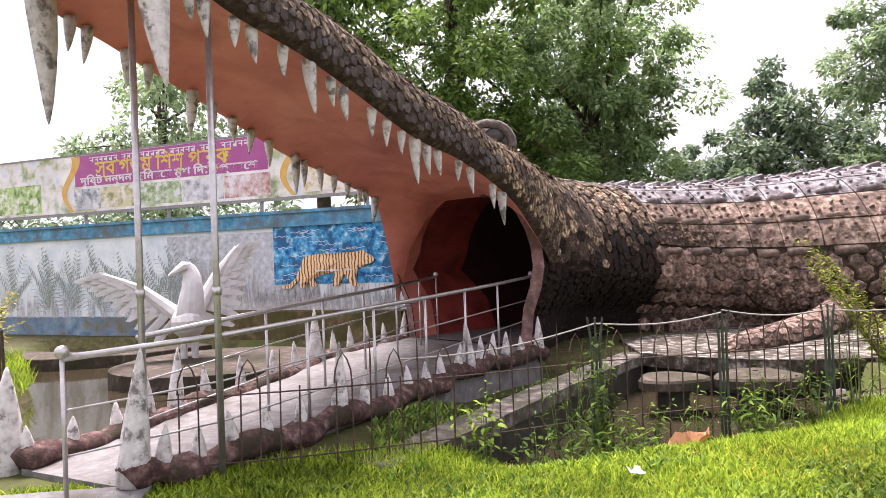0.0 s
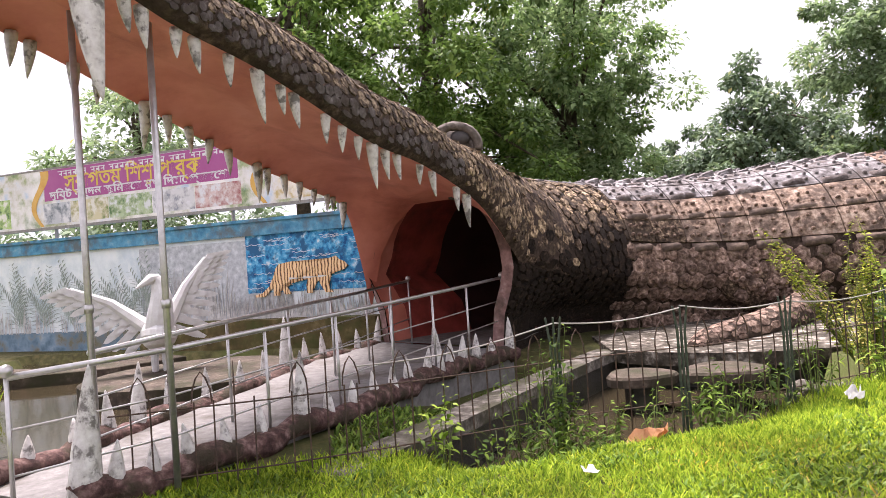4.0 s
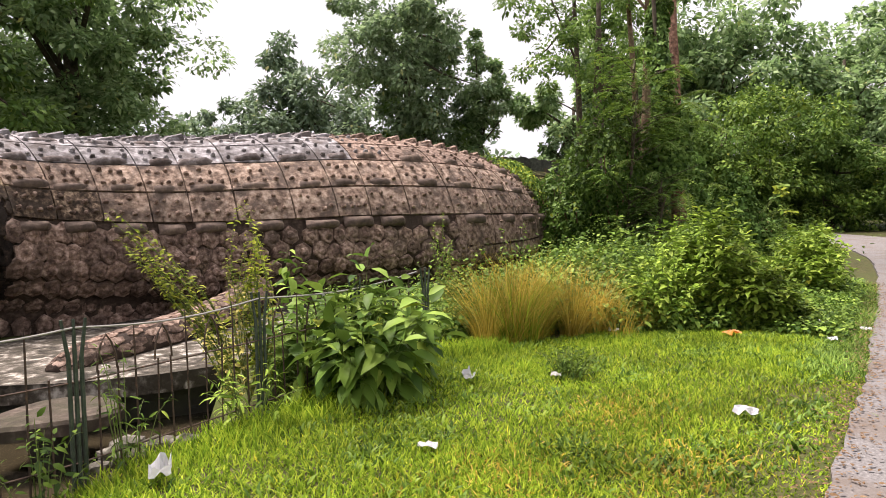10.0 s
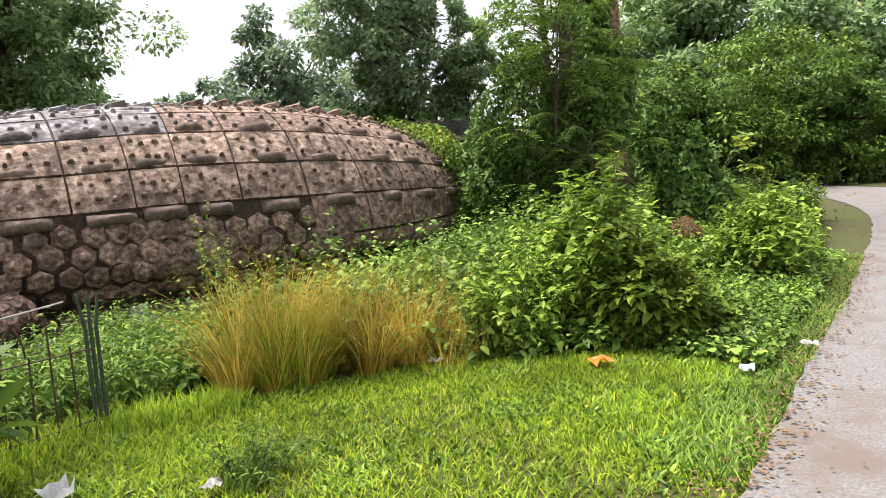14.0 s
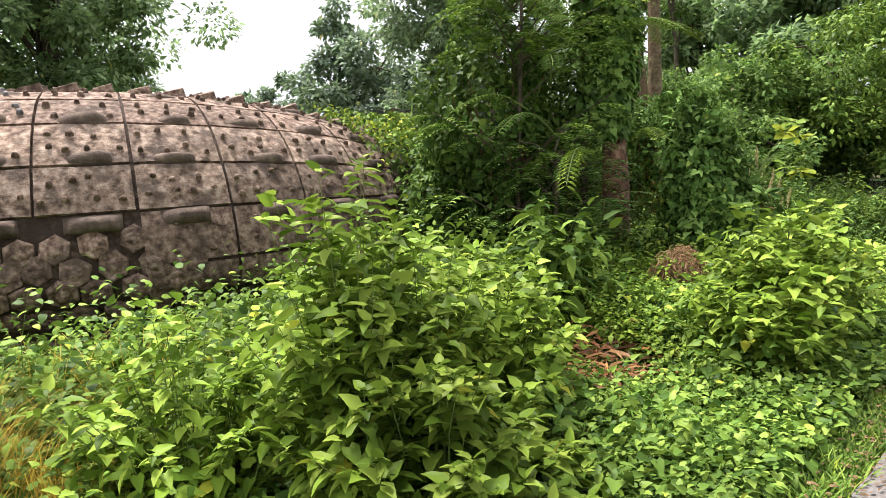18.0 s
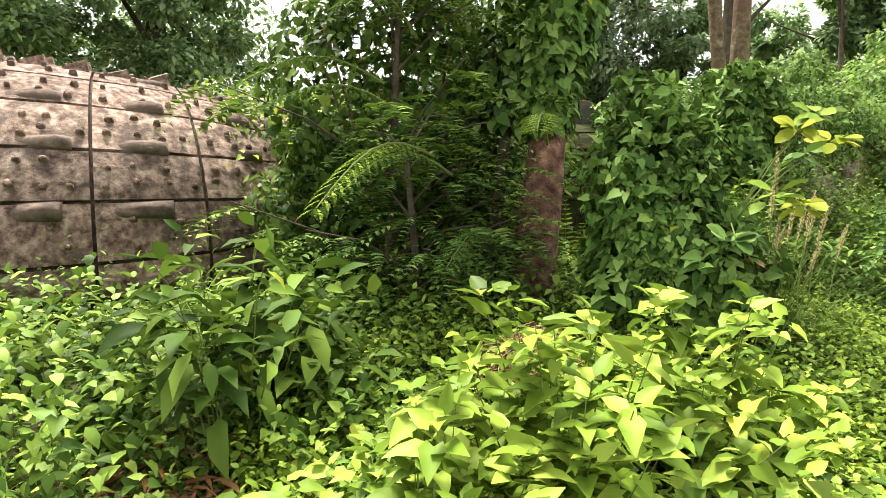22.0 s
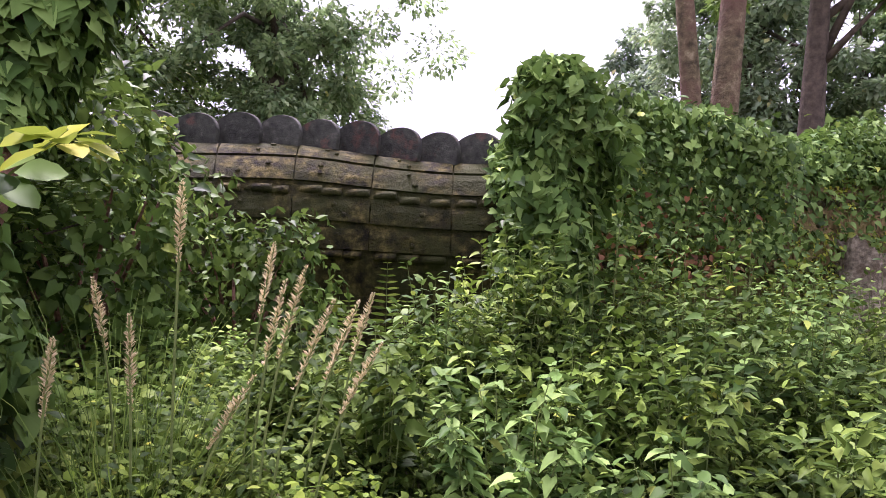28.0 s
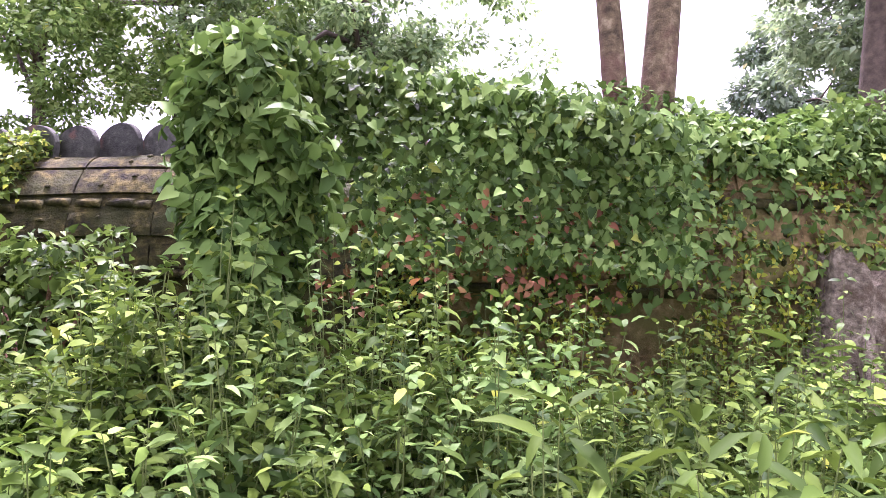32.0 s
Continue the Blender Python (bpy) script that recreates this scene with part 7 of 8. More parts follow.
cs = [(19.2 + g.normal() * 1.1, 10.9 + g.normal() * 0.9, 11.2 + g.normal() * 0.8) for k in range(14)]
npmesh("crown", *clump_leaves(g, cs, [0.5] * 14, 90, 0.16), L_["tree2"], vt)


def vine_mass(name, P, N_, size, m, label, seed, hang=0.8):
    g = np.random.default_rng(seed)
    n = len(P)
    D = N_ * 0.35 + np.array([0, 0, -hang * 0.75]) + g.normal(size=(n, 3)) * 0.75
    U = N_ + np.array([0, 0, 0.6]) + g.normal(size=(n, 3)) * 0.45
    s = size * g.uniform(0.55, 1.25, n)
    return npmesh(name, *leaf_arrays(P, D, U, s, s * g.uniform(0.6, 0.9, n), HEART), L_[m])


def vine_blob(x, y, h, rx, ry, n, leaf, m, label, seed):
    """A shrub hidden under overlapping vine leaves."""
    g = np.random.default_rng(seed)
    t = thing("vine_shrub", label, "shrub", at=(x, y, ground_z(x, y)))
    d = unit(g.normal(size=(n, 3)))
    lump_ = 1 + 0.22 * np.sin(d[:, 0] * 5 + seed) * np.sin(d[:, 2] * 6) + 0.12 * np.sin(d[:, 1] * 9)
    r = (lump_ * (1 - 0.3 * g.random(n) ** 2))[:, None]
    P = np.array([x, y, ground_z(x, y) + h * 0.5]) + d * r * np.array([rx, ry, h * 0.5])
    P[:, 2] = np.maximum(P[:, 2], ground_z(x, y) + 0.05)
    ob = vine_mass("foliage", P, d, leaf, m, "", seed + 1, 0.7)
    ob.parent, ob.matrix_parent_inverse = t, Matrix.Translation(t.location).inverted()
    for q in range(7):
        a = q * 0.9
        bm = bmesh.new()
        tube(bm, [(x, y, ground_z(x, y) - 0.05), (x + math.cos(a) * rx * 0.3, y + math.sin(a) * ry * 0.3, h * 0.5), (x + math.cos(a) * rx * 0.7, y + math.sin(a) * ry * 0.7, h * 0.85)], [0.025, 0.018, 0.008], 5)
        part("stem", bm, M["bark"], t)
    return t


vine_blob(16.78, 7.72, 1.72, 0.44, 0.42, 5200, 0.088, "vine", "tall shrub smothered in heart-leaved vine", 660)
vine_blob(17.0, 7.5, 0.95, 0.42, 0.38, 1900, 0.11, "vine", "low shrub smothered in round-leaved vine", 664)
vine_blob(16.62, 7.75, 1.0, 0.36, 0.32, 1300, 0.10, "vine", "low vine mound at the trunk foot", 668)
# inner mounds use the leaf greens with thicket shade mixed in
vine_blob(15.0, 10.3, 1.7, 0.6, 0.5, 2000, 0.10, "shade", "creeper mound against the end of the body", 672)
vine_blob(15.55, 9.9, 3.3, 1.0, 0.8, 6500, 0.10, "shade", "dense shade-darkened shrub hung with creepers behind the sapling", 684)
vine_blob(16.5, 10.0, 2.1, 0.8, 0.6, 3000, 0.10, "shade", "dense shade-darkened shrub behind the vine trunk", 688)
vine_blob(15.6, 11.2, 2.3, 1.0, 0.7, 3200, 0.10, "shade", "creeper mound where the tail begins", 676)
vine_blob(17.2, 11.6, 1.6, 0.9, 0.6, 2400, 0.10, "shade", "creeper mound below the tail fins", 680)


# vine column in front of the tail
g = np.random.default_rng(621)
t = thing("vine_column", "dense vine-covered tree stump column before the tail", "vine", at=(19.6, 10.1, 0))
bm = bmesh.new()
tube(bm, [(19.85, 10.15, 0), (19.82, 10.15, 1.2), (19.84, 10.15, 2.5)], [0.16, 0.13, 0.10], 8)
part("trunk", bm, M["bark_far"], t, smooth=True)
n = 8500
z = 0.3 + 2.5 * g.random(n)
a = g.uniform(0, 6.28, n)
rad = np.interp(z, [0.3, 1.2, 1.7, 2.3, 2.65, 2.85], [0.34, 0.24, 0.27, 0.34, 0.25, 0.06]) * (1 + 0.28 * np.sin(3 * a + z * 4) + 0.22 * np.sin(7 * z + 2 * a))
rad = rad * np.sqrt(0.35 + 0.65 * g.random(n)) * g.uniform(0.8, 1.22, n)
P = np.stack([19.74 + np.cos(a) * rad, 10.08 + np.sin(a) * rad, z], 1)
ob = vine_mass("vine", P, np.stack([np.cos(a), np.sin(a), 0 * a], 1), 0.118, "vine", "", 622)
ob.parent, ob.matrix_parent_inverse = t, Matrix.Translation(t.location).inverted()
# vines over the tail behind the column
chunks = []
n = 17500
x = 19.7 + 8.3 * g.random(n) ** 1.05
ss = np.interp(x, spine[:, 0], arc)
P, NN = np.zeros((n, 3)), np.zeros((n, 3))
for k in range(n):
    up = g.random()
    if up < 0.55:
        th, out = g.uniform(45, 125), g.uniform(0.02, 0.42)
    elif up < 0.9 and (x[k] < 21.6 or g.random() < 0.7):
        th, out = 75 - 80 * g.random() ** 1.6, g.uniform(0.03, 0.24)
    elif x[k] < 21.6:
        th, out = g.uniform(-60, 10), g.uniform(0.03, 0.15)
    else:
        th, out = g.uniform(50, 110), g.uniform(0.02, 0.3)
    p, nn, _ = skin(float(ss[k]), th, out * (1.0 + 0.5 * math.sin(x[k] * 2.1)))
    P[k], NN[k] = p, nn
ob = vine_mass("tail_vines", P, NN, 0.098, "vine", "", 624)
stuff(ob, "dense green vines draped over the tail", "vines")
n = 8000
x = 19.6 + 2.8 * g.random(n)
zz = np.interp(x, [19.6, 20.3, 21.2, 22.4], [2.78, 2.74, 2.68, 2.5]) * (1 - 0.42 * g.random(n) ** 2.2)
yy = np.interp(x, [19.6, 20.5, 22.3], [10.3, 11.0, 11.7]) + g.normal(size=n) * 0.22
ob = vine_mass("hanging_vines", np.stack([x, yy, zz], 1), np.tile([0.2, -1.0, 0.2], (n, 1)), 0.085, "vine", "", 625)
stuff(ob, "hanging vine curtain between the column and the tail", "vines")
n = 15000
x = 20.0 + 8.0 * g.random(n)
ss = np.interp(x, spine[:, 0], arc)
P, NN = np.zeros((n, 3)), np.zeros((n, 3))
for k in range(n):
    p, nn, _ = skin(float(ss[k]), g.uniform(-75, 50), g.uniform(0.02, 0.12))
    P[k], NN[k] = p, nn
keep = np.array([noise.noise(Vector((p[0] * 1.2, p[2] * 1.2, 4.0))) > -0.25 + 0.3 * g.random() for p in P])
half = g.random(n) < 0.55
stuff(vine_mass("wall_creepers", P[keep & half], NN[keep & half], 0.055, "bush", "", 627), "small creepers clinging to the side of the tail", "vines")
stuff(vine_mass("wall_creepers", P[keep & ~half], NN[keep & ~half], 0.05, "yellow", "", 628), "small yellowing creepers on the side of the tail", "vines")
n = 260
x = 19.9 + 2.0 * g.random(n)
P = np.stack([x, np.interp(x, [19.6, 20.5, 22.3], [10.2, 10.9, 11.6]) + g.normal(size=n) * 0.2, 1.25 + 0.75 * g.random(n)], 1)
stuff(vine_mass("dry_leaves", P, np.tile([0.2, -1.0, 0.2], (n, 1)), 0.06, "red", "", 629), "dry brown leaves caught in the vine curtain", "dry leaves")
# dark creepers on the shoulder of the body where the tail begins
n = 3500
x = 13.8 + 2.3 * g.random(n)
ss = np.interp(x, spine[:, 0], arc)
P, NN = np.zeros((n, 3)), np.zeros((n, 3))
for k in range(n):
    p, nn, _ = skin(float(ss[k]), np.clip(60 + 40 * g.normal() * 0.5 + (x[k] - 14.5) * 4, 0, 120), g.uniform(0.03, 0.3))
    P[k], NN[k] = p, nn
keep = g.random(n) < np.clip((x - 13.6) / 2.2, 0.05, 1)
tint = g.random(n) < 0.3
stuff(vine_mass("shoulder_vines", P[keep & ~tint], NN[keep & ~tint], 0.09, "bush", "", 626), "creepers climbing over the end of the body", "vines")
stuff(vine_mass("shoulder_vines", P[keep & tint], NN[keep & tint], 0.07, "yellow", "", 633), "yellowing creepers over the end of the body", "vines")


def fern(x, y, h, seed, m="weed"):
    g = np.random.default_rng(seed)
    t = thing("fern", "single upright pale green fern frond", "fern", at=(x, y, ground_z(x, y)))
    P, D, S = [], [], []
    for f in np.linspace(0.25, 1, 16):
        for sg in (-1, 1):
            P.append((x, y, ground_z(x, y) + h * f))
            D.append((sg, -0.1, 0.15))
            S.append(0.15 * math.sin(math.pi * (1.08 - f) * 0.95) + 0.01)
    v, f = leaf_arrays(np.array(P), np.array(D, float), np.tile([0, -1.0, 0.2], (len(P), 1)), np.array(S), np.array(S) * 0.2 + 0.004, LONG)
    npmesh("frond", v, f, L_[m], t)["kind"] = "stuff"
    bm = bmesh.new()
    tube(bm, [(x, y, ground_z(x, y)), (x, y, ground_z(x, y) + h)], [0.006, 0.002], 4)
    part("stalk", bm, M["stem"], t)


fern(18.55, 12.0, 1.28, 640)
fern(18.75, 11.9, 0.95, 641)
fern(18.2, 11.8, 0.9, 642)

# dead stem heap
t = thing("dead_stem_heap", "heap of dry reddish dead stems among the weeds", "dead stems", at=(15.5, 7.1, 0.4))
g = np.random.default_rng(651)
for k in range(230):
    a, q = g.uniform(0, 6.28), 0.27 * math.sqrt(g.random())
    p = Vector((15.5 + math.cos(a) * q, 7.1 + math.sin(a) * q * 0.8, 0.46 + 0.2 * (1 - (q / 0.3) ** 2) + 0.04 * g.normal()))
    b = g.uniform(0, 6.28)
    d = Vector((math.cos(b), math.sin(b), g.normal() * 0.25)) * g.uniform(0.07, 0.2)
    bm = bmesh.new()
    tube(bm, [p - d - Vector((0, 0, 0.05)), p - d * 0.3 + Vector((0.02, 0.01, 0.03)), p + d * 0.4 + Vector((-0.02, 0.01, 0.02)), p + d - Vector((0, 0, 0.06))], 0.003, 4)
    part("dead_stem", bm, M["deadstem"], t)
bm = bmesh.new()
bmesh.ops.create_uvsphere(bm, u_segments=14, v_segments=8, radius=1)
for v in bm.verts:
    v.co = Vector((15.5 + v.co.x * 0.25, 7.1 + v.co.y * 0.22, 0.44 + v.co.z * 0.18))
part("core", bm, M["litter"], t, smooth=True)
n = 260
a, q = g.uniform(0, 6.28, n), 0.55 * np.sqrt(g.random(n))
hx, hy = 15.5 + np.cos(a) * q, 7.1 + np.sin(a) * q
D = np.stack([np.cos(a), np.sin(a), g.normal(size=n) * 0.4], 1)
npmesh("creeper", *leaf_arrays(np.stack([hx, hy, 0.46 + 0.2 * np.clip(1 - (q / 0.5) ** 2, 0, 1)], 1), D, np.stack([0 * a, 0 * a, 1 + 0 * a], 1) + g.normal(size=(n, 3)) * 0.4, g.uniform(0.05, 0.1, n), g.uniform(0.03, 0.06, n), OVAL), L_["weed"], t, "light green creeper over the heap")
g = np.random.default_rng(652)
n = 700
x, y = 13.6 + g.normal(size=n) * 0.3, 6.5 + g.normal(size=n) * 0.45
a = g.uniform(0, 6.28, n)
v, f = leaf_arrays(np.stack([x, y, gz(x, y) + 0.03 + 0.06 * g.random(n)], 1), np.stack([np.cos(a), np.sin(a), g.normal(size=n) * 0.2], 1), np.stack([0 * a, 0 * a, 1 + 0 * a], 1), g.uniform(0.05, 0.28, n), g.uniform(0.006, 0.03, n), OVAL)
stuff(npmesh("dry_litter", v, f, L_["red"]), "dry reddish leaf litter in a gap of the weeds", "leaf litter")


# ---- trees ----
tree("broadleaf_tree", 13.0, 37.5, 20, 6.4, 0.5, "tall dark green broadleaf tree behind the building", "tree", 150, 400, 0.30, 0.45, seed=2)
tree("broadleaf_tree", 4.5, 36.0, 21, 7.0, 1.0, "tall dark green broadleaf tree behind the building", "tree2", 140, 430, 0.29, 0.4, seed=12)
tree("broadleaf_tree", -2.0, 35.5, 20, 4.6, 9.0, "tall dark green tree with bare lower trunk", "tree2", 50, 260, 0.42, 0.36, seed=3)
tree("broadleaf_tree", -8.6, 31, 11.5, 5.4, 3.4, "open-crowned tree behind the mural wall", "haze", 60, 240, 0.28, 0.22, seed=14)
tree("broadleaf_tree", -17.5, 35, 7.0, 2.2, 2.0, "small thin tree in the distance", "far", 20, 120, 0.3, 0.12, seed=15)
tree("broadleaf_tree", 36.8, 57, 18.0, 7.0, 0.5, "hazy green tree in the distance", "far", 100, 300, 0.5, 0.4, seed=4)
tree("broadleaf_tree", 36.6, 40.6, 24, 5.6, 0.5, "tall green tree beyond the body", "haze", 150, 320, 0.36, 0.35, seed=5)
tree("broadleaf_tree", 37.9, 39.0, 12.4, 3.2, 0.5, "bright green tree before the taller ones", "tree2", 70, 300, 0.28, 0.22, seed=41)
tree("broadleaf_tree", 40.9, 37.4, 13.5, 2.9, 0.5, "slender dark green tree beyond the body", "tree", 60, 280, 0.30, 0.2, seed=42)
tree("broadleaf_tree", 26.9, 18.4, 14.5, 4.2, 8.3, "tall slender tree with high open crown", "tree2", 40, 170, 0.2, 0.15, lean=(-0.4, 0.35), seed=6, limbs=5)
tree("broadleaf_tree", 26.0, 17.1, 12, 2.6, 5.2, "tall tree behind the tail with dark trunk", "tree2", 34, 190, 0.18, 0.24, seed=17, limbs=5)
tree("broadleaf_tree", 22.25, 12.9, 13, 2.6, 7.2, "twin-stemmed reddish tree behind the tail", "tree2", 16, 130, 0.17, 0.16, lean=(0.25, 0.1), seed=18, trunk_m="bark_mid", limbs=3)
tree("broadleaf_tree", 22.17, 12.9, 12, 2.2, 7.6, "second stem of the forked reddish tree", "tree2", 12, 120, 0.17, 0.12, lean=(-1.2, 0.1), seed=19, trunk_m="bark_mid", limbs=3)
tree("broadleaf_tree", 40.5, 18.5, 8.0, 5.5, 0.2, "wide bright green thicket beyond the path bend", "bush", 110, 300, 0.24, 0.2, seed=21)
tree("broadleaf_tree", 36.5, 20.5, 6.5, 4.2, 0.2, "green thicket beyond the path bend", "tree2", 90, 280, 0.22, 0.2, seed=22)
tree("broadleaf_tree", 30.5, 18.5, 5.0, 2.6, 0.2, "green thicket behind the weeds", "tree2", 70, 260, 0.17, 0.14, seed=23)
tree("broadleaf_tree", 50, 24, 16, 6.8, 0.5, "tall dark tree in the distance", "tree", 130, 300, 0.42, 0.35, seed=24)
tree("broadleaf_tree", 47.5, 33.5, 12.5, 4.6, 0.5, "dark tree in the distance", "tree", 90, 280, 0.42, 0.35, seed=25)
tree("broadleaf_tree", 56, 17, 15, 6.0, 1.0, "tall dark tree beyond the path bend", "tree", 80, 260, 0.42, 0.35, seed=28)
tree("broadleaf_tree", 60, 8, 14, 6.5, 1.0, "tall dark tree beyond the path bend", "tree", 80, 260, 0.42, 0.35, seed=29)
tree("broadleaf_tree", 46, 9.5, 6.0, 3.6, 0.2, "bright green thicket beside the path bend", "bush", 70, 260, 0.22, 0.2, seed=30)
tree("broadleaf_tree", 44.5, 28, 13.5, 4.2, 0.5, "dark tree behind the thicket", "tree", 80, 260, 0.36, 0.3, seed=31)
tree("broadleaf_tree", 46.0, 14.6, 7.0, 3.8, 0.1, "dense green thicket beside the path bend", "tree2", 100, 300, 0.22, 0.2, seed=43)
tree("broadleaf_tree", 52.0, 13.0, 10.0, 4.5, 0.1, "dense dark thicket beyond the path bend", "tree", 100, 280, 0.30, 0.2, seed=44)
for k, (tx_, ty_, th_) in enumerate(((41.0, 17.5, 3.4), (44.0, 14.5, 3.0), (46.5, 11.5, 3.2), (38.5, 20.0, 3.2), (49.0, 9.5, 3.4), (36.0, 21.5, 3.0))):
    tree("thicket", tx_, ty_, th_, 2.5, 0.0, "low dense green thicket beyond the path bend", "bush" if k % 2 else "tree2", 60, 220, 0.18, 0.06, seed=50 + k, limbs=4)
tree("slim_tree", 40.0, 26.0, 16, 2.0, 9.0, "thin straight tree trunk with high crown", "tree2", 24, 180, 0.26, 0.13, seed=27)
# far woods all round, one joined belt
g = np.random.default_rng(701)
cs, rs = [], []
for k in range(520):
    an = radians(g.uniform(-75, 125))
    R = g.uniform(62, 95)
    top = 5.5 + 3.0 * math.sin(an * 7) + 2.0 * math.sin(an * 17 + 1) + (2 if an < 0.4 else 0)
    cs.append((10 + R * math.sin(an + 0.35), 4 + R * math.cos(an + 0.35), g.random() ** 0.7 * max(2.5, top)))
    rs.append(g.uniform(1.4, 3.0))
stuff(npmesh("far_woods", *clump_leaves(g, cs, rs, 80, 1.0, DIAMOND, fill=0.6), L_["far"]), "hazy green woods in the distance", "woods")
cs = [(10 + 40 * math.sin(a_) + g.normal() * 4, 2 - 26 - 8 * math.cos(a_) + g.normal() * 3, g.random() * 8) for a_ in np.linspace(-1.4, 1.4, 60)]
stuff(npmesh("woods_behind", *clump_leaves(g, cs, [2.6] * 60, 90, 0.8, DIAMOND, fill=0.6), L_["tree"]), "green trees across the path", "woods")

# ---- iron fence along the pond ----
def fence_run(p0, p1, label, green_end=True, seed=0):
    """One fence bay: thin pickets, pointed arches, a pair of green end bars."""
    rr = random.Random(seed)
    a, b = Vector((*p0, 0)), Vector((*p1, 0))
    a.z = b.z = 0.02
    t = thing("iron_fence", label, "fence", "pond fence", at=tuple(a))
    L = (b - a).length
    n = max(3, round(L / 0.135))
    d = (b - a) / n
    tips = []
    for k in range(1, n):
        p = a + d * k
        h = 0.86 + rr.uniform(-0.03, 0.03)
        lean = Vector((rr.uniform(-0.02, 0.02), rr.uniform(-0.02, 0.02), 0))
        bm = bmesh.new()
        if k % 3 == 0:
            tube(bm, [p - Vector((0, 0, 0.42)), p + Vector((0, 0, h - 0.1)) + lean, p + Vector((0, 0, h + 0.02)) + lean], [0.0065, 0.0065, 0.002], 5)
        else:
            tube(bm, [p - Vector((0, 0, 0.42)), p + Vector((0, 0, 0.60)) + lean], [0.0065, 0.0065], 5)
        part("picket", bm, M["rust"], t)
        tips.append((k, p + lean))
    for k in range(1, n - 1, 3):
        p, q = a + d * k, a + d * (k + 1)
        bm = bmesh.new()
        m = (p + q) / 2
        tube(bm, [p + Vector((0, 0, 0.59)), p.lerp(m, 0.12) + Vector((0, 0, 0.68)), p.lerp(m, 0.5) + Vector((0, 0, 0.76)), m + Vector((0, 0, 0.81)), q.lerp(m, 0.5) + Vector((0, 0, 0.76)), q.lerp(m, 0.12) + Vector((0, 0, 0.68)), q + Vector((0, 0, 0.59))], 0.0065, 5)
        part("arch", bm, M["rust"], t)
    for z in (0.08, 0.56):
        bm = bmesh.new()
        tube(bm, [a + Vector((0, 0, z)), b + Vector((0, 0, z))], 0.006, 5)
        part("rail", bm, M["rust"], t)
    if green_end:
        for o in (-0.035, 0.0, 0.035):
            bm = bmesh.new()
            p = b + Vector((o, 0.01 * o, 0))
            lean = Vector((o * 0.9, 0, 0))
            tube(bm, [p - Vector((0, 0, 0.42)), p + Vector((0, 0, 0.7)), p + Vector((0, 0, 0.93)) + lean], [0.014, 0.013, 0.009], 6)
            part("green_post", bm, M["green_iron"], t, "old green painted post bar")
    return t


FENCE = [(-2.0, 5.15), (-0.9, 5.25), (0.25, 5.45), (1.4, 5.75), (2.6, 5.86), (3.68, 5.95), (5.08, 6.32), (6.2, 6.62), (7.3, 6.88)]
for k, (p0, p1) in enumerate(zip(FENCE, FENCE[1:])):
    fence_run(p0, p1, "rusty iron fence bay with pointed arches and green posts", k > 1, k)
# sagging cable tied along the fence tops
t = thing("fence_cable", "grey sagging cable tied along the fence tops", "cable", at=(0.2, 5.45, 0.8))
for p0, p1, z0, z1, sag in (((-0.3, 5.4), (1.4, 5.75), 0.74, 0.9, 0.06), ((1.4, 5.75), (2.6, 5.86), 0.9, 0.93, 0.05), ((2.6, 5.86), (3.68, 5.95), 0.95, 0.9, 0.05), ((3.68, 5.95), (5.08, 6.32), 0.9, 0.9, 0.05), ((5.08, 6.32), (7.15, 6.85), 0.9, 0.92, 0.06)):
    bm = bmesh.new()
    tube(bm, [(p0[0] + (p1[0] - p0[0]) * f, p0[1] + (p1[1] - p0[1]) * f, z0 + (z1 - z0) * f - sag * math.sin(math.pi * f)) for f in np.linspace(0, 1, 9)], 0.007, 5)
    part("cable", bm, M["cable"], t)
# old bamboo palings by the left bush
t = thing("paling_fence", "dark weathered palings beside the golden shrub", "fence", at=(-4.2, 8.0, 0))
rr = random.Random(77)
for k in range(22):
    x, y = -3.9 - 0.09 * k + rr.uniform(-0.03, 0.03), 7.1 + 0.13 * k + rr.uniform(-0.05, 0.05)
    bm = bmesh.new()
    tube(bm, [(x, y, -0.1), (x + rr.uniform(-0.06, 0.06), y, 0.7 + rr.uniform(-0.1, 0.35))], [0.02, 0.014], 5)
    part("paling", bm, M["rust"], t)
t = thing("leaning_board", "dark leaning wooden board beside the pond", "board", at=(-3.9, 6.9, 0))
bm = bmesh.new()
tube(bm, [(-3.75, 6.6, -0.05), (-4.25, 7.1, 0.85)], [0.06, 0.05], 4)
part("board", bm, M["rust"], t)

# ---- pond island and swan sculpture ----
t = thing("pond_island", "low round concrete island in the pond", "platform", at=(-2.75, 11.1, -0.8))
bm = bmesh.new()
lo, up, inn = [], [], []
for k in range(36):
    a = 2 * math.pi * k / 36
    q = 1 + 0.05 * math.sin(2 * a + 1)
    x, y = -2.65 + 1.55 * q * math.cos(a), 11.1 + 1.45 * q * math.sin(a)
    lo.append(bm.verts.new((x, y, -0.8)))
    up.append(bm.verts.new((x, y, 0.02)))
    inn.append(bm.verts.new((-2.65 + (x + 2.65) * 0.9, 11.1 + (y - 11.1) * 0.9, 0.06)))
for k in range(36):
    j = (k + 1) % 36
    bm.faces.new((lo[k], lo[j], up[j], up[k]))
    bm.faces.new((up[k], up[j], inn[j], inn[k]))
bm.faces.new(inn)
part("platform", bm, M["island"], t)
wall_run("pond_kerb", [(-7.5, 13.8), (-5.8, 13.0), (-4.6, 13.1), (-3.6, 13.9)], 0.9, -0.8, 0.0, M["island"], "brown concrete pond kerb before the mural", "kerb")


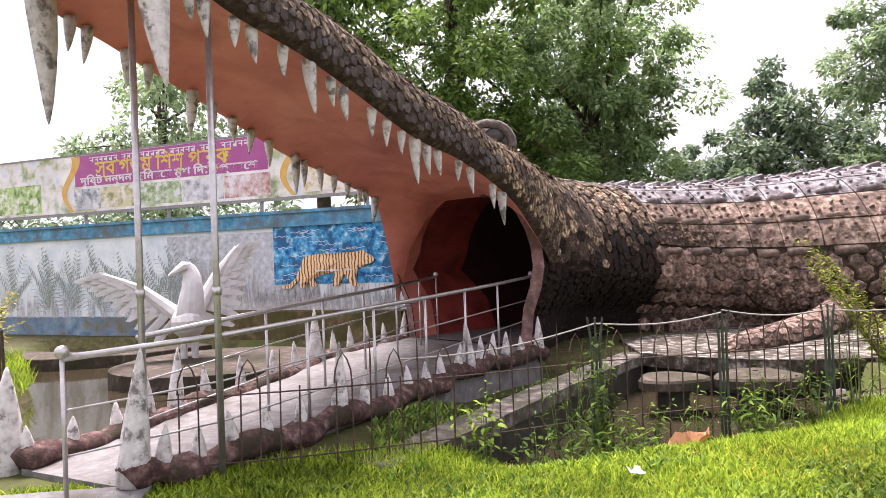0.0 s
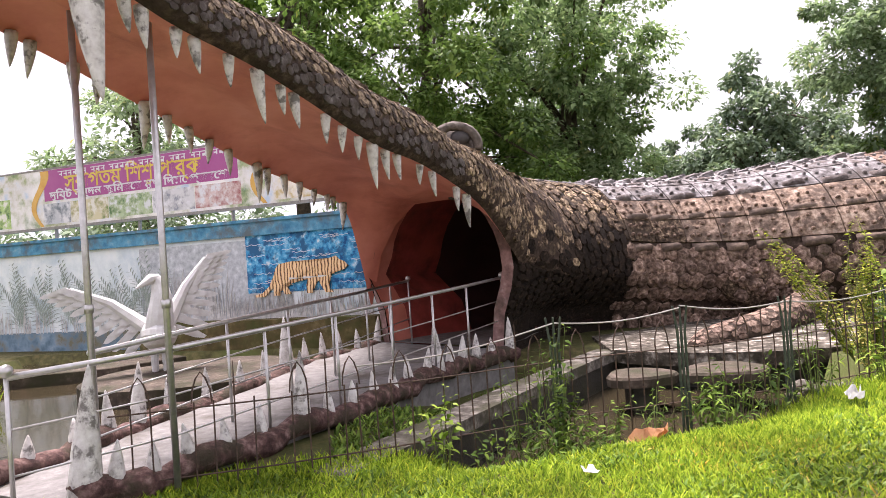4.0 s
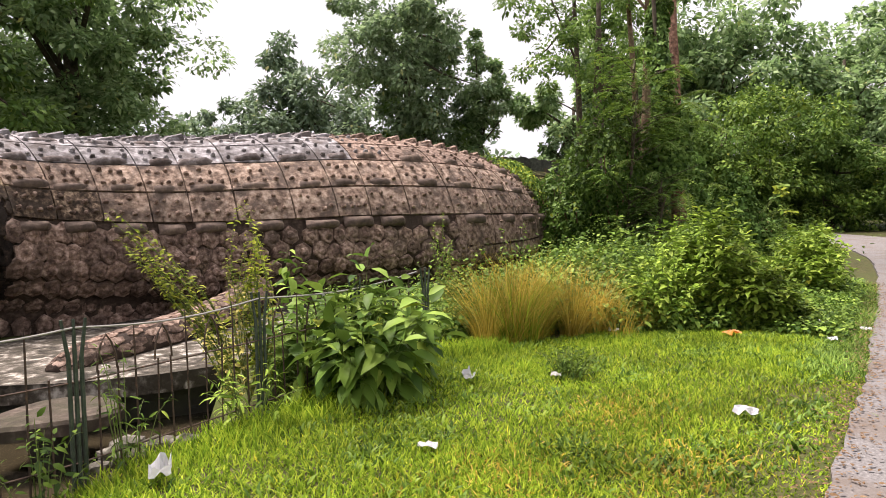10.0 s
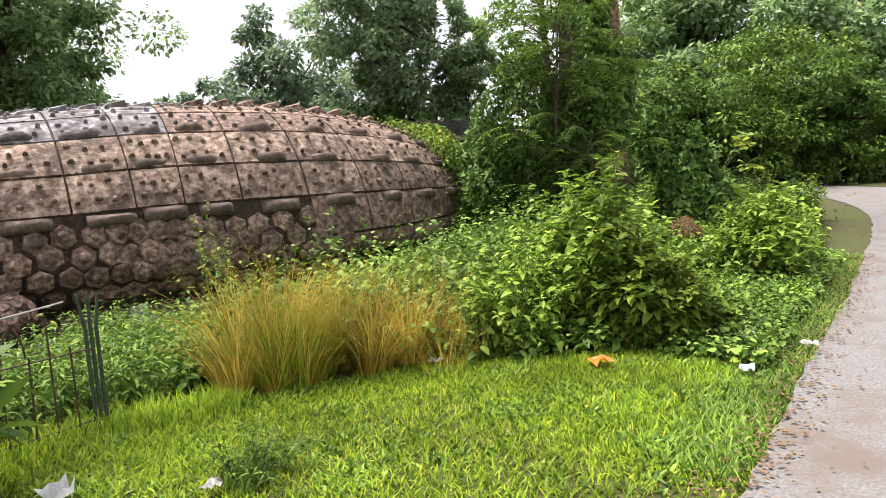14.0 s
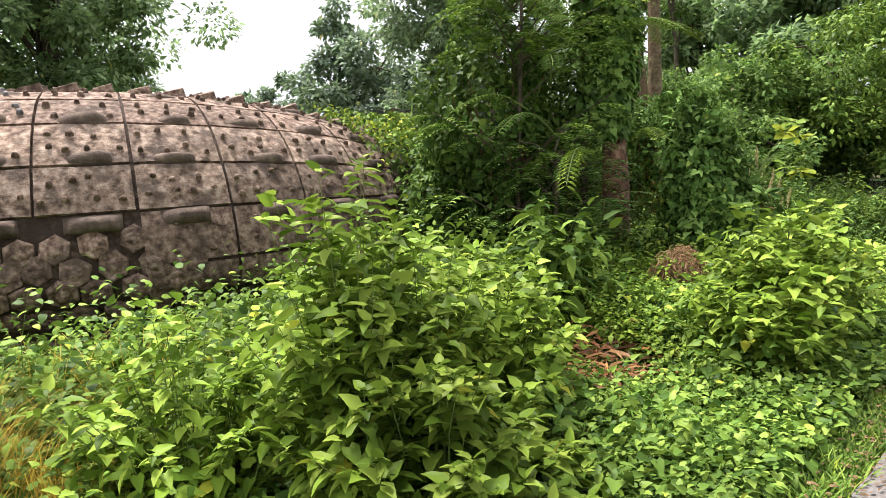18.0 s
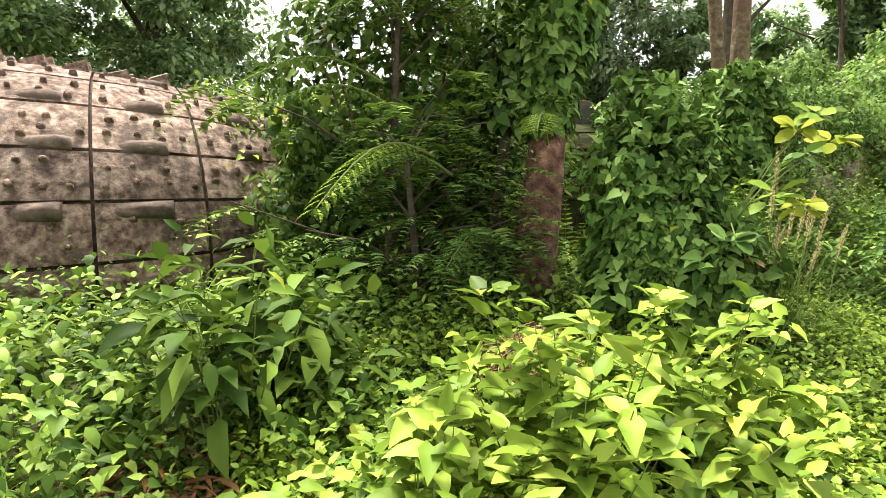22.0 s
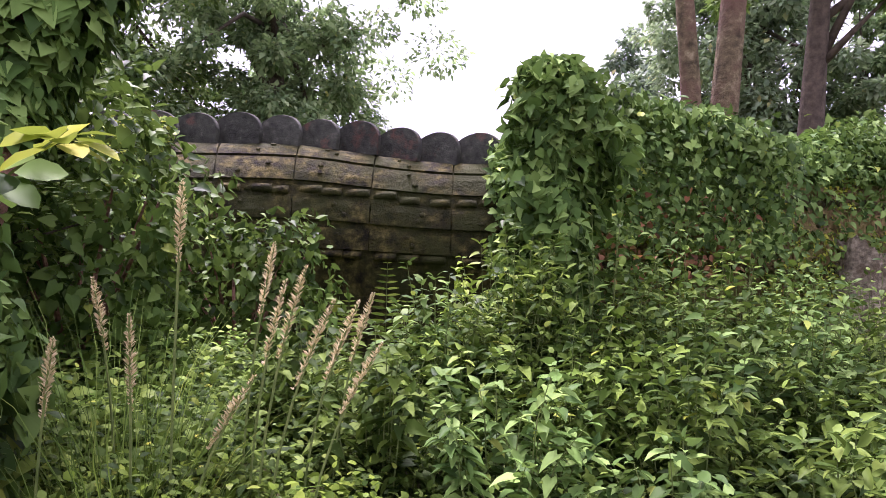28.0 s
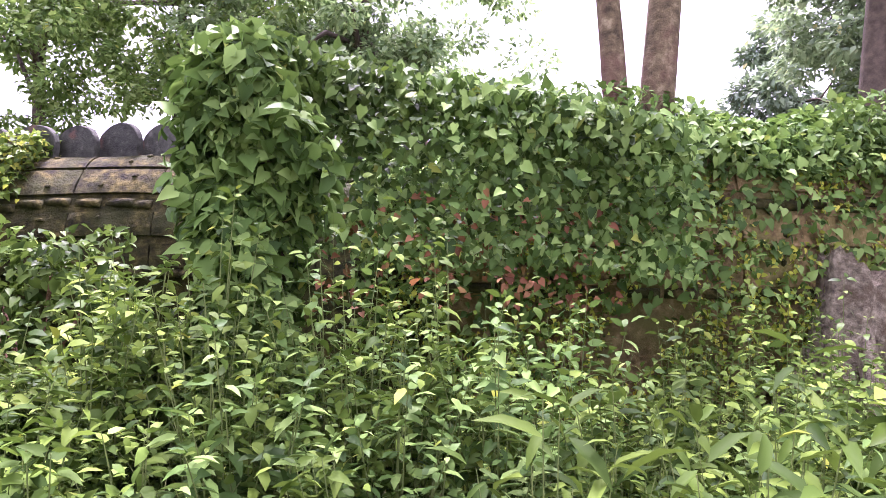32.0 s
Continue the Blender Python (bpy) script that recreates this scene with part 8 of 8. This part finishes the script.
def swan(x, y, z, face, k, name="swan_statue"):
    """A white swan with both wings raised, in one mesh."""
    bm = bmesh.new()
    r = bmesh.ops.create_uvsphere(bm, u_segments=18, v_segments=10, radius=1)
    for v in r["verts"]:
        v.co = Vector((v.co.x * 0.55 * (1 + 0.15 * v.co.x), v.co.y * 0.27, 0.32 + v.co.z * 0.26 + 0.06 * v.co.x))
    neck = catmull([(0.26, 0, 0.34), (0.36, 0.03, 0.62), (0.36, 0.06, 0.90), (0.34, 0.04, 1.10), (0.36, -0.02, 1.20)], 14)
    tube(bm, neck, list(np.linspace(0.23, 0.075, 14)), 12)
    tube(bm, [(0.35, 0.04, 1.20), (0.38, -0.06, 1.19), (0.41, -0.16, 1.13), (0.44, -0.28, 1.06)], [0.06, 0.085, 0.05, 0.012], 8)
    for sg, el, span in ((-1, 32, 1.25), (1, 58, 1.2)):
        ca, sa = math.cos(radians(el)), math.sin(radians(el))
        down = Vector((0, sg * sa, -ca))
        for row_, (n_f, ln, off) in enumerate(((11, 0.62, 0.0), (11, 0.42, 0.035), (10, 0.24, 0.065))):
            for j in range(n_f):
                f = j / (n_f - 1)
                root = Vector((-0.10 + off, sg * (0.12 + ca * span * f), 0.45 + sa * span * f + 0.08 * math.sin(math.pi * f)))
                trail = (down + Vector((0, sg * ca, sa)) * (0.15 + 0.75 * f)).normalized() * ln * (1 - 0.35 * f)
                w = Vector((0, sg * ca, sa)) * (span / n_f * 0.52)
                pts_ = [root - w, root - w + trail * 0.75, root - w * 0.4 + trail * 0.97, root + w * 0.4 + trail, root + w + trail * 0.78, root + w]
                vs_ = [bm.verts.new(p) for p in pts_]
                ws = [bm.verts.new(p + Vector((0.03, 0, 0))) for p in pts_]
                bm.faces.new(vs_)
                bm.faces.new(ws[::-1])
                for q in range(6):
                    bm.faces.new((vs_[q], ws[q], ws[(q + 1) % 6], vs_[(q + 1) % 6]))
        tube(bm, [(0.0, sg * 0.08, 0.38), (-0.03, sg * (0.12 + ca * span * 0.5), 0.53 + sa * span * 0.5), (-0.06, sg * (0.12 + ca * span), 0.45 + sa * span)], [0.13, 0.075, 0.03], 8)
    for lx in (-0.08, 0.08):
        tube(bm, [(0.0, lx, -0.25), (0.0, lx, 0.15)], [0.05, 0.07], 8)
    M4 = Matrix.Translation((x, y, z)) @ Matrix.Rotation(radians(face), 4, "Z") @ Matrix.Scale(k, 4)
    bmesh.ops.transform(bm, matrix=M4, verts=bm.verts)
    ob = part(name, bm, M["white"], smooth=False)
    return tagged(ob, "white painted concrete swan with raised wings on the island", "statue")


swan(-3.2, 11.3, 0.3, 285, 1.0)

# plain tiger shape in relief on the wall
M["tiger"], tn, tl, tb = mat("tawny_striped_paint")
tw = tn.new("ShaderNodeTexWave")
tw.wave_type, tw.bands_direction = "BANDS", "X"
tw.inputs["Scale"].default_value, tw.inputs["Distortion"].default_value, tw.inputs["Detail"].default_value = 5.2, 5.0, 2.0
tg = tn.new("ShaderNodeNewGeometry")
tl.new(tg.outputs["Position"], tw.inputs["Vector"])
tr_ = ramp(tn, [(0.14, (0.12, 0.06, 0.03)), (0.28, (0.72, 0.40, 0.16)), (0.8, (0.84, 0.60, 0.34))])
tl.new(tw.outputs["Fac"], tr_.inputs["Fac"])
tl.new(tr_.outputs["Color"], tb.inputs["Base Color"])
tb.inputs["Roughness"].default_value = 0.8
outline = [(2.78, 0.92), (2.62, 0.94), (2.42, 1.12), (2.30, 1.38), (2.26, 1.52), (2.18, 1.63), (1.9, 1.68), (1.5, 1.62), (1.2, 1.64), (0.98, 1.70), (0.84, 1.74), (0.78, 1.66), (0.66, 1.60), (0.58, 1.50), (0.66, 1.42), (0.82, 1.40), (0.96, 1.32), (1.05, 1.16), (1.02, 0.98), (0.94, 0.90), (1.10, 0.90), (1.18, 1.02), (1.26, 1.20), (1.40, 1.04), (1.42, 0.90), (1.54, 0.90), (1.54, 1.10), (1.50, 1.26), (1.85, 1.24), (2.0, 1.06), (1.92, 0.90), (2.06, 0.90), (2.14, 1.10), (2.22, 1.0), (2.18, 0.88), (2.32, 0.88), (2.34, 1.12), (2.24, 1.34), (2.36, 1.06), (2.56, 0.86), (2.76, 0.86)]
outline = [(d * 0.94 + 0.1, 1.0 + (z - 0.9) * 0.8) for d, z in outline]
bm = bmesh.new()
front = [bm.verts.new(on_wall(d, z, 0.06)) for d, z in outline]
back = [bm.verts.new(on_wall(d, z, 0.018)) for d, z in outline]
bm.faces.new(front)
for k in range(len(front)):
    bm.faces.new((front[k], back[k], back[(k + 1) % len(back)], front[(k + 1) % len(front)]))
bmesh.ops.triangulate(bm, faces=[f for f in bm.faces if len(f.verts) > 4])
part("relief_figure", bm, M["tiger"], mural, "tawny striped relief figure")
bm = bmesh.new()
for q0, q1, z0, z1 in ((1.08, 1.28, 1.285, 1.335), (1.28, 1.6, 1.28, 1.325), (1.6, 1.92, 1.28, 1.32)):
    vs_ = [bm.verts.new(on_wall(q, z, 0.064)) for q, z in ((q0, z0 + 0.03), (q1, z0), (q1, z1), (q0, z1 - 0.02))]
    ws = [bm.verts.new(on_wall(q, z, 0.05)) for q, z in ((q0, z0 + 0.03), (q1, z0), (q1, z1), (q0, z1 - 0.02))]
    bm.faces.new(vs_)
    for j in range(4):
        bm.faces.new((vs_[j], ws[j], ws[(j + 1) % 4], vs_[(j + 1) % 4]))
part("relief_belly", bm, M["white"], mural, "white painted belly of the relief figure")
# pale wave lines on the blue panel
bm = bmesh.new()
rw = random.Random(5)
for k in range(34):
    d0, z0 = rw.uniform(0.1, 2.6), rw.uniform(1.12, 2.12)
    tube(bm, [on_wall(d0 + 0.05 * q, z0 + 0.014 * math.sin(q * 1.9), 0.021) for q in range(9)], 0.006, 4)
part("wave_lines", bm, M["white_ink"], mural, "pale painted wave lines")["kind"] = "stuff"


# ---- tree stumps by the tail ----
def stump(x, y, h, r, label, seed):
    rr = random.Random(seed)
    t = thing("tree_stump", label, "tree stump", "stumps by the tail", at=(x, y, 0))
    bm = bmesh.new()
    rings_ = []
    n = 44
    ph = [rr.uniform(0, 6.28) for _ in range(3)]
    for f in (0, 0.12, 0.28, 0.5, 0.75, 1.0):
        z = h * f - 0.05
        ring_ = []
        for k in range(n):
            a = 2 * math.pi * k / n
            flare = (1 - f) ** 2.2
            but = 0.5 + 0.5 * math.cos(3 * a + ph[0]) + 0.25 * math.cos(5 * a + ph[1])
            q = r * (1 + 2.1 * flare * max(0, but) + 0.05 * math.cos(9 * a + ph[2]) + 0.09 * noise.noise(Vector((math.cos(a) * 3 + seed, math.sin(a) * 3, z * 2.5))))
            ring_.append(bm.verts.new((x + q * math.cos(a), y + q * math.sin(a), z + ((rr.uniform(-0.06, 0.06) + 0.12 * math.cos(a + ph[1]) + 0.07 * math.cos(4 * a + ph[2])) if f == 1 else 0))))
        rings_.append(ring_)
    for r0, r1 in zip(rings_, rings_[1:]):
        for k in range(n):
            bm.faces.new((r0[k], r0[(k + 1) % n], r1[(k + 1) % n], r1[k]))
    c = bm.verts.new((x, y, h - 0.12))
    for k in range(n):
        bm.faces.new((rings_[-1][k], rings_[-1][(k + 1) % n], c))
    part("wood", bm, M["stump"], t)
    for q in range(5):
        a = math.radians(185 + 38 * q + rr.uniform(-8, 8))
        ln = rr.uniform(0.5, 0.85)
        u = Vector((math.cos(a), math.sin(a), 0))
        o = Vector((x, y, 0))
        bm = bmesh.new()
        tube(bm, [o + u * r * 0.7 + Vector((0, 0, h * 0.72)), o + u * (r * 1.1 + 0.05) + Vector((0, 0, h * 0.45)), o + u * (r + ln * 0.45) + Vector((0, 0, h * 0.2)), o + u * (r + ln) + Vector((0, 0, 0.02))], [0.05, 0.085, 0.08, 0.04], 7)
        part("root", bm, M["stump"], t)
    return t


stump(23.95, 12.85, 1.6, 0.29, "pale weathered tree stump with flared roots", 3)
stump(25.4, 13.5, 1.7, 0.24, "pale weathered tree stump with flared roots", 4)

# ---- litter on the lawn ----
def scrap(x, y, size, m, label, seed, cat="litter", fold=0.4, z=0.05):
    """A crumpled flat scrap."""
    rr = random.Random(seed)
    bm = bmesh.new()
    n = 5
    g_ = [[bm.verts.new((x + (i / (n - 1) - 0.5) * size * rr.uniform(0.9, 1.1), y + (j / (n - 1) - 0.5) * size * 0.7 * rr.uniform(0.9, 1.1), ground_z(x, y) + z + rr.uniform(0, fold) * size)) for j in range(n)] for i in range(n)]
    for i in range(n - 1):
        for j in range(n - 1):
            bm.faces.new((g_[i][j], g_[i + 1][j], g_[i + 1][j + 1], g_[i][j + 1]))
    bmesh.ops.solidify(bm, geom=bm.faces[:], thickness=0.004)
    bmesh.ops.rotate(bm, cent=(x, y, 0), matrix=Matrix.Rotation(rr.uniform(0, 3), 3, "Z"), verts=bm.verts)
    ob = part("paper_scrap" if cat == "litter" else cat.replace(" ", "_"), bm, M[m])
    return tagged(ob, label, cat, "lawn litter" if cat == "litter" else "")


for k, (x, y, s_) in enumerate([(3.97, 5.5, 0.17), (1.19, 4.45, 0.11), (6.76, 5.75, 0.15), (2.25, 3.05, 0.15), (3.7, 2.3, 0.13), (7.37, 3.6, 0.16), (11.4, 4.35, 0.17), (10.75, 4.05, 0.14), (5.35, 4.75, 0.12), (9.62, 6.1, 0.12), (11.6, 3.95, 0.12)]):
    scrap(x, y, s_, "paper", "crumpled white scrap lying on the grass", 900 + k, fold=0.75 if k in (0, 2, 6) else 0.35)
scrap(10.3, 4.98, 0.2, "orange", "torn orange and yellow wrapper on the grass", 930, "wrapper", 0.3)
scrap(7.35, 5.25, 0.13, "tooth", "grey crumpled scrap beside the weed tuft", 931, "litter", 0.4)
scrap(1.98, 5.32, 0.4, "sherd", "curled orange-brown dry palm husk by the fence", 932, "dry husk", 0.35, 0.07)
# small pale blooms and stones at the pond edge
rr = random.Random(55)
for k in range(9):
    x, y = 1.9 + rr.uniform(-0.5, 3.0), 6.2 + rr.uniform(-0.15, 0.2)
    bm = bmesh.new()
    bmesh.ops.create_icosphere(bm, subdivisions=1, radius=rr.uniform(0.05, 0.11))
    for v in bm.verts:
        v.co = Vector((x + v.co.x * 1.3, y + v.co.y, ground_z(x, y - 0.3) + v.co.z * 0.7)) + Vector((rr.uniform(-0.012, 0.012), rr.uniform(-0.012, 0.012), 0))
    tagged(part("stone", bm, M["concrete"]), "rough grey stone at the pond edge", "stone", "pond stones")
